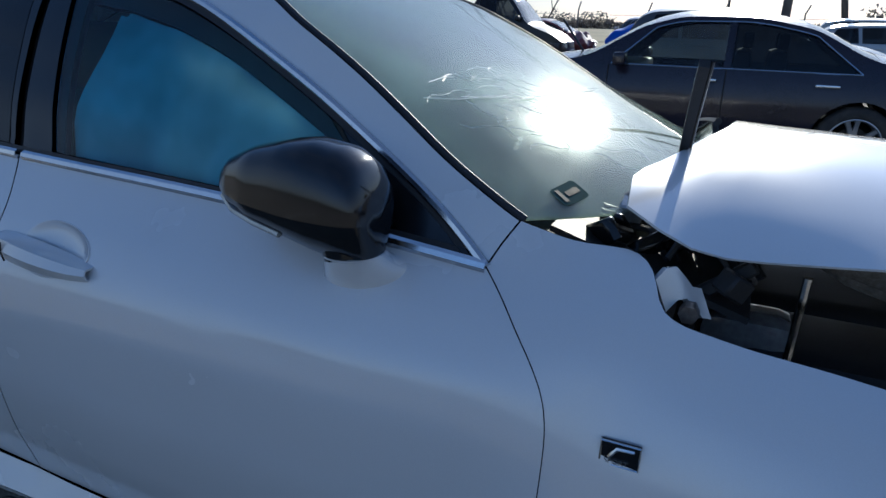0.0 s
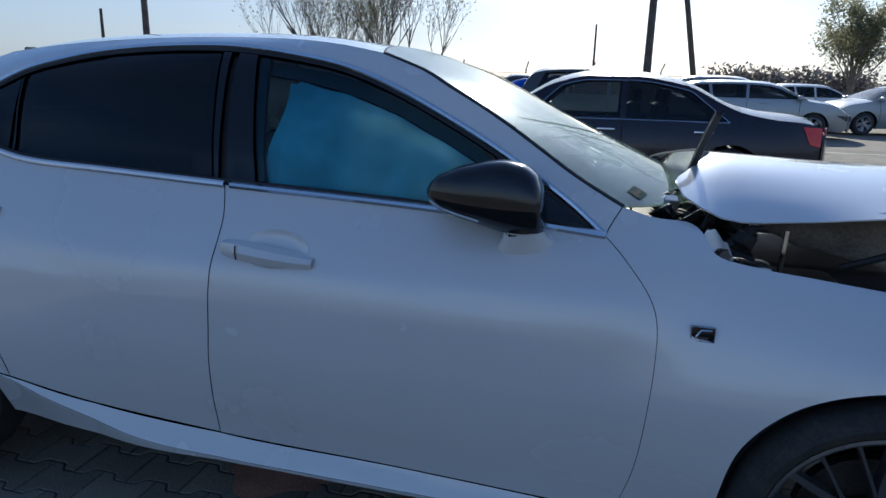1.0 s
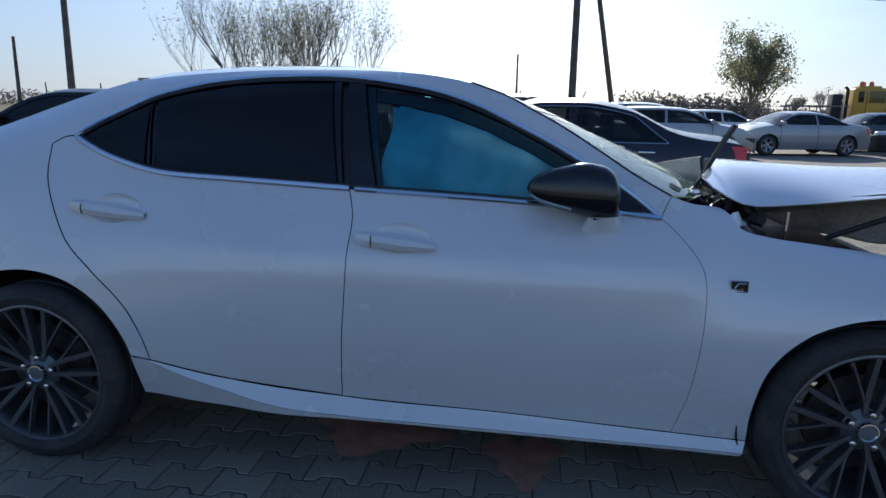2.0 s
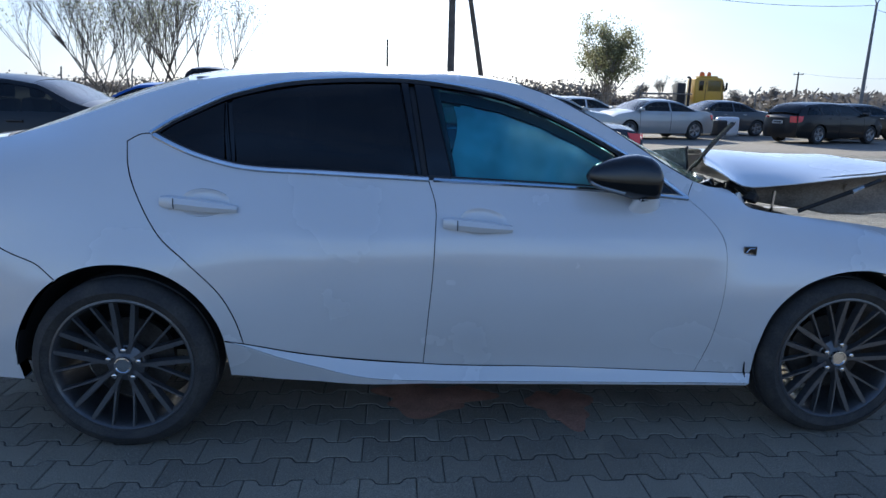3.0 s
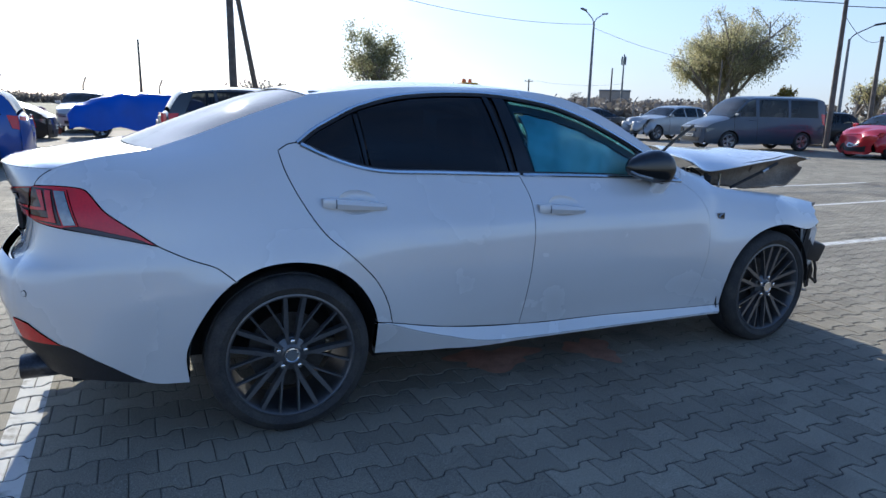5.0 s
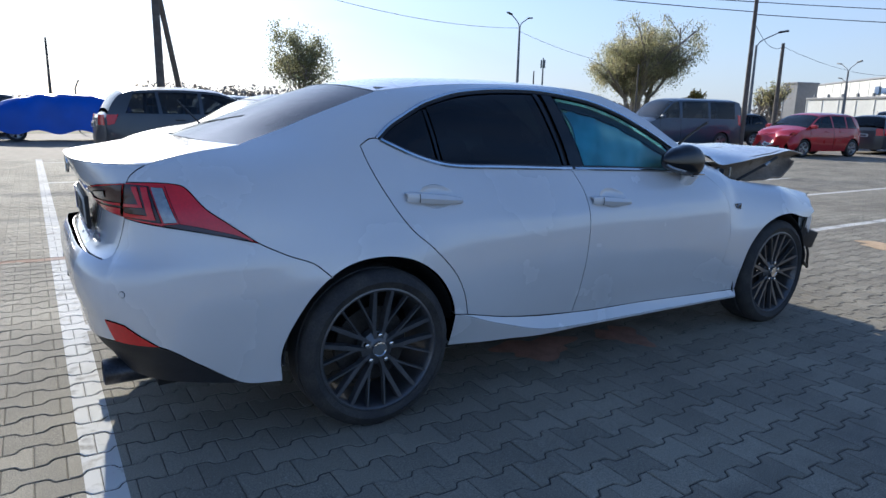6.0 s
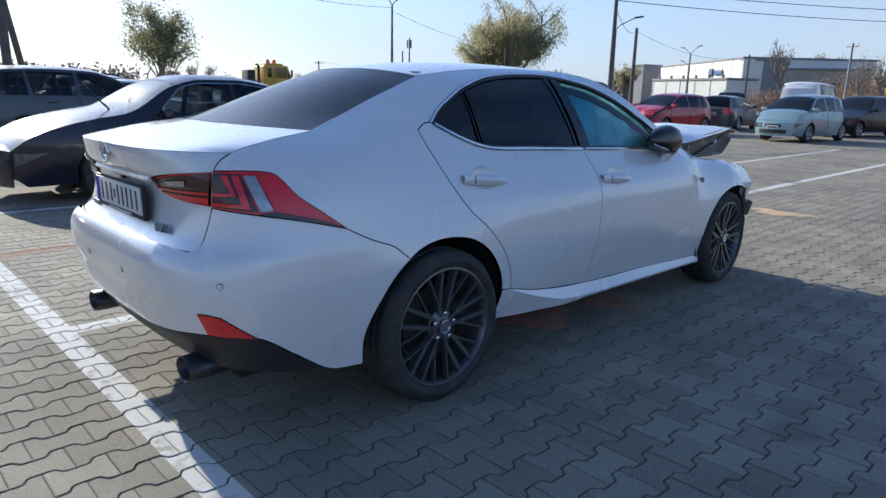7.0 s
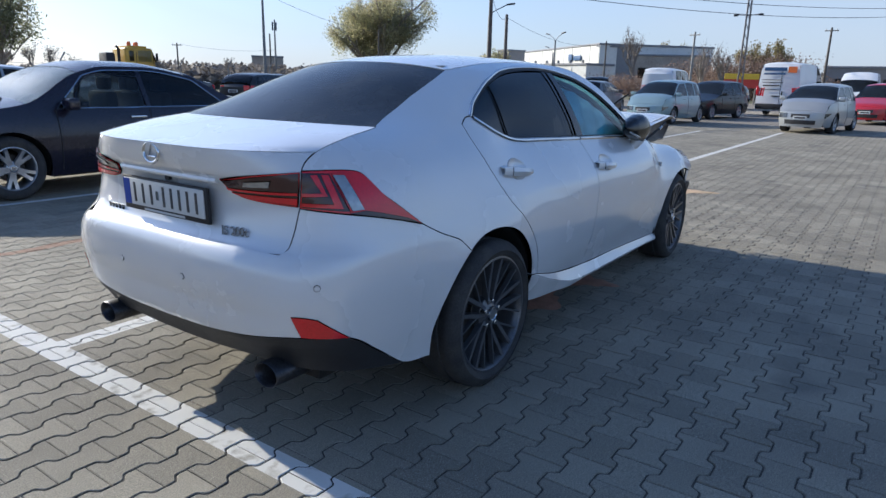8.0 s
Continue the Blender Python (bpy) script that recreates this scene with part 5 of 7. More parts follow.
put("hinge_bolt", tube("hinge_bolt", [(2.42, -.64, .915), (2.42, -.665, .915)], .014, 6), STEEL, sedan)
# far headlamp unit lying loose on the far side of the bay
loose = np.array([[(2.292 + .105 * a + .02 * b * a, .76 - .85 * a, .985 + (.125 * a ** .8) * (1 - b) + .018 * math.sin(8 * a) * b) for b in np.linspace(0, 1, 6)] for a in np.linspace(0, 1, 14)])
put("bent_scuttle_plate", slab("bent_scuttle_plate", loose, .012), HEADLAMP, sedan, "bent dark plate behind the hood")
put("scuttle_plate_rim", tube("scuttle_plate_rim", [r[0] for r in loose], .008, 6), MATT_BLACK, sedan)

# the nose: carrier, bumper remains, hanging bits
part("crash_beam", rbox(.09, 1.12, .11, .02, 2, (3.22, .04, .50)), STEEL, sedan)
part("radiator", rbox(.06, 1.0, .42, .01, 2, (3.12, .05, .52)), MATT_BLACK, sedan)
for k in range(14):
    c = (3.14 + .12 * rng.random(), -.72 + .12 * rng.random(), .42 + .26 * rng.random())
    part("crushed_piece", rbox(.04 + .09 * rng.random(), .03 + .05 * rng.random(), .03 + .07 * rng.random(), .008, 1), rng.choice((MATT_BLACK, MATT_BLACK, UNDER, PAINT_WHITE)), sedan, "", Matrix.Translation(c) @ pose(0, 0, 0, rng.uniform(-40, 40), rng.uniform(-40, 40), rng.uniform(0, 180)))
side_flap = np.array([[(3.12 + .10 * a - .05 * b, -.80 + .02 * a + .02 * b, .68 - .30 * b + .03 * math.sin(6 * a)) for a in np.linspace(0, 1, 5)] for b in np.linspace(0, 1, 9)])
put("arch_liner_flap", slab("arch_liner_flap", side_flap, .006), UNDER, sedan)
part("fog_lamp_housing", rbox(.13, .14, .12, .02, 2), MATT_BLACK, sedan, "black plastic lamp housing hanging loose", Matrix.Translation((3.27, -.70, .50)) @ pose(0, 0, 0, 8, 14, -10))
for k in range(11):
    p0 = np.array((3.10 + .022 * k, -.72 + .02 * rng.random(), .44))
    put("hanging_strip", tube("hanging_strip", curve([p0, p0 + (.02, -.01, -.06), p0 + (.07 * rng.random(), 0, -.11), p0 + (.12 * rng.random(), .01, -.15 - .04 * rng.random())], .02), .006 + .005 * rng.random(), 6), MATT_BLACK, sedan)
put("undertray", slab("undertray", np.array([[(3.05 + .28 * a, -.70 + .9 * b, .27 - .05 * a + .02 * math.sin(9 * b)) for b in np.linspace(0, 1, 9)] for a in np.linspace(0, 1, 5)]), .006), MATT_BLACK, sedan)
put("white_bumper_shard", slab("white_bumper_shard", np.array([[(3.16 + .05 * a, -.79 + .01 * b, .655 - .10 * b + .02 * math.sin(4 * a)) for a in np.linspace(0, 1, 4)] for b in np.linspace(0, 1, 6)]), .008), PAINT_WHITE, sedan)
# torn lamp remains at the wing's tip
for a, b, c, mt in (((3.13, -.745, .775), (3.275, -.70, .793), (3.235, -.715, .735), STEEL), ((3.15, -.72, .76), (3.245, -.70, .765), (3.20, -.715, .71), GLOSS_BLACK), ((3.09, -.775, .665), (3.135, -.77, .66), (3.12, -.775, .50), PAINT_WHITE), ((3.14, -.765, .63), (3.175, -.76, .64), (3.16, -.77, .56), PAINT_WHITE)):
    a, b, c = (np.array(v) for v in (a, b, c))
    g = np.array([[a + (b - a) * u + (c - a) * v * (1 - u * .7) + (0, .006 * math.sin(5 * u + 4 * v), 0) for u in np.linspace(0, 1, 5)] for v in np.linspace(0, 1, 5)])
    put("lamp_shard", slab("lamp_shard", g, .005), mt, sedan)
# left front wing top and the nose panel, low on the far side
headlamp_hole = np.array([[(3.14 + .10 * a, -.62 + .05 * b, .76 - .08 * b) for a in np.linspace(0, 1, 4)] for b in np.linspace(0, 1, 4)])
put("lamp_bracket", slab("lamp_bracket", headlamp_hole, .01), MATT_BLACK, sedan)

# ---- cabin ----
def seat(x, y):
    s = thing("seat")
    s.parent = sedan
    part("seat_cushion", rbox(.50, .50, .16, .06, 3, (x, y, .52)), SEAT, s)
    part("backrest", rbox(.16, .50, .58, .06, 3), SEAT, s, "", Matrix.Translation((x - .30, y, .83)) @ pose(0, 0, 0, 0, -14, 0))
    part("headrest", rbox(.10, .26, .17, .045, 3), SEAT, s, "", Matrix.Translation((x - .40, y, 1.18)) @ pose(0, 0, 0, 0, -10, 0))


for y in (-.36, .36):
    seat(1.35, y)
part("rear_bench", rbox(.5, 1.2, .18, .06, 3, (.55, 0, .55)), SEAT, sedan)
part("rear_backrest", rbox(.16, 1.2, .55, .06, 3), SEAT, sedan, "", Matrix.Translation((.26, 0, .83)) @ pose(0, 0, 0, 0, -20, 0))
part("parcel_shelf", rbox(.52, 1.1, .03, .01, 2, (-.12, 0, 1.07)), SEAT, sedan)
dash = np.array([[(1.98 + .42 * a, y, .90 + .06 * math.sin(math.pi * a) + .02 * (1 - a)) for y in np.linspace(-.66, .66, 9)] for a in np.linspace(0, 1, 7)])
put("dashboard", slab("dashboard", dash, .12), SEAT, sedan)
put("steering_wheel", tube("steering_wheel", [Vector((1.86, .36, .93)) + Vector((.05 * math.sin(a), .18 * math.cos(a), .18 * math.sin(a))) for a in np.linspace(0, 2 * math.pi, 33)], .014, 8), MATT_BLACK, sedan)
part("inner_mirror", rbox(.03, .22, .06, .015, 2, (1.60, 0, 1.26)), MATT_BLACK, sedan)
part("roof_lining", rbox(1.25, .86, .02, .005, 1, (.82, 0, 1.365)), LINER, sedan)
# dark strip added under the roof rail, covers sunlit slits over the front window's airbag
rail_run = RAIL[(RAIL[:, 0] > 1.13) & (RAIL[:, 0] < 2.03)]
both("rail_cover_strip", [loop(rail_run + (0, -.006), rail_run[::-1] + (-.010, -.048))], SEAT, sedan, off=-.040, thick=.012, grid=.05)
# burst curtain airbags along the side windows and the passenger bag
for sgn in (-1,):
    lines = []
    for t in np.linspace(0, 1, 34):
        x = 1.225 + .765 * t
        top = np.interp(x, [1.19, 1.4, 1.6, 1.8, 1.99], [1.318, 1.288, 1.222, 1.128, 1.03])
        if t < .06:
            top -= .03
        low = .90
        row = []
        for q in np.linspace(0, 1, 12):
            z = top + (low - top) * q
            puff = .022 * math.sin(math.pi * q) * (1 + .5 * math.sin(14 * t + 2 * q)) + .006 * math.sin(31 * t + 7 * q)
            y = float(side_y(x, max(z, 1.0))) - .065 + puff
            row.append((x + .012 * math.sin(9 * q), sgn * y, z))
        lines.append(row)
    put("curtain_airbag", slab("curtain_airbag", np.array(lines)[:, ::sgn], .012), AIRBAG, sedan, "limp pale curtain airbag behind the window")
bag = bmesh.new()
bmesh.ops.create_icosphere(bag, subdivisions=4, radius=1)
for v in bag.verts:
    v.co *= 1 + .16 * noise.noise(v.co * 2.2) + .05 * noise.noise(v.co * 6)
    v.co = Vector((v.co.x * .20 + 1.98, v.co.y * .22 - .36, v.co.z * .13 + 1.0))
part("passenger_airbag", bag, AIRBAG, sedan, "crumpled pale passenger airbag")

# cracks and sticker of the windscreen
def on_screen(a, b, lift=.003):
    """a from top to bottom, b from the right edge to the left edge."""
    i, j = a * (SCREEN.shape[0] - 1), b * (SCREEN.shape[1] - 1)
    i0, j0 = min(int(i), SCREEN.shape[0] - 2), min(int(j), SCREEN.shape[1] - 2)
    u, v = i - i0, j - j0
    p = (1 - u) * (1 - v) * SCREEN[i0, j0] + u * (1 - v) * SCREEN[i0 + 1, j0] + (1 - u) * v * SCREEN[i0, j0 + 1] + u * v * SCREEN[i0 + 1, j0 + 1]
    return p + (lift * .5, 0, lift)


rc = random.Random(9)
for k in range(44):
    a, b, ang = .52 + .32 * rc.random(), .11 + .30 * rc.random(), rc.uniform(0, 6.28)
    pts = []
    for s in range(rc.randint(3, 9)):
        if not (.03 < a < .97 and .02 < b < .98):
            break
        pts.append(on_screen(a, b))
        ang += rc.uniform(-.9, .9)
        a, b = a + .016 * math.sin(ang), b + .018 * math.cos(ang)
    if len(pts) > 2:
        put("crack", tube("crack", pts, .0004, 4), GLASS_CRACK, screen)
for b0 in (.2, .27):
    put("crack", tube("crack", [on_screen(.62 + .04 * s / 8 + .006 * math.sin(2.4 * s), b0 - .15 + .5 * s / 8) for s in range(9)], .0007, 4), GLASS_CRACK, screen)


def on_sticker(u, v, lift):
    """u along the sticker, v across it, each 0 to 1."""
    return on_screen(.922 - .027 * u + .050 * v, .068 + .052 * u - .006 * v, lift)


st = []
for v in (0, .08, .2, .5, .8, .92, 1):
    corner_cut = .10 * (1 - math.sqrt(max(0, 1 - max(0, (abs(v - .5) - .3) / .2) ** 2)))
    st.append([on_sticker(corner_cut + (1 - 2 * corner_cut) * u, v, .0015) for u in np.linspace(0, 1, 5)])
sticker = put("sticker", slab("sticker", np.array(st), .0004), STICKER, screen, "pale green registration sticker")
for k in range(6):
    q = np.array([[on_sticker(.36 + .085 * k + .05 * b, .36 + .28 * a, .0024) for b in (0, 1)] for a in (0, 1)])
    put("sticker_bar", slab("sticker_bar", q, .0006, False), STICKER_INK, sticker)
q = np.array([[on_sticker(.12 + .12 * b, .14 + .70 * a, .0024) for b in (0, 1)] for a in (0, 1)])
put("sticker_bar", slab("sticker_bar", q, .0006, False), STICKER_INK, sticker)

# ---- parked cars ----
def parked_car(name, label, at, turn, paint, spec, category="car", rims=None, crumple=None, plate=True, group="", glass_mat=None, seats=True):
    """A car built about its own middle, nose to +x: spec holds its length, width, wheelbase, lines and window posts."""
    car = thing(name, (*at, 0), label, category, group, turn)
    L, Wd, wb, fo, sill = spec["length"], spec["width"] / 2, spec["wheelbase"], spec["front"], spec.get("sill", .20)
    nose = L / 2
    fx = nose - fo
    rx = fx - wb
    tx, tz = (np.array(v, float) for v in zip(*spec["top"]))
    tx = tx - L / 2
    belt = spec["belt"]
    tumble = spec.get("tumble", .30)
    roof = tz.max()

    def top(x):
        return pchip(tx, tz, np.clip(x, tx[0], tx[-1]))

    def crush(p):
        if crumple is None:
            return p
        x0, amount, seed = crumple
        q = p.reshape(-1, 3).copy()
        f = np.clip((q[:, 0] - x0) / .6, 0, 1) if x0 > 0 else np.clip((x0 - q[:, 0]) / .6, 0, 1)
        q[:, 0] += -math.copysign(1, x0) * amount * f * (.8 + .5 * np.sin(7 * q[:, 1] + seed) * np.cos(6 * q[:, 2] + seed))
        q[:, 1] += amount * .35 * f * np.sin(11 * q[:, 2] + 5 * q[:, 0] + seed)
        q[:, 2] += amount * .40 * f * np.sin(13 * q[:, 0] + 7 * q[:, 1] + seed)
        return q.reshape(p.shape)

    def flank_y(x, z):
        x, z = np.broadcast_arrays(np.asarray(x, float), np.asarray(z, float))
        e = np.abs(x) / (L / 2)
        plan = 1 - spec.get("taper", .22) * np.clip((e - .55) / .45, 0, 1.05) ** 2.4
        low = 1 - .10 * np.clip((.5 - z) / .4, 0, 1) ** 1.6 - .06 * np.clip((z - .62) / max(belt - .62, .1), 0, 1) ** 1.7
        up = .94 - tumble * np.clip((z - belt) / max(roof - belt, .1), 0, 1.2) ** 1.25
        return Wd * plan * np.where(z < belt, low, up)

    def flank(x, z):
        y = flank_y(x, z)
        return crush(np.stack([np.asarray(x, float) + 0 * y, -y, np.asarray(z, float) + 0 * y], -1))

    drop = spec.get("drop", .05)
    xs = np.linspace(-L / 2, L / 2, 90)
    upper = np.stack([xs, top(xs) - drop], 1)
    wr = spec.get("wheel", .32)
    arch_r = wr + .045
    a = np.linspace(math.pi, 0, 22)
    low = [(-L / 2, sill + .10), (-L / 2 + .12, sill)]
    for cx in (rx, fx):
        low += [(cx + arch_r * math.cos(t), max(wr + arch_r * math.sin(t), sill)) for t in np.linspace(math.pi + .3, -.3, 24)]
    low += [(L / 2 - .12, sill), (L / 2, sill + .10)]
    side = loop(np.array(low), np.array([(L / 2, sill + .10), (L / 2, upper[-1, 1])]), upper[::-1], np.array([(-L / 2, upper[0, 1]), (-L / 2, sill + .10)]))
    panes = []
    posts = spec["posts"]
    for (b0, u0, b1, u1) in posts:
        lowl = straight([(b0, belt + .035), (b1, belt + .035)], .08)
        q = np.linspace(u0, u1, 14)
        upl = np.stack([q, np.maximum(top(q) - drop - .05, belt + .05)], 1)
        panes.append(loop(lowl, upl[::-1]))
    gm = glass_mat or GLASS_FAR
    for flip in (False, True):
        put("body_side", sheet("body_side", [side] + panes, flank, thick=.03, grid=.09, flip=flip), paint, car)
        for k, pn in enumerate(panes):
            put("side_window", sheet("side_window", [pn], flank, off=-.008, thick=.004, grid=.12, flip=flip), GLASS_CLEAR if spec.get("clear_front") and k == len(panes) - 1 else gm, car)
        sg = -1 if not flip else 1
        if spec.get("bright", False):
            lo_x, hi_x = posts[0][0], posts[-1][2]
            pts = flank(np.linspace(lo_x, hi_x, 30), np.full(30, belt + .028)) * (1, -sg, 1)
            put("window_moulding", tube("window_moulding", pts, .008, 6), CHROME, car, "chrome strip")
            q = np.linspace(posts[0][1], posts[-1][3], 40)
            pts = flank(np.r_[posts[0][0], q, posts[-1][2]], np.r_[belt + .03, np.maximum(top(q) - drop - .045, belt + .05), belt + .03]) * (1, -sg, 1)
            put("window_moulding", tube("window_moulding", pts, .008, 6), CHROME, car, "chrome strip")
        for hx in spec.get("handles", ()):
            z = belt - .08
            y = float(flank_y(hx, z))
            part("door_handle", rbox(.20, .03, .03, .012, 2, (hx, sg * (y + .012), z)), CHROME if spec.get("bright") else paint, car)
        # shut lines
        for sx in spec.get("seams", ()):
            zz = np.linspace(sill + .08, belt + .02, 14)
            pts = flank(np.full(14, sx), zz) * (1, -sg, 1)
            put("door_seam", tube("door_seam", pts, .006, 4), UNDER, car)
        zz = belt + .06
        mx = posts[-1][2] - .10
        y = float(flank_y(mx, belt))
        part("door_mirror", rbox(.12, .20, .13, .04, 3, (mx, sg * (y + .10), zz + .02)), paint if not spec.get("dark_mirror") else GLOSS_BLACK, car)
    # bonnet, screens, roof, tail as spans between the flanks
    cuts = spec["spans"]
    for n, x0, x1, mt in cuts:
        q = np.linspace(x0, x1, max(5, int((x1 - x0) / .09)))
        e = np.stack([q, -flank_y(q, top(q) - drop), top(q) - drop], 1)
        m = np.stack([q, 0 * q, top(q) + (spec.get("crown", .015) if mt is None else .01)], 1)
        g = bridge(e, m, 3.0, 15)[:, ::-1]
        put(n, slab(n, crush(g), .012), paint if mt is None else (gm if n != "windscreen" else spec.get("screen_mat", GLASS_CLEAR)), car)
    # nose and tail
    ends = {}
    for s, nm in ((1, "front_bumper"), (-1, "rear_bumper")):
        x = s * L / 2
        zt = float(top(x)) - drop
        z = np.linspace(sill, zt, 12)
        bulge = spec.get("bulge", .14)
        w = np.linspace(-1, 1, 17)

        def face(wv, zv, s=s, x=x, zt=zt, bulge=bulge, off=0.0):
            wv, zv = np.broadcast_arrays(np.asarray(wv, float), np.asarray(zv, float))
            y = flank_y(x, zv) * wv
            h = np.clip((zv - sill) / (zt - sill), 0, 1)
            lean = spec.get("nose_lean", (.10 if s > 0 else .06)) * np.clip(h - .45, 0, 1) ** 1.5
            tuck = .06 * np.clip(.25 - h, 0, 1)
            return crush(np.stack([x + s * ((bulge - lean - tuck) * (1 - np.abs(wv) ** 2.5) + off), y, zv], -1))
        ends[s] = face
        g = face(w[None, :], z[:, None])
        put(nm, slab(nm, g[:, ::s] if s > 0 else g[:, ::-1], .02), paint, car)
        lid_e = face(w, np.full_like(w, zt))
        back = np.stack([np.full_like(w, x - s * .02), flank_y(x - s * .02, zt) * w, top(x - s * .02) + (.015 - drop) * 0 + (zt + drop - top(x)) * 0 - drop * np.abs(w) ** 3], -1)
        g = np.stack([lid_e, crush(back)])
        put("bumper_top", slab("bumper_top", g[:, ::-1] if s > 0 else g, .01), paint, car)

    def patch(nm, s, w0, w1, z0, z1, mt, lab="", off=.020):
        ww, zz = np.meshgrid(np.linspace(w0, w1, 7), np.linspace(z0, z1, 4))
        g = ends[s](ww, zz, off=off)
        return put(nm, slab(nm, g if s > 0 else g[:, ::-1], .014), mt, car, lab)

    zf, zr = float(top(nose)) - drop, float(top(-nose)) - drop
    hl = spec.get("head", (zf - .17, zf - .03))
    tl = spec.get("tail", (belt - .22, belt - .06))
    if crumple is None or crumple[0] < 0:
        for sg in (-1, 1):
            patch("headlamp", 1, sg * .98, sg * .60, *hl, HEADLAMP, "clear headlamp")
            put("headlamp_side", sheet("headlamp_side", [loop(straight([(nose - .02, hl[0]), (nose - .02, hl[1]), (nose - .32, hl[1] + .01), (nose - .02, hl[0])], .05))], flank, off=.006, thick=.01, grid=.1, flip=sg > 0), HEADLAMP, car)
        patch("grille", 1, -.42, .42, hl[0] + .01, hl[1] - .02, MATT_BLACK, "black grille")
    patch("lower_grille", 1, -.70, .70, sill + .08, sill + .20, MATT_BLACK)
    for sg in (-1, 1):
        patch("tail_lamp", -1, sg * .98, sg * .66, *tl, LAMP_RED, "red tail lamp")
        put("tail_lamp_side", sheet("tail_lamp_side", [loop(straight([(-nose + .02, tl[0]), (-nose + .02, tl[1]), (-nose + .22, tl[1] + .01), (-nose + .14, tl[0] + .03), (-nose + .02, tl[0])], .05))], flank, off=.006, thick=.01, grid=.1, flip=sg > 0), LAMP_RED, car)
    if plate:
        patch("front_plate", 1, -.30, .30, sill + .22, sill + .32, PLATE_WHITE, "", .030)
        patch("front_plate_bar", 1, -.24, .24, sill + .245, sill + .295, PLATE_INK, "", .034)
        patch("rear_plate", -1, -.30, .30, tl[0] - .05, tl[0] + .06, PLATE_WHITE, "", .030)
        patch("rear_plate_bar", -1, -.24, .24, tl[0] - .03, tl[0] + .035, PLATE_INK, "", .034)
    for x, y in ((rx, 1), (fx, 1), (rx, -1), (fx, -1)):
        wheel_thing(car, (x, y * (Wd * .98 - .12), wr), radius=wr, rim=wr * .68, style="twin", mat=rims or RIM_SILVER, outer=y, spin=20 * x)
        g = np.array([[(x + (arch_r + .01) * math.cos(t), -y * yy, wr + (arch_r + .01) * math.sin(t)) for yy in (Wd * .96, Wd * .6)] for t in np.linspace(-.3, math.pi + .3, 18)])
        put("wheel_arch_liner", slab("wheel_arch_liner", g if y > 0 else g[:, ::-1], .004), UNDER, car)
    pan = bmesh.new()
    for lo, hi in (((-nose + .15, -Wd * .55, sill), (nose - .15, Wd * .55, sill + .30)), ((rx + .42, -Wd * .88, sill), (fx - .42, Wd * .88, sill + .12))):
        c = [(p + q) / 2 for p, q in zip(lo, hi)]
        bmesh.ops.create_cube(pan, size=1, matrix=Matrix.Translation(c) @ Matrix.Diagonal((*[q - p for p, q in zip(lo, hi)], 1)))
    part("floor_pan", pan, UNDER, car, smooth=False)
    if seats:
        for sx, sy in ((posts[-1][0] - .15, .36), (posts[-1][0] - .15, -.36), (posts[0][0] + .68, .36), (posts[0][0] + .68, -.36)):
            part("seat_back", rbox(.16, .48, .62, .06, 2, (sx, sy, belt - .12)), SEAT, car)
            part("headrest", rbox(.10, .24, .16, .04, 2, (sx - .03, sy, belt + .28)), SEAT, car)
        part("dashboard", rbox(.35, spec["width"] * .74, .2, .05, 2, (posts[-1][2] - .05, 0, belt - .06)), SEAT, car)
    return car


def sedan_spec(length=4.85, width=1.82, height=1.46, belt=.97, **kw):
    n = length / 2
    k = height / 1.46
    q = (length - 4.85) * .5
    base = dict(length=length, width=width, wheelbase=2.86, front=.84, belt=belt, wheel=.33, bright=True,
                top=[(0, .92), (.06, 1.0), (.55, 1.06), (.95, 1.13 * k), (1.55, 1.39 * k), (2.15, 1.46 * k), (2.6, 1.455 * k), (2.95, 1.38 * k), (3.65, 1.03), (4.3 + q, .93), (length - .10, .78), (length, .70)],
                posts=[(-n + .90, -n + 1.36, -n + 2.02, -n + 2.02), (-n + 2.08, -n + 2.08, -n + 3.48, -n + 2.98)],
                spans=[("boot_lid", -n, -n + .85, None), ("rear_screen", -n + .85, -n + 1.55, 1), ("roof", -n + 1.55, -n + 2.88, None), ("windscreen", -n + 2.88, -n + 3.62, 1), ("hood", -n + 3.62, n, None)],
                handles=(-n + 1.55, -n + 2.45), seams=(-n + 2.05, -n + 3.38), tail=(.70, .90))
    base.update(kw)
    return base


def hatch_spec(length=4.0, width=1.70, height=1.47, belt=.95, **kw):
    n = length / 2
    k = height / 1.47
    base = dict(length=length, width=width, wheelbase=2.46, front=.80, belt=belt, wheel=.30, taper=.2,
                top=[(0, .95), (.03, 1.05), (.30, 1.40 * k), (.55, 1.455 * k), (1.3, 1.47 * k), (2.0, 1.44 * k), (2.25, 1.36 * k), (2.95, 1.02), (3.35, .90), (length - .10, .76), (length, .68)],
                posts=[(-n + .30, -n + .48, -n + .86, -n + .80), (-n + .92, -n + .88, -n + 1.55, -n + 1.55), (-n + 1.62, -n + 1.62, -n + 2.80, -n + 2.25)],
                spans=[("rear_screen", -n + .04, -n + .34, 1), ("roof", -n + .34, -n + 2.18, None), ("windscreen", -n + 2.18, -n + 2.92, 1), ("hood", -n + 2.92, n, None)],
                handles=(-n + 1.2, -n + 1.95), seams=(-n + 1.58, -n + 2.75), tail=(.72, .98))
    base.update(kw)
    return base


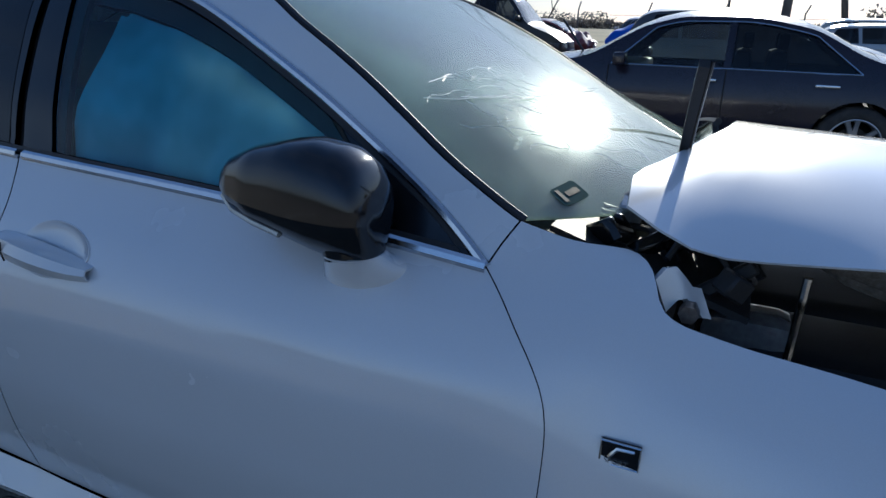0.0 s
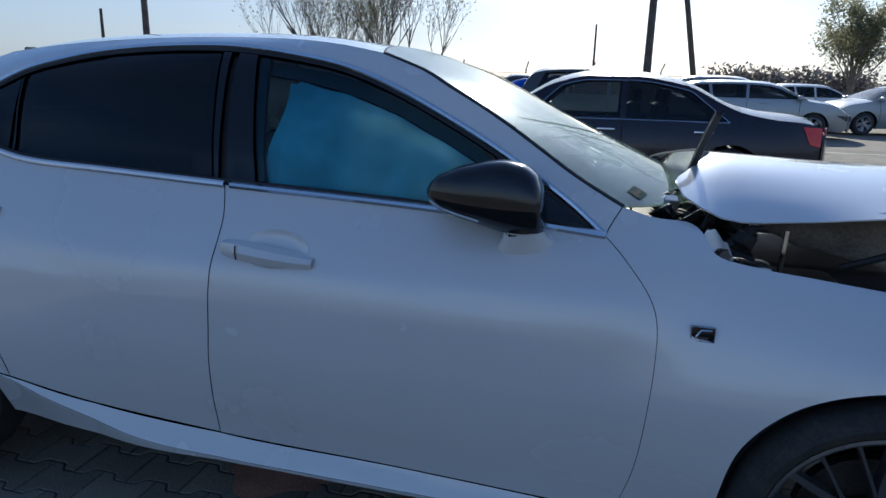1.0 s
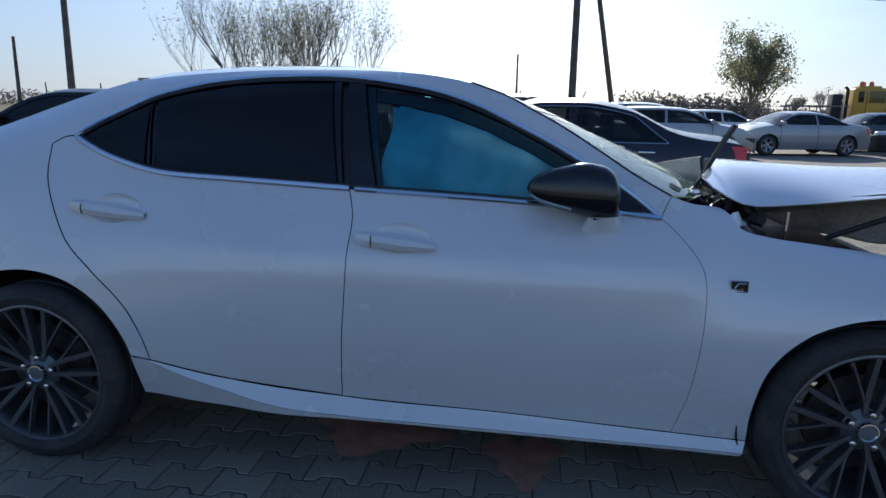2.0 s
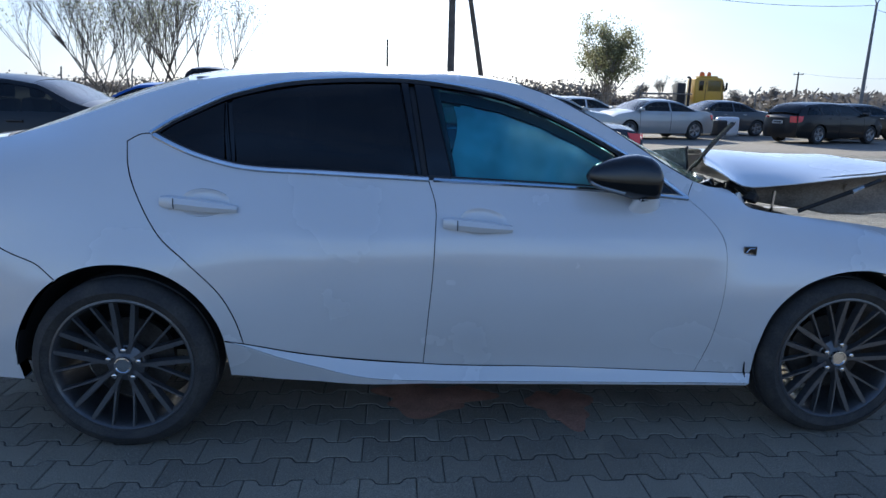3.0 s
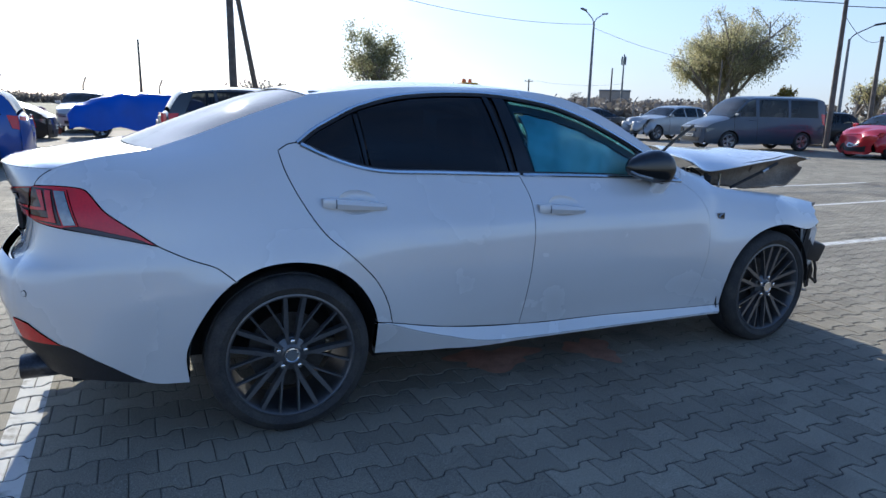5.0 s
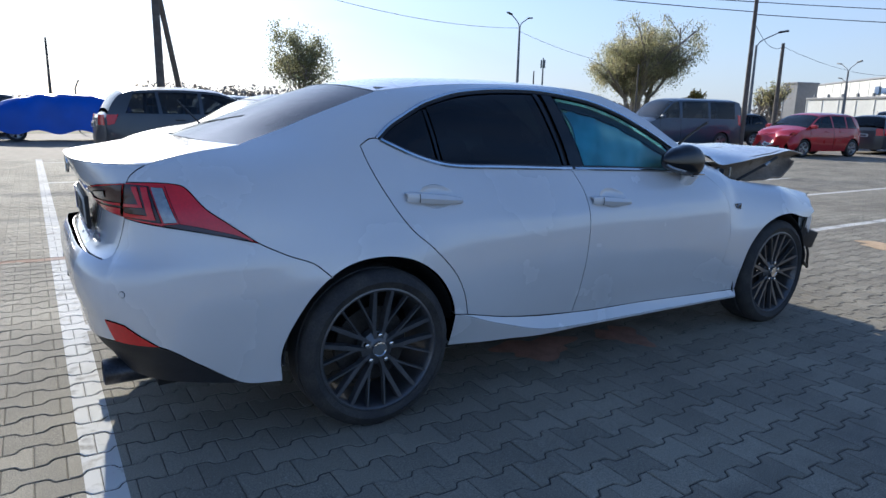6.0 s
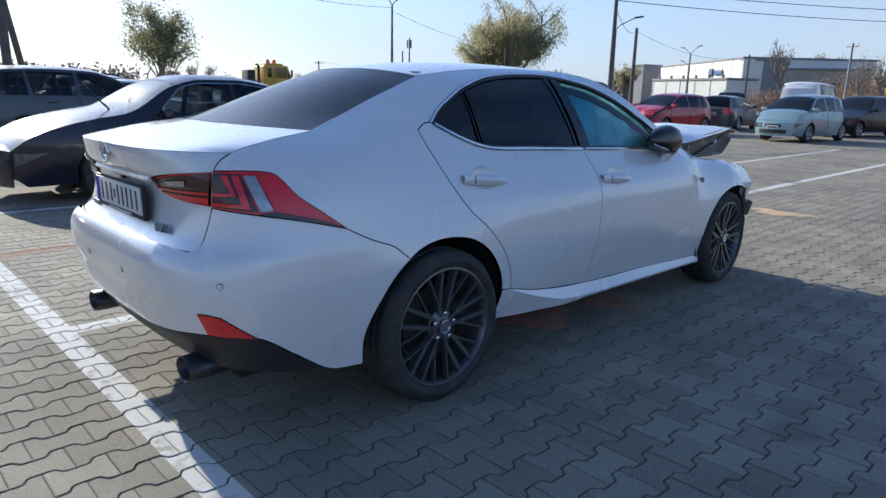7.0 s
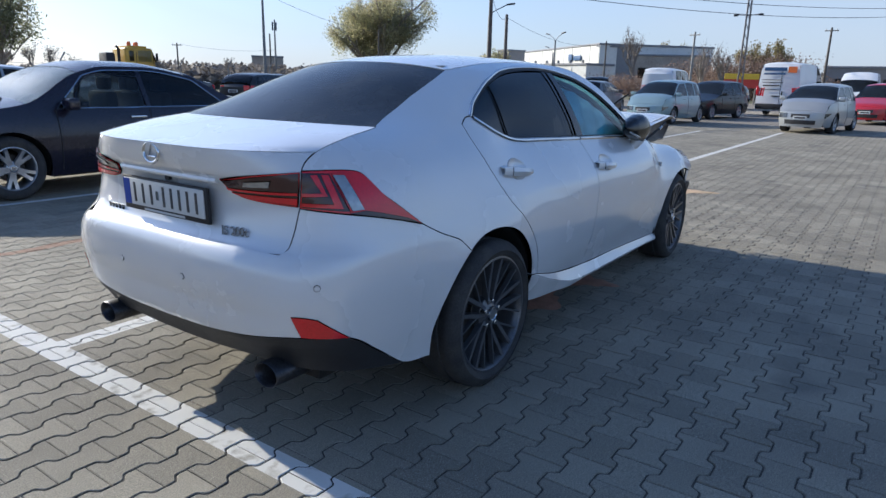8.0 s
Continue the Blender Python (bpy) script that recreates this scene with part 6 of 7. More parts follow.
def wagon_spec(length=4.75, width=1.80, height=1.48, belt=.98, **kw):
    n = length / 2
    k = height / 1.48
    base = dict(length=length, width=width, wheelbase=2.80, front=.85, belt=belt, wheel=.33,
                top=[(0, .95), (.04, 1.06), (.38, 1.38 * k), (.65, 1.44 * k), (1.6, 1.48 * k), (2.4, 1.455 * k), (2.8, 1.37 * k), (3.5, 1.03), (4.1, .93), (length - .13, .78), (length, .70)],
                posts=[(-n + .34, -n + .55, -n + 1.05, -n + .98), (-n + 1.12, -n + 1.06, -n + 1.95, -n + 1.95), (-n + 2.02, -n + 2.02, -n + 3.35, -n + 2.8)],
                spans=[("rear_screen", -n + .05, -n + .40, 1), ("roof", -n + .40, -n + 2.72, None), ("windscreen", -n + 2.72, -n + 3.46, 1), ("hood", -n + 3.46, n, None)],
                handles=(-n + 1.5, -n + 2.4), seams=(-n + 1.98, -n + 3.28), tail=(.74, .96))
    base.update(kw)
    return base


def suv_spec(length=4.35, width=1.80, height=1.65, belt=1.06, **kw):
    n = length / 2
    k = height / 1.65
    base = dict(length=length, width=width, wheelbase=2.66, front=.84, belt=belt, wheel=.35, sill=.28,
                top=[(0, 1.05), (.04, 1.16), (.30, 1.54 * k), (.55, 1.61 * k), (1.4, 1.65 * k), (2.1, 1.62 * k), (2.45, 1.52 * k), (3.1, 1.14), (3.75, 1.06), (length - .15, .92), (length, .82)],
                posts=[(-n + .34, -n + .52, -n + .95, -n + .92), (-n + 1.02, -n + .98, -n + 1.75, -n + 1.75), (-n + 1.82, -n + 1.82, -n + 2.98, -n + 2.5)],
                spans=[("rear_screen", -n + .05, -n + .34, 1), ("roof", -n + .34, -n + 2.38, None), ("windscreen", -n + 2.38, -n + 3.06, 1), ("hood", -n + 3.06, n, None)],
                handles=(-n + 1.35, -n + 2.15), seams=(-n + 1.78, -n + 2.9), tail=(.86, 1.06))
    base.update(kw)
    return base


def van_spec(length=4.9, width=1.90, height=1.96, belt=1.18, glazed=True, **kw):
    n = length / 2
    k = height / 1.96
    posts = [(-n + .35, -n + .38, -n + 1.55, -n + 1.55), (-n + 1.65, -n + 1.65, -n + 2.85, -n + 2.85)] if glazed else []
    base = dict(length=length, width=width, wheelbase=3.0, front=.90, belt=belt, wheel=.34, sill=.25, tumble=.16, taper=.16, drop=.07,
                top=[(0, 1.75 * k), (.06, 1.88 * k), (.4, 1.95 * k), (2.0, 1.96 * k), (3.0, 1.94 * k), (3.3, 1.86 * k), (length - .85, 1.20), (length - .25, 1.02), (length, .88)],
                posts=posts + [(-n + 2.98, -n + 2.98, n - 1.0, n - 1.62)],
                spans=[("roof", -n, n - 1.66, None), ("windscreen", n - 1.66, n - .88, 1), ("hood", n - .88, n, None)],
                handles=(n - 1.75,), seams=(-n + 2.92, n - 1.05), tail=(.95, 1.35), bulge=.10, nose_lean=.02)
    base.update(kw)
    return base


navy = parked_car("dark_sedan", "dark navy saloon with chrome window trim and alloy wheels", (1.95, 6.17), 181, PAINT_NAVY, sedan_spec(4.6, 1.86, 1.45, belt=.90, wheelbase=2.72, front=.95, clear_front=True, screen_mat=GLASS_SKY_SHEEN,
    top=[(0, .88), (.06, .97), (.55, 1.03), (.85, 1.09), (1.45, 1.36), (2.0, 1.44), (2.45, 1.435), (2.8, 1.36), (3.45, 1.03), (3.8, .97), (4.2, .87), (4.48, .74), (4.6, .64)],
    posts=[(-1.34, -.95, -.26, -.26), (-.20, -.20, .84, .46)],
    spans=[("boot_lid", -2.3, -1.45, None), ("rear_screen", -1.45, -.85, 1), ("roof", -.85, .50, None), ("windscreen", .50, 1.15, 1), ("hood", 1.15, 2.3, None)],
    handles=(-1.08, -.06), seams=(-.23, .86)), group="parked cars")
put("raised_wiper", tube("raised_wiper", [(1.17, .50, .97), (1.28, .44, 1.10), (1.48, .36, 1.33)], .012, 6), MATT_BLACK, navy, "black wiper standing off the windscreen")
parked_car("black_sedan", "black saloon parked nose away", (-4.75, 6.3), 180, PAINT_BLACK, sedan_spec(4.6, 1.80, 1.46,
    top=[(0, .97), (.06, 1.05), (.35, 1.10), (.60, 1.17), (1.15, 1.40), (1.75, 1.46), (2.4, 1.455), (2.8, 1.38), (3.5, 1.03), (4.1, .93), (4.5, .78), (4.6, .70)],
    posts=[(-1.70, -1.30, -.55, -.55), (-.49, -.49, 1.0, .5)],
    spans=[("boot_lid", -2.3, -1.77, None), ("rear_screen", -1.77, -1.15, 1), ("roof", -1.15, .43, None), ("windscreen", .43, 1.17, 1), ("hood", 1.17, 2.3, None)],
    handles=(-1.0, -.1), seams=(-.52, .9), bright=False), group="parked cars")
parked_car("blue_hatchback", "bright blue hatchback with a battered tail", (-4.4, 12.0), 180, PAINT_BLUE, hatch_spec(4.0), group="parked cars", crumple=(-1.75, .10, 2.0))
parked_car("maroon_wreck", "maroon saloon with a crushed front", (-4.95, 22.4), 0, PAINT_MAROON, sedan_spec(4.4, 1.75, 1.42, bright=False), group="parked cars", crumple=(1.2, .22, 1.0))
parked_car("silver_pickup", "silver pickup truck seen head on", (-2.25, 28.4), -93, PAINT_SILVER, suv_spec(4.9, 1.75, 1.64), category="pickup", group="parked cars")
parked_car("grey_crossover", "dark grey crossover with red tail lamps", (2.32, 12.06), 2, PAINT_GREY, suv_spec(4.4, 1.78, 1.62), group="parked cars")
parked_car("silver_crossover", "silver crossover behind other cars", (6.0, 22.0), -4, PAINT_SILVER, suv_spec(4.4), group="parked cars")
parked_car("silver_estate", "silver estate car behind other cars", (5.8, 18.2), -3, PAINT_SILVER, wagon_spec(4.5), group="parked cars")
parked_car("silver_coupe_saloon", "silver four-door coupe with a damaged headlamp", (10.4, 21.2), 196, PAINT_SILVER, sedan_spec(4.63, 1.78, 1.43, bright=False), group="parked cars")
parked_car("white_hatchback", "white hatchback behind a silver coupe", (9.8, 27.0), 10, PAINT_VANWHITE, hatch_spec(4.3), group="parked cars")
parked_car("black_estate", "black estate car with bright alloy wheels", (17.0, 20.9), 20, PAINT_BLACK, wagon_spec(4.6, 1.80, 1.46), group="parked cars")
parked_car("dark_saloon", "dark saloon behind the estate car", (14.8, 25.0), 188, PAINT_GREY, sedan_spec(4.6), group="parked cars")
parked_car("dark_coupe", "dark car between two wrecks", (20.3, 24.2), 190, PAINT_BLACK, sedan_spec(4.6), group="parked cars")
parked_car("silver_wreck", "silver crossover with a torn-open front", (22.9, 21.4), 184, PAINT_SILVER, suv_spec(4.5, 1.82, 1.62), group="parked cars", crumple=(1.45, .20, 3.0))
parked_car("grey_van", "blue-grey passenger van with dark windows", (20.7, 14.5), 166, PAINT_VAN, van_spec(4.9), category="van", group="parked cars")
parked_car("red_hatchback", "red hatchback with a smashed bonnet", (22.4, 10.2), 172, PAINT_RED, hatch_spec(3.8, 1.70, 1.50), group="parked cars", crumple=(1.3, .20, 5.0))
parked_car("black_wreck", "black crushed car behind the van", (27.0, 17.0), 150, PAINT_BLACK, hatch_spec(4.0), group="parked cars", crumple=(.6, .3, 7.0))
parked_car("grey_hatchback", "dark grey hatchback seen from behind", (28.4, 10.4), 6, PAINT_GREY, hatch_spec(4.2, 1.78, 1.48), group="parked cars")
parked_car("pale_minicar", "pale blue-silver small car with a black grille", (22.7, 5.4), 174, PAINT_PALE, hatch_spec(3.55, 1.58, 1.53), group="parked cars")
parked_car("black_people_carrier", "black compact people carrier", (28.6, 5.3), 167, PAINT_BLACK, hatch_spec(4.3, 1.80, 1.58), group="parked cars")
parked_car("silver_minicar", "small rounded silver hatchback", (22.3, .35), 172, PAINT_SILVER, hatch_spec(3.55, 1.56, 1.50), group="parked cars")
parked_car("red_minivan", "small red van behind the silver hatchback", (30.8, -1.0), 168, PAINT_RED, hatch_spec(3.9, 1.66, 1.62), group="parked cars")
letter_van = parked_car("white_panel_van", "white panel van with printed rear doors", (36.4, 3.1), -6, PAINT_VANWHITE, van_spec(5.6, 2.05, 2.55, 1.35, glazed=False, taper=.05, tumble=.10, bulge=.05), category="van", group="parked cars", seats=False)
parked_car("white_minibus", "white van with orange stripes", (34.2, 8.9), 6, PAINT_VANWHITE, van_spec(5.2, 1.98, 2.2, 1.3), category="van", group="parked cars")
parked_car("black_offroader", "black off-road car behind a white minibus", (37.5, 14.3), 200, PAINT_BLACK, suv_spec(4.6, 1.9, 1.8), group="parked cars")
parked_car("blue_saloon", "dark blue car beside the white van", (43.0, 7.6), 178, PAINT_DKBLUE, hatch_spec(4.2), group="parked cars")
parked_car("white_lorry_van", "white box van far down the lot", (42.0, .6), 180, PAINT_VANWHITE, van_spec(5.4, 2.0, 2.3, 1.3, glazed=False), category="van", group="parked cars", seats=False)
parked_car("grey_side_van", "pale van at the end of the row", (33.5, -2.9), 178, PAINT_PALE, van_spec(5.2, 2.0, 2.3, 1.3, glazed=False), category="van", group="parked cars", seats=False)
parked_car("dark_blue_estate", "dark blue car behind the red hatchback", (30.5, 14.2), 175, PAINT_DKBLUE, hatch_spec(4.2), group="parked cars")
parked_car("dark_pickup", "dark single-cab pickup behind the blue hatchback", (-5.0, 17.6), 0, PAINT_BLACK, suv_spec(4.9, 1.8, 2.08, 1.3,
    top=[(0, .98), (1.0, 1.02), (2.15, 1.04), (2.3, 1.84), (2.5, 1.97), (2.9, 2.0), (3.3, 1.97), (4.0, 1.28), (4.7, 1.0), (4.9, .85)],
    posts=[(.0, .0, 1.35, .85)],
    spans=[("loading_bed", -2.45, -.30, None), ("rear_screen", -.30, -.12, 1), ("roof", -.12, .85, None), ("windscreen", .85, 1.52, 1), ("hood", 1.52, 2.45, None)],
    handles=(.15,), seams=(-.05, 1.4)), category="pickup", group="parked cars", seats=False)
# plain shapes for the van's printing
for k, (y0, y1, z, h, mt) in enumerate(((-.70, .30, 2.22, .16, SIGN_BLUE), (.36, .74, 2.20, .28, SIGN_ORANGE), (-.70, .25, 2.0, .08, SIGN_BLUE), (-.75, .10, 1.72, .03, MATT_BLACK), (-.75, .20, 1.60, .03, MATT_BLACK), (-.70, .05, 1.45, .05, MATT_BLACK), (-.75, .15, 1.25, .03, MATT_BLACK))):
    part("door_print", rbox(.01, abs(y1 - y0), h, 0, 1, (-2.905, -(y0 + y1) / 2, z)), mt, letter_van)

part("rear_step", rbox(.22, 1.86, .26, .05, 2, (-2.86, 0, .46)), MATT_BLACK, letter_van, "black rear step bumper")
part("door_split", rbox(.012, .02, 1.7, 0, 1, (-2.868, -.1, 1.45)), UNDER, letter_van)
part("door_latch", rbox(.03, .06, .2, .01, 1, (-2.88, -.2, 1.1)), MATT_BLACK, letter_van)
for y in (-.93, .93):
    part("tall_tail_lamp", rbox(.05, .12, .42, .02, 1, (-2.83, y, 1.2)), LAMP_RED, letter_van, "tall red tail lamp")

# a car under a blue tarpaulin
tarp_car = thing("covered_car", (-.2, 23.2, 0), "car wrapped in a bright blue tarpaulin", "car")
tg = []
for t in np.linspace(0, 1, 44):
    x = -2.1 + 4.2 * t
    lx = x * 1.08
    hgt = np.interp(x, [-2.1, -1.9, -1.1, -.5, .4, 1.1, 1.9, 2.1], [.85, 1.10, 1.36, 1.53, 1.55, 1.50, 1.32, .9]) + .025 * abs(math.sin(31 * t)) * math.sin(7 * t)
    row = []
    for w in np.linspace(-1, 1, 31):
        y = .88 * math.copysign(abs(w) ** .55, w) if abs(w) < 1 else .92 * w
        z = .32 + (hgt - .32) * (1 - abs(w) ** 4) + .02 * math.sin(17 * t + 9 * w) + .018 * math.sin(41 * t * (1 + .2 * w))
        if abs(w) > .95:
            z = .30 + .07 * math.sin(23 * t)
        row.append((lx + .02 * math.sin(12 * w), y + .03 * math.sin(29 * t + 3 * w), z))
    tg.append(row)
put("tarpaulin", slab("tarpaulin", np.array(tg), .006), TARP, tarp_car)
for x in (-1.3, 1.3):
    for y in (-.72, .72):
        wheel_thing(tarp_car, (x, y, .30), radius=.30, rim=.2, style="twin", mat=RIM_SILVER, outer=int(math.copysign(1, y)))

# yellow recovery truck
truck = thing("recovery_truck", (15.7, 30.4, 0), "yellow recovery truck with amber roof beacons", "truck", turn=-12)
cab = rbox(1.5, 1.9, 1.55, .10, 3, (.95, 0, 1.78))
for v in cab.verts:
    if v.co.x > 1.4 and v.co.z > 1.9:
        v.co.x -= .22 * (v.co.z - 1.9) / .65
part("cab", cab, PAINT_YELLOW, truck)
for y in (-.955, .955):
    part("door_window", rbox(.62, .03, .52, .04, 2, (1.12, y, 2.17)), GLASS_CLEAR, truck)
    part("rear_cab_window", rbox(.22, .03, .48, .04, 2, (.50, y, 2.17)), GLASS_FAR, truck)
    part("door_seam", rbox(.02, .02, 1.2, 0, 1, (.72, y, 1.75)), UNDER, truck)
    part("door_seam", rbox(.02, .02, 1.2, 0, 1, (1.52, y, 1.75)), UNDER, truck)
    part("mirror", rbox(.08, .16, .36, .03, 2, (1.66, y * 1.12, 2.15)), MATT_BLACK, truck)
    part("bed_rail", rbox(2.6, .05, .06, .01, 1, (-1.2, y, 1.75)), STEEL, truck)
    for x in (-2.3, -1.2, -.2):
        part("rail_post", rbox(.05, .05, .75, .01, 1, (x, y, 1.4)), STEEL, truck)
part("cab_screen", rbox(.03, 1.6, .60, .05, 2), GLASS_FAR, truck, "", Matrix.Translation((1.62, 0, 2.2)) @ pose(0, 0, 0, 0, -19, 0))
part("roof_board", rbox(.9, 1.5, .10, .03, 2, (.85, 0, 2.60)), PAINT_YELLOW, truck)
for x, y in ((.55, -.5), (.75, .1), (.95, -.35), (1.15, .45)):
    beacon = lathe("beacon", [(0, .22), (.06, .21), (.09, .15), (.10, 0), (0, 0)], 16)
    put("beacon", beacon, SIGN_ORANGE, truck, "amber beacon", Matrix.Translation((x, y, 2.64)) @ pose(0, 0, 0, -90, 0, 0))
part("chassis", rbox(5.4, .8, .25, .05, 2, (-.9, 0, .70)), UNDER, truck)
part("loading_bed", rbox(3.6, 1.9, .16, .04, 2, (-1.7, 0, 1.0)), STEEL, truck)
part("winch_box", rbox(.42, 1.2, 1.1, .08, 2, (-.35, 0, 1.75)), MATT_BLACK, truck)
put("exhaust_stack", tube("exhaust_stack", [(.02, -.6, 1.0), (.02, -.6, 2.5), (-.12, -.6, 2.62)], .07, 10), MATT_BLACK, truck)
for x in (1.0, -1.7, -2.5):
    for y in (-.82, .82):
        wheel_thing(truck, (x, y, .42), radius=.42, width=.25, rim=.26, style="twin", mat=STEEL, outer=1 if y > 0 else -1)
# broken white bumper lying beside the silver coupe
shard = thing("bumper_wreckage", (14.0, 22.4, 0), "white broken bumper propped on the ground", "car part", turn=20)
part("bumper_skin", rbox(1.1, .35, .75, .16, 3, (0, 0, .45)), PAINT_VANWHITE, shard)
part("bumper_inner", rbox(.5, .4, .6, .08, 3, (-.45, -.05, .4)), MATT_BLACK, shard)

# ---- ground, poles, trees, buildings ----
def ground_material():
    m = material("asphalt_and_dirt", (0.20, 0.175, 0.14), .9, vary=.2, scale=.25, fine=6, bump=.5, bump_scale=30, second=(0.27, 0.235, 0.185))
    return m


field = material("dry_grass_field", (0.16, 0.14, 0.07), .95, vary=.3, scale=.05, fine=1.2, bump=.8, bump_scale=3, second=(0.11, 0.11, 0.045))
gm = bpy.data.meshes.new("ground")
n = 41
gx = np.sign(np.linspace(-1, 1, n)) * np.abs(np.linspace(-1, 1, n)) ** 3 * 1500
gv = [(x + 10, y + 10, -.012) for y in gx for x in gx]
gf = [(i * n + j, i * n + j + 1, (i + 1) * n + j + 1, (i + 1) * n + j) for i in range(n - 1) for j in range(n - 1)]
gm.from_pydata(gv, [], gf)
tagged(put("ground", gm, field), "dry grass and earth around the parking lot", kind="structure")
lot = bpy.data.meshes.new("lot_surface")
lx, ly = np.meshgrid(np.linspace(-22, 60, 42), np.linspace(-12, 29, 22))
lot.from_pydata([(x, y, -.008) for x, y in zip(lx.ravel(), ly.ravel())], [], [(i * 42 + j, i * 42 + j + 1, (i + 1) * 42 + j + 1, (i + 1) * 42 + j) for i in range(21) for j in range(41)])
tagged(put("parking_lot", lot, ground_material()), "grey dusty parking lot surface", kind="structure")


def lamp_post(at, height, arms=2, group="lamp posts", turn=0.0):
    p = thing("street_lamp", (*at, 0), "grey street lamp with two arms", "street lamp", group, turn)
    put("post", tube("post", [(0, 0, 0), (0, 0, height * .5), (0, 0, height - .6)], [.11, .085, .06], 10), POLE_GREY, p)
    for k in range(arms):
        s = 1 if k == 0 else -1
        put("arm", tube("arm", curve([(0, 0, height - .7), (.15 * s, 0, height - .45), (.8 * s, 0, height - .1), (1.0 * s, 0, height)], .1), .03, 6), POLE_GREY, p)
        part("lamp_head", rbox(.5, .16, .09, .03, 2), MATT_BLACK, p, "", Matrix.Translation((1.2 * s, 0, height + .03)) @ pose(0, 0, 0, 0, -8 * s, 0))
    return p


def utility_pole(at, height, mat, label, r=.13, cross=True, turn=0.0, lattice=False):
    p = thing("utility_pole", (*at, 0), label, "utility pole", "utility poles", turn)
    put("post", tube("post", [(0, 0, 0), (0, 0, height)], [r, r * .65], 10), mat, p)
    if cross:
        part("cross_arm", rbox(1.2, .09, .09, .01, 1, (0, 0, height - .3)), mat, p)
        for x in (-.5, 0, .5):
            put("insulator", tube("insulator", [(x, 0, height - .25), (x, 0, height - .1)], .04, 8), PLATE_WHITE, p)
    return p


lamp_post((25.7, 31.2), 7.2, 2, turn=20)
lamp_post((52.0, 24.4), 5.5, 2, turn=60)
lamp_post((31.5, 18.6), 5.6, 1, turn=-60)
lamp_post((62.0, 29.5), 5.0, 1, turn=60)
utility_pole((25.6, 14.9), 6.3, POLE_WOOD, "tall dark wooden pole with cables", .12, False)
utility_pole((39.5, 22.1), 5.9, POLE_WOOD, "dark wooden pole carrying black cables", .15, False)
utility_pole((-16.5, 21.5), 6.5, POLE_WOOD, "dark wooden pole beyond the bare trees", .16, False)
utility_pole((-26.0, 30.0), 4.6, POLE_WOOD, "short dark wooden pole in the field", .12, False)
utility_pole((0.2, 46.0), 5.2, POLE_WOOD, "thin dark pole far off in the field", .10, False)
utility_pole((51.8, 79.9), 5.5, POLE_WOOD, "far wooden pole with a cross arm", .14, True, -30)
utility_pole((49.0, 58.0), 6.0, POLE_WOOD, "dark wooden pole far off in the field", .12, False)
utility_pole((42.0, 36.0), 5.4, POLE_WOOD, "thin dark pole beside the willow tree", .09, False)
lattice = thing("lattice_pole", (48.3, 8.2, 0), "tall steel lattice pole with lamps", "utility pole", "utility poles")
for y in (-.28, .28):
    put("leg", tube("leg", [(0, y * .62, 0), (0, y * .30, 8.6)], .06, 6), STEEL, lattice)
for k in range(12):
    z = .5 + .66 * k
    w = .28 * (.62 - .32 * z / 8.6)
    put("lattice_bar", tube("lattice_bar", [(0, -w, z), (0, w * .95, z + .55)], .03, 5), STEEL, lattice)
for y in (-.8, .8):
    put("lamp_arm", tube("lamp_arm", [(0, 0, 6.1), (0, y, 6.2)], .03, 5), STEEL, lattice)
    part("lamp_head", rbox(.2, .3, .14, .03, 1, (0, y, 6.15)), MATT_BLACK, lattice)
utility_pole((74.3, 5.8), 7.2, POLE_WOOD, "far wooden pole with a cross arm", .14, True, 80)
utility_pole((70.0, 27.0), 6.0, POLE_WOOD, "dark pole before the warehouse", .12, False)
utility_pole((68.0, 17.0), 6.6, CONCRETE, "concrete pole with a cross arm", .14, True, 70)
for base, tip, label in (((3.0, 22.65), (-.02, .1, 9.0), "tall upright wooden pole beside a leaning one"), ((5.95, 33.6), (-2.05, -3.3, 9.0), "leaning wooden pole beside an upright one")):
    leg = thing("wooden_pole", (*base, 0), label, "utility pole", "utility poles")
    put("post", tube("post", [(0, 0, 0), tip], [.15, .11], 10), POLE_WOOD, leg)
mast = thing("radio_mast", (71.7, 83.4, 0), "thin radio mast with aerials", "mast")
put("mast_tube", tube("mast_tube", [(0, 0, 0), (0, 0, 10.2)], [.20, .10], 8), POLE_GREY, mast)
for k in range(3):
    part("aerial", rbox(.22, .22, 1.3, .05, 1, (.32 * math.cos(k * 2.1), .32 * math.sin(k * 2.1), 9.2)), POLE_GREY, mast)


def cable(a, b, sag, r=.012):
    a, b = np.array(a), np.array(b)
    pts = [a + (b - a) * t - np.array((0, 0, 4 * sag * t * (1 - t))) for t in np.linspace(0, 1, 24)]
    ob = put("overhead_cable", tube("overhead_cable", pts, r, 5), WIRE)
    return tagged(ob, "black overhead cable between poles", "cable", "overhead cables")


cable((-40, 26, 9.5), (25.6, 14.9, 5.7), 1.3, .018)
cable((-38, 34, 9.2), (25.6, 14.9, 6.1), 1.0, .018)
cable((25.6, 14.9, 6.1), (80, -6, 9.5), .9, .018)
cable((25.6, 14.9, 5.6), (80, -4, 8.8), .9, .018)
cable((25.6, 14.9, 5.3), (39.5, 22.1, 5.7), .5)
cable((2.8, 24, 7.2), (25.7, 31.2, 6.5), .8)
cable((25.7, 31.2, 6.3), (42, 36, 5.2), .4)
cable((39.5, 22.1, 5.7), (70, 27, 5.8), .9)
cable((-16.5, 21.5, 6.3), (2.8, 24.0, 7.3), .5)
cable((51.8, 79.9, 5.4), (71.7, 83.4, 5.6), .5)


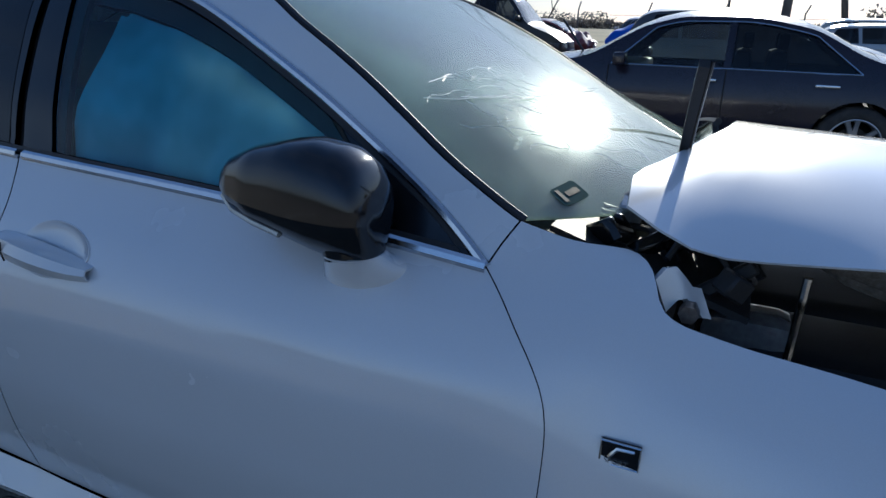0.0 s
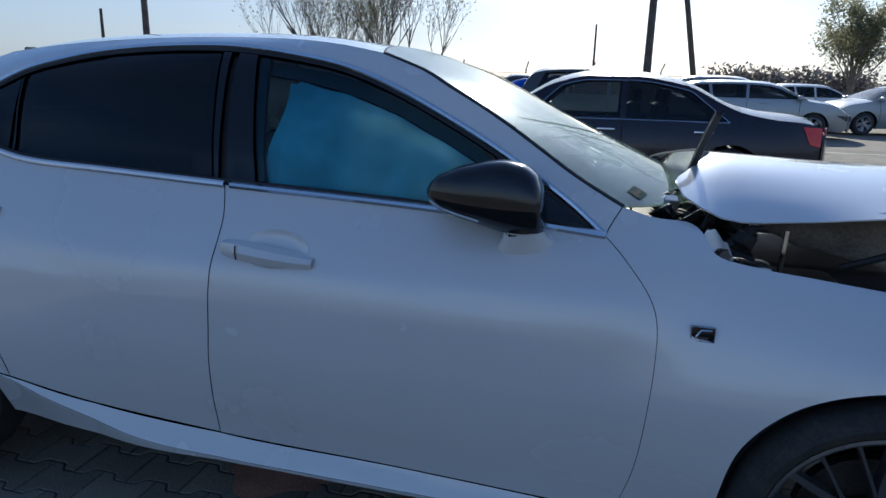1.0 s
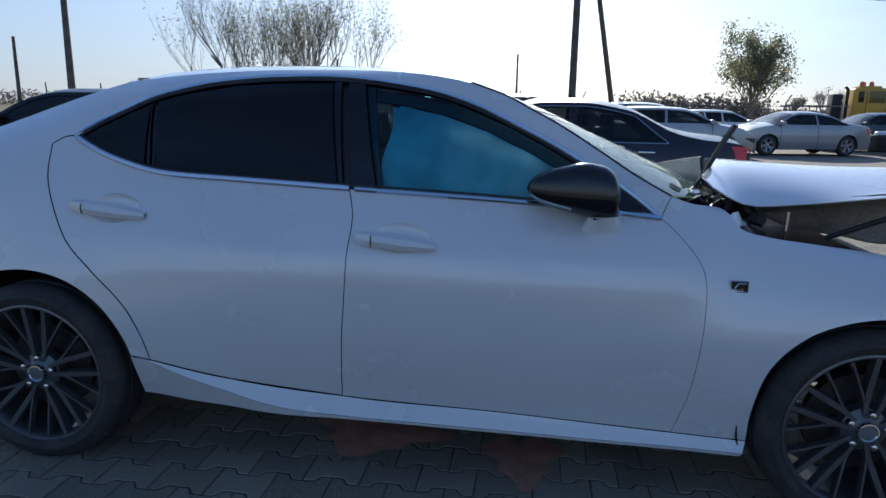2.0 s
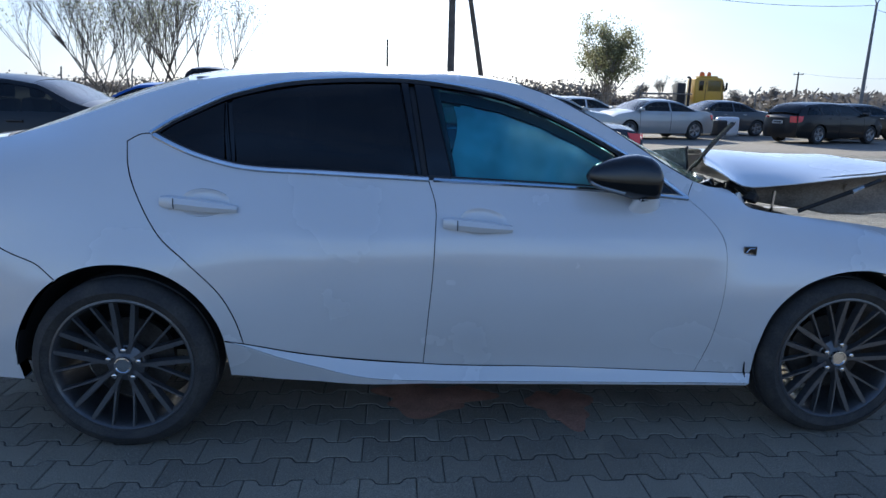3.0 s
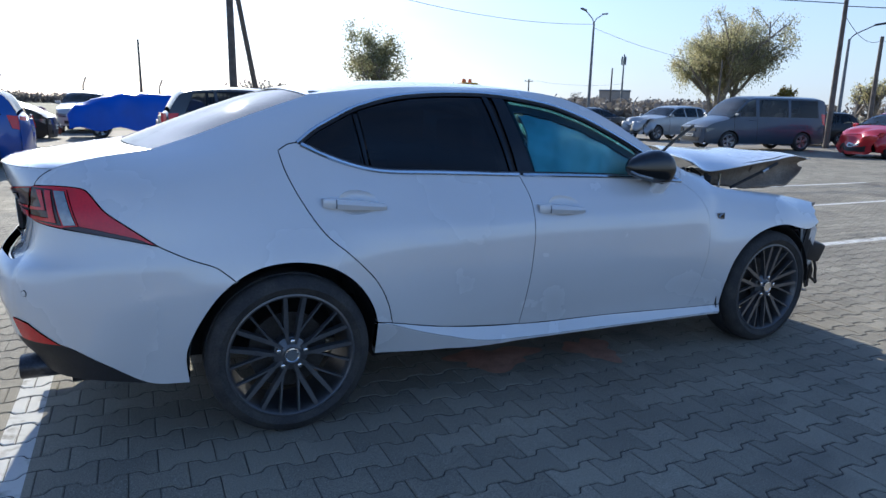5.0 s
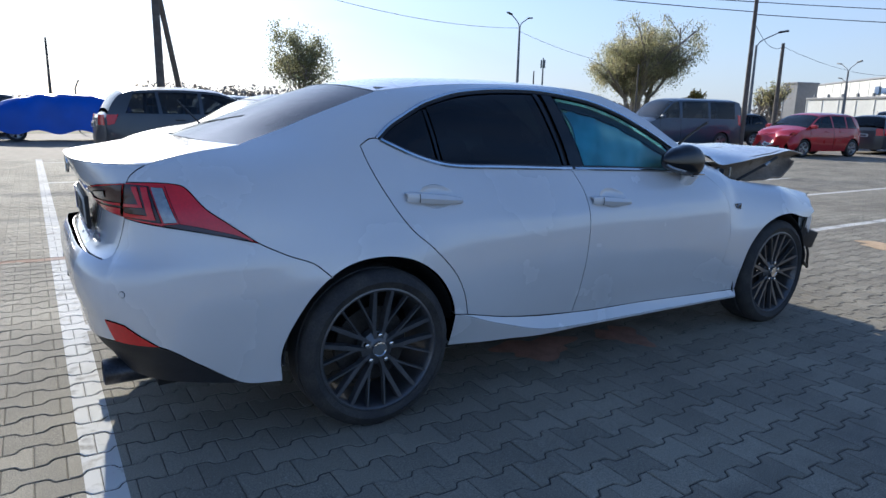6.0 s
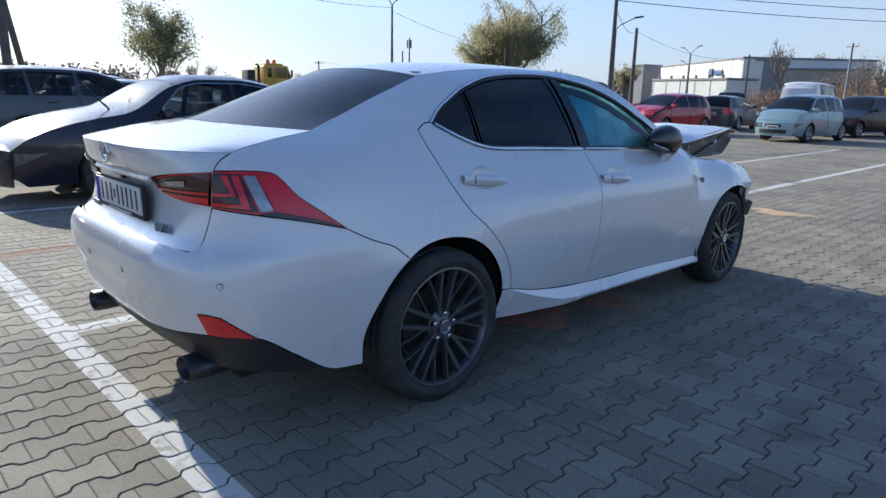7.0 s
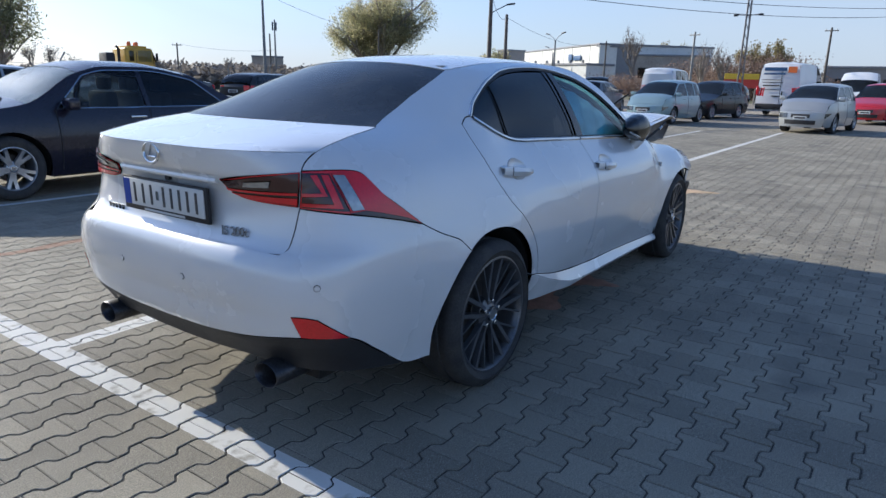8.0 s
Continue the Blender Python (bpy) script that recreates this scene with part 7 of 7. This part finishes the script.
# fence along the far edge of the lot
fence = thing("fence", (0, 0, 0), "wire fence with leaning barbed posts", "fence")
rf = random.Random(21)
for k in range(22):
    x = -28 + 3.2 * k
    y = 31.0 + .02 * x
    lean = rf.uniform(-.08, .08)
    put("fence_post", tube("fence_post", [(x, y, -.01), (x + lean, y, 1.9), (x + lean + .14, y - .2, 2.25)], .035, 6), POLE_GREY, fence)
for z in (.5, 1.1, 1.7):
    put("fence_wire", tube("fence_wire", [(-28, 30.44, z), (39.2, 31.78, z)], .008, 4), POLE_GREY, fence)


# ---- trees ----
def limb_tree(name, label, at, height, spread, leaf, leaves, leaf_size, seed, trunk=.22, stems=1, lift=.28, bare=False, droop=0.0, category="tree", fuzz=.2, bark=None):
    """A tapered trunk that forks into limbs and twigs, with small leaves about the twigs' ends."""
    r = random.Random(seed)
    tree = thing(name, (*at, -.01), label, category, "trees")
    tubes, tips = [], []

    def grow(p, d, length, rad, level):
        pts, q, way = [p], np.array(p, float), np.array(d, float)
        for k in range(4):
            way = way + np.array((r.uniform(-.16, .16), r.uniform(-.16, .16), r.uniform(-.03, .12) - droop * level * .08))
            way /= np.linalg.norm(way)
            q = q + way * length / 4
            pts.append(q.copy())
        tubes.append(tube("limb", pts, np.linspace(rad, rad * .55, 5), 6 if level < 2 else 4, caps=False))
        if level >= (5 if bare else 3):
            tips.extend((pts[-1], pts[-2], pts[-3]))
            return
        if level >= 2:
            tips.extend((pts[-1], pts[-2]))
        for _ in range((r.choice((2, 3, 3)) if bare else r.choice((3, 3, 4))) if level else r.choice((4, 5))):
            k = r.uniform(.35, 1.0) if level else r.uniform(.55, 1.0)
            base = pts[min(4, max(1, int(k * 4)))]
            a = r.uniform(0, 6.28)
            out = np.array((math.cos(a), math.sin(a), r.uniform(.1, .9) + .5 * bare)) * spread
            nd = way * .75 + out * .8
            grow(base, nd / np.linalg.norm(nd), length * r.uniform(.55, .78), rad * .55, level + 1)

    for s in range(stems):
        a = r.uniform(0, 6.28)
        d = np.array((math.cos(a) * (.55 if bare else .35), math.sin(a) * .35, 1)) if stems > 1 else np.array((.03, .02, 1))
        grow(((1.1 if bare else .3) * math.cos(a) * (stems > 1), .3 * math.sin(a) * (stems > 1), 0), d / np.linalg.norm(d), height * (.36 if not bare else .34), trunk, 0)
    wood = merged("trunk", tubes)
    zs = max(v.co.z for v in wood.vertices)
    f = height / zs
    for v in wood.vertices:
        v.co *= f
    put("trunk", wood, bark or BARK, tree)
    if leaves:
        t = np.array(tips) * f
        rs = np.random.RandomState(seed)
        heavy = rs.rand(len(t)) ** 1.7
        k = rs.choice(len(t), leaves, p=heavy / heavy.sum())
        c = t[k] + rs.normal(0, 1, (leaves, 3)) * np.array((.16, .16, .14)) * height * (.30 if bare else fuzz)
        if droop:
            # each twig hangs down as a strand of its own length
            strand = rs.rand(len(t)) ** 1.3 * height * .20
            c[:, 2] -= strand[k] * rs.rand(leaves)
        keep = c[:, 2] > height * lift
        c = c[keep]
        n = len(c)
        u = rs.normal(0, 1, (n, 3))
        u /= np.linalg.norm(u, axis=1, keepdims=True)
        w = np.cross(u, rs.normal(0, 1, (n, 3)))
        w /= np.linalg.norm(w, axis=1, keepdims=True)
        if droop:
            u = u + np.array((0, 0, -.5))
        sz = leaf_size * rs.uniform(.6, 1.3, (n, 1))
        verts = np.stack([c - u * sz, c + w * sz * .45, c + u * sz, c - w * sz * .45], 1).reshape(-1, 3)
        me = bpy.data.meshes.new("crown")
        me.from_pydata(verts.tolist(), [], [(4 * i, 4 * i + 1, 4 * i + 2, 4 * i + 3) for i in range(n)])
        put("crown", me, leaf, tree)
    return tree


limb_tree("small_tree", "small round tree with sparse green leaves", (15.5, 42.2), 6.9, .85, LEAF_GREEN, 9000, .10, 3, .06, 3, .16, fuzz=.22)
limb_tree("willow", "large willow with yellowing leaves", (51.4, 44.4), 10.8, .95, LEAF_WILLOW, 75000, .085, 8, .20, 6, .04, droop=.35, fuzz=.19)
limb_tree("bare_tree", "bare many-stemmed tree with fine grey twigs", (-17.0, 44.0), 12.4, .6, LEAF_GREEN, 1100, .09, 11, .036, 8, .3, bare=True, bark=TWIG)
limb_tree("bare_tree", "bare tree with a few leaves", (-13.2, 45.5), 9.8, .75, LEAF_GREEN, 2600, .09, 12, .040, 6, .3, bare=True, bark=TWIG)
limb_tree("bare_tree", "smaller bare many-stemmed tree with fine twigs", (-21.2, 46.0), 10.4, .65, LEAF_GREEN, 900, .11, 14, .032, 7, .3, bare=True, bark=TWIG)
limb_tree("bare_tree", "bare tree by the warehouse", (87.1, 29.7), 9.2, .55, LEAF_BROWN, 200, .12, 15, .16, 1, .3, bare=True)
limb_tree("leafy_bush", "bushy tree with yellow-green leaves", (60.0, 36.0), 4.8, .8, LEAF_WILLOW, 2500, .11, 18, .14, 3, .1)
limb_tree("leafy_bush", "low bush with yellow autumn leaves", (56.0, 42.0), 4.0, .8, LEAF_YELLOW, 3000, .13, 19, .10, 3, .05)
limb_tree("roadside_tree", "bare grey tree beside russet scrub", (70.5, 15.5), 5.9, .6, LEAF_BROWN, 300, .1, 26, .12, 2, .2, bare=True)
for k, (x, y, h) in enumerate(((111.9, 34.4, 8.2), (112.4, 33.0, 8.4), (112.9, 31.1, 7.8), (90.9, 16.0, 7.0), (91.1, 14.8, 6.6), (91.3, 13.8, 6.9), (91.5, 12.7, 6.5), (90.6, 17.2, 6.0))):
    limb_tree("poplar", "slim poplar with thinning yellow leaves", (x, y), h, .22, LEAF_POPLAR, 1500, .13, 40 + k, .12, 1, .25)


for x, y, h, sp, seed in ((42.7, 98.1, 7.0, .35, 61), (38.0, 101.0, 5.6, .8, 62), (46.5, 96.4, 5.0, .8, 63), (52.4, 93.4, 4.6, .6, 64), (56.5, 91.0, 5.2, .7, 65), (64.0, 85.4, 5.4, .6, 66)):
    limb_tree("field_tree", "small autumn tree at the edge of the fields", (x, y), h * .75, sp, LEAF_BROWN, 1000, .12, seed, .07, 2, .12, fuzz=.3)


# scrub and woods on the horizon
def scrub(name, label, runs, seed, leaf, size=.55):
    rs = np.random.RandomState(seed)
    c = []
    for x0, y0, x1, y1, h, count in runs:
        t = rs.rand(count)
        top = h * (.55 + .45 * np.abs(np.sin(t * 37) * np.cos(t * 91 + 1)))
        c.append(np.stack([x0 + (x1 - x0) * t, y0 + (y1 - y0) * t, top * rs.rand(count) ** .8], 1) + rs.normal(0, 1, (count, 3)) * (1.5, 1.5, .2))
    c = np.vstack(c)
    n = len(c)
    u = rs.normal(0, 1, (n, 3))
    u /= np.linalg.norm(u, axis=1, keepdims=True)
    w = np.cross(u, rs.normal(0, 1, (n, 3)))
    w /= np.linalg.norm(w, axis=1, keepdims=True)
    s = size * rs.uniform(.5, 1.4, (n, 1))
    v = np.stack([c - u * s, c + w * s * .6, c + u * s, c - w * s * .6], 1).reshape(-1, 3)
    v[:, 2] = np.maximum(v[:, 2], -.01)
    me = bpy.data.meshes.new(name)
    me.from_pydata(v.tolist(), [], [(4 * i, 4 * i + 1, 4 * i + 2, 4 * i + 3) for i in range(n)])
    return tagged(put(name, me, leaf), label, "scrub", kind="stuff")


scrub("far_woods", "brown autumn scrub along the horizon", [(-150, 190, 20, 210, 2.8, 16000), (20, 190, 90, 130, 3.0, 14000), (55, 95, 110, 75, 3.4, 15000), (110, 70, 150, 20, 4, 4000), (100, 12, 125, -20, 4, 3000)], 31, LEAF_BROWN, .42)
scrub("russet_scrub", "russet-brown bare scrub before the halls", [(75.3, 16.9, 77.0, 8.6, 4.9, 22000), (78, 30, 80.5, 19, 2.8, 9000), (92, 26, 90, 18, 5.2, 9000), (77, 8.6, 79, 4, 2.6, 4000)], 33, LEAF_RUSSET, .10)
scrub("far_hedge", "dull green hedge and trees far off", [(-160, 170, -40, 200, 5, 5000), (20, 150, 50, 150, 6, 4000), (38, 60, 70, 62, 2.4, 4000)], 32, LEAF_BROWN, .42)


# ---- buildings ----
def hall(name, label, at, turn, size, wall, bays, windows=0, band=None, roof_mat=None):
    b = thing(name, (*at, 0), label, "building", turn=turn)
    l, d, h = size
    part("wall", rbox(l, d, h, .05, 1, (0, 0, h / 2)), wall, b, smooth=False)
    part("roof", rbox(l + .3, d + .3, .3, .05, 1, (0, 0, h + .1)), roof_mat or WALL_GREY, b, smooth=False)
    for k in range(bays + 1):
        x = -l / 2 + l * k / bays
        part("pilaster", rbox(.14, .06, h, .02, 1, (x, -d / 2 - .03, h / 2)), wall, b, smooth=False)
    for k in range(windows):
        x = -l / 2 + l * (k + .5) / windows
        w = part("window", rbox(l / windows * .55, .12, h * .28, .02, 1, (x, -d / 2 - .03, h * .55)), MATT_BLACK, b, smooth=False)
        part("pane", rbox(l / windows * .5, .05, h * .24, .01, 1, (x, -d / 2 - .10, h * .55)), GLASS_FAR, w, smooth=False)
    if band:
        part("wall_band", rbox(l, .1, h * .08, .01, 1, (0, -d / 2 - .1, h * .42)), band, b, smooth=False)
    return b


wh = hall("warehouse", "long white warehouse with a blue sign", (121.3, 49.15), -132.1, (43, 20, 7.4), WALL_WHITE, 12)
part("sign_disc", rbox(1.5, .15, 1.2, .4, 3, (10.5, -10.2, 5.7)), SIGN_BLUE, wh, "round blue sign")
part("sign_bar", rbox(3.0, .15, .8, .1, 2, (13.4, -10.2, 5.6)), SIGN_BLUE, wh)
hall("warehouse_wing", "grey end of the warehouse", (109.6, 61.5), -110, (3, 4, 7.0), WALL_GREY, 1)
annex = hall("warehouse_annex", "low white annex with roof vents", (86.4, 39.7), -112, (14, 5, 3.8), WALL_WHITE, 5)
for k in range(6):
    part("roof_vent", rbox(.3, .3, .5, .05, 1, (-6 + 2.4 * k, -2.2, 4.2)), POLE_GREY, annex)
hall("grey_hall", "dark grey hall beside the warehouse", (103.2, 39.2), -48.7, (6, 4, 7.1), WALL_GREY, 2)
hall("brown_hall", "brown-grey hall with small windows", (109.0, 32.3), -58, (11.6, 6, 5.9), WALL_BEIGE, 4, 4)
hall("far_block", "pale block on the horizon", (79.0, 94.0), -40, (5.2, 5, 4.7), WALL_BEIGE, 2)
hall("grey_house", "pale grey building at the end of the lot", (92.0, 0.5), -85, (14, 10, 3.7), WALL_GREY, 4, 3)
hall("end_house", "beige building at the edge", (88.0, -8.0), -90, (10, 10, 7.2), WALL_BEIGE, 2, 2)
ad = thing("advertising_board", (56.5, 9.8, 0), "red and yellow advertising board on posts", "sign", turn=-82)
part("board", rbox(2.6, .15, 1.1, .02, 1, (0, 0, 1.85)), SIGN_RED, ad, smooth=False)
part("board_band", rbox(2.6, .16, .45, .02, 1, (0, -.02, 2.2)), SIGN_YELLOW, ad, smooth=False)
for x in (-1.1, 1.1):
    put("board_post", tube("board_post", [(x, .1, 0), (x, .1, 1.9)], .06, 6), STEEL, ad)

# spilled absorbent on the paving
for at, rx, ry, seed in (((6.32, .05), .19, .33, 5), ((1.74, -.58), .13, .17, 6), ((1.16, -.49), .24, .15, 7)):
    rs = random.Random(seed)
    bm = bmesh.new()
    bmesh.ops.create_circle(bm, cap_ends=True, segments=40, radius=1)
    bmesh.ops.triangulate(bm, faces=bm.faces)
    bmesh.ops.subdivide_edges(bm, edges=bm.edges[:], cuts=3, use_grid_fill=True)
    for v in bm.verts:
        rr = math.hypot(v.co.x, v.co.y)
        a = math.atan2(v.co.y, v.co.x)
        k = 1 + .25 * math.sin(3 * a + seed) + .12 * math.sin(7 * a + 2 * seed)
        v.co = Vector((v.co.x * rx * k, v.co.y * ry * k, .0035 + .010 * max(0, 1 - rr) * (1 + .4 * noise.noise(v.co * 9))))
    ob = part("sand_spill", bm, SAND if at[0] > 5 else SAND_RED, None, "", Matrix.Translation((*at, 0)))
    tagged(ob, "patch of spilled reddish absorbent sand on the paving", "sand")

# ---- block paving ----
def paving_material():
    m = material("grey_paving_block", (0.285, 0.258, 0.196), .86, vary=.30, scale=.9, fine=230, grain_span=(.40, .60), bump=1.0, bump_scale=260, second=(0.215, 0.194, 0.150), island=.16)
    t = m.node_tree
    bsdf = t.nodes["Principled BSDF"]
    colour = bsdf.inputs["Base Color"].links[0].from_socket
    geo = t.nodes.new("ShaderNodeNewGeometry")
    sep = t.nodes.new("ShaderNodeSeparateXYZ")
    link(t, geo.outputs["Position"], sep.inputs[0])

    def op(kind, a, b=None, c=None):
        nd = t.nodes.new("ShaderNodeMath")
        nd.operation = kind
        for k, v in enumerate((a, b, c)):
            if v is None:
                continue
            if isinstance(v, (int, float)):
                nd.inputs[k].default_value = v
            else:
                link(t, v, nd.inputs[k])
        return nd.outputs[0]

    def stripe(axis, centre, half, other, lo, hi):
        inx = op("LESS_THAN", op("ABSOLUTE", op("SUBTRACT", axis, centre)), half)
        iny = op("MULTIPLY", op("GREATER_THAN", other, lo), op("LESS_THAN", other, hi))
        return op("MULTIPLY", inx, iny)

    x, y = sep.outputs["X"], sep.outputs["Y"]
    # bay lines in white road paint
    lines = [stripe(x, -1.013, .062, y, -9.0, 14.5), stripe(y, 1.02, .06, x, -1.0, 20.5), stripe(y, 3.1, .05, x, 5.0, 19.0), stripe(y, 5.1, .05, x, -.9, 13.0), stripe(y, 9.2, .05, x, -1.0, 16.0), stripe(y, 13.4, .05, x, -1.0, 16.0)]
    mask = lines[0]
    for l in lines[1:]:
        mask = op("MAXIMUM", mask, l)
    wear = t.nodes.new("ShaderNodeTexNoise")
    wear.inputs["Scale"].default_value, wear.inputs["Detail"].default_value = 11, 8
    link(t, geo.outputs["Position"], wear.inputs["Vector"])
    worn = t.nodes.new("ShaderNodeMapRange")
    worn.inputs["From Min"].default_value, worn.inputs["From Max"].default_value = .30, .44
    worn.inputs["To Min"].default_value, worn.inputs["To Max"].default_value = .20, .92
    link(t, wear.outputs["Fac"], worn.inputs["Value"])
    mask = op("MULTIPLY", mask, worn.outputs[0])
    mix = t.nodes.new("ShaderNodeMix")
    mix.data_type = "RGBA"
    link(t, mask, mix.inputs["Factor"])
    link(t, colour, mix.inputs["A"])
    mix.inputs["B"].default_value = (.66, .65, .61, 1)
    # rusty trickle across a bay
    wob = t.nodes.new("ShaderNodeTexNoise")
    wob.inputs["Scale"].default_value = 2.2
    link(t, geo.outputs["Position"], wob.inputs["Vector"])
    rust = stripe(op("ADD", y, op("MULTIPLY", wob.outputs["Fac"], .25)), 3.22, .06, x, -3.0, .6)
    mix2 = t.nodes.new("ShaderNodeMix")
    mix2.data_type = "RGBA"
    link(t, op("MULTIPLY", rust, .7), mix2.inputs["Factor"])
    link(t, mix.outputs["Result"], mix2.inputs["A"])
    mix2.inputs["B"].default_value = (.22, .09, .04, 1)
    # pale chips of aggregate in the worn faces
    chips, chip = t.nodes.new("ShaderNodeTexNoise"), t.nodes.new("ShaderNodeMapRange")
    chips.inputs["Scale"].default_value, chips.inputs["Detail"].default_value = 150, 2
    link(t, geo.outputs["Position"], chips.inputs["Vector"])
    chip.inputs["From Min"].default_value, chip.inputs["From Max"].default_value, chip.inputs["To Max"].default_value = .63, .70, .5
    link(t, chips.outputs["Fac"], chip.inputs["Value"])
    mixc = t.nodes.new("ShaderNodeMix")
    mixc.data_type = "RGBA"
    link(t, chip.outputs[0], mixc.inputs["Factor"])
    link(t, mix2.outputs["Result"], mixc.inputs["A"])
    mixc.inputs["B"].default_value = (.52, .49, .42, 1)
    # oil stains
    oil = t.nodes.new("ShaderNodeTexNoise")
    oil.inputs["Scale"].default_value, oil.inputs["Detail"].default_value = 1.3, 3
    link(t, geo.outputs["Position"], oil.inputs["Vector"])
    oilr = t.nodes.new("ShaderNodeMapRange")
    oilr.inputs["From Min"].default_value, oilr.inputs["From Max"].default_value = .60, .72
    oilr.inputs["To Max"].default_value = .55
    link(t, oil.outputs["Fac"], oilr.inputs["Value"])
    mix3 = t.nodes.new("ShaderNodeMix")
    mix3.data_type = "RGBA"
    link(t, oilr.outputs[0], mix3.inputs["Factor"])
    link(t, mixc.outputs["Result"], mix3.inputs["A"])
    mix3.inputs["B"].default_value = (.07, .065, .06, 1)
    link(t, mix3.outputs["Result"], bsdf.inputs["Base Color"])
    return m


PAVER = paving_material()
JOINT = material("joint_sand", (0.085, 0.077, 0.064), .95, vary=.3, scale=6, fine=200, bump=.6, bump_scale=300)
PX, PY = .20, .1425


def block_outline(g=.0034, round_bends=True):
    """The bone-shaped paving block: broad ends, drawn in at its waist, interlocking with its neighbours."""
    a, s = PX / 2 - g * .45, .0165
    h = PY / 2
    ends = [(-a, s), (-.062, s), (-.040, -s), (.040, -s), (.062, s), (a, s)]
    if round_bends:
        bend = [(.032, -1), (.039, -.92), (.046, -.55), (.051, 0), (.056, .55), (.063, .92), (.070, 1)]
        ends = [(-a, s)] + [(-x, f * s) for x, f in bend[::-1]] + [(x, f * s) for x, f in bend] + [(a, s)]
    top = [(x, h + dz - g) for x, dz in ends]
    low = [(x, -h - dz + g) for x, dz in ends]
    return low + top[::-1]


OUT = np.array(block_outline())
INN = inset(OUT, .0035)


def block_rows(x0, x1, y0, y1):
    """Middles of the blocks over a stretch of the plan, alternate rows shifted by half a block."""
    out = []
    for r in range(int(np.floor((y0 + 1.06) / PY)), int(np.ceil((y1 + 1.06) / PY))):
        y = -1.06 + r * PY
        sh = .88 + (.10 if r % 2 else 0)
        k0, k1 = int(np.floor((x0 - sh) / PX)), int(np.ceil((x1 - sh) / PX))
        for k in range(k0, k1):
            out.append((sh + k * PX, y))
    return np.array(out)


paving = thing("block_paving", (0, 0, 0))
tagged(paving, "grey interlocking concrete block paving", "paving", kind="structure")
nv = len(OUT)
bv = np.vstack([np.c_[INN, np.zeros(nv)], np.c_[OUT, np.full(nv, -.003)], np.c_[OUT, np.full(nv, -.03)]])
bf = [list(range(nv))] + [[nv + i, nv + (i + 1) % nv, (i + 1) % nv, i] for i in range(nv)] + [[2 * nv + i, 2 * nv + (i + 1) % nv, nv + (i + 1) % nv, nv + i] for i in range(nv)]
block_mesh = raw("paving_block", bv, bf, False)
block_mesh.materials.append(PAVER)
allb = block_rows(-7, 24, -6.2, 14.5)
near = (allb[:, 0] > -1.75) & (allb[:, 0] < 1.55) & (allb[:, 1] > -2.35) & (allb[:, 1] < -.93)
rs = np.random.RandomState(2)
for x, y in allb[near][:300]:
    ob = new("paving_block", block_mesh)
    ob.parent = paving
    ob.matrix_basis = pose(x, y, rs.uniform(-.0018, .0018), rs.uniform(-.5, .5), rs.uniform(-.4, .4), rs.uniform(-.5, .5))
def paving_field(centres, outline):
    """Many blocks as one mesh: a top and a chamfer each, slightly tilted."""
    n, m = len(outline), len(centres)
    shape = np.vstack([np.c_[inset(outline, .0035), np.zeros(n)], np.c_[outline, np.full(n, -.003)]])
    tilt = rs.uniform(-.004, .004, (m, 2))
    lift = rs.uniform(-.0012, .0008, m)
    V = np.repeat(shape[None], m, 0)
    V[:, :, 2] += V[:, :, 0] * tilt[:, :1] + V[:, :, 1] * tilt[:, 1:] + lift[:, None]
    V[:, :, 0] += centres[:, :1]
    V[:, :, 1] += centres[:, 1:]
    mesh = bpy.data.meshes.new("paving_field")
    base = np.arange(m) * 2 * n
    quads = np.array([[n + i, n + (i + 1) % n, (i + 1) % n, i] for i in range(n)])
    loops_top = (base[:, None] + np.arange(n)).ravel()
    loops_q = (base[:, None, None] + quads).ravel()
    mesh.vertices.add(m * 2 * n)
    mesh.vertices.foreach_set("co", V.ravel())
    mesh.loops.add(len(loops_top) + len(loops_q))
    mesh.loops.foreach_set("vertex_index", np.r_[loops_top, loops_q].astype(np.int32))
    starts = np.r_[np.arange(m) * n, m * n + np.arange(m * n) * 4]
    mesh.polygons.add(len(starts))
    mesh.polygons.foreach_set("loop_start", starts.astype(np.int32))
    mesh.update(calc_edges=True)
    mesh.validate()
    mesh.shade_flat()
    tagged(put("paving_field", mesh, PAVER, paving), kind="stuff")


rest = np.vstack([allb[near][300:], allb[~near]])
close = (rest[:, 0] > -4) & (rest[:, 0] < 5) & (rest[:, 1] > -4.2) & (rest[:, 1] < 4)
paving_field(rest[close], OUT)
paving_field(rest[~close], np.array(block_outline(round_bends=False)))
bed = bpy.data.meshes.new("joint_bed")
bx, by = np.meshgrid(np.linspace(-7.1, 24.1, 40), np.linspace(-6.3, 14.6, 27))
bed.from_pydata([(x, y, -.0045) for x, y in zip(bx.ravel(), by.ravel())], [], [(i * 40 + j, i * 40 + j + 1, (i + 1) * 40 + j + 1, (i + 1) * 40 + j) for i in range(26) for j in range(39)])
put("joint_bed", bed, JOINT, paving)
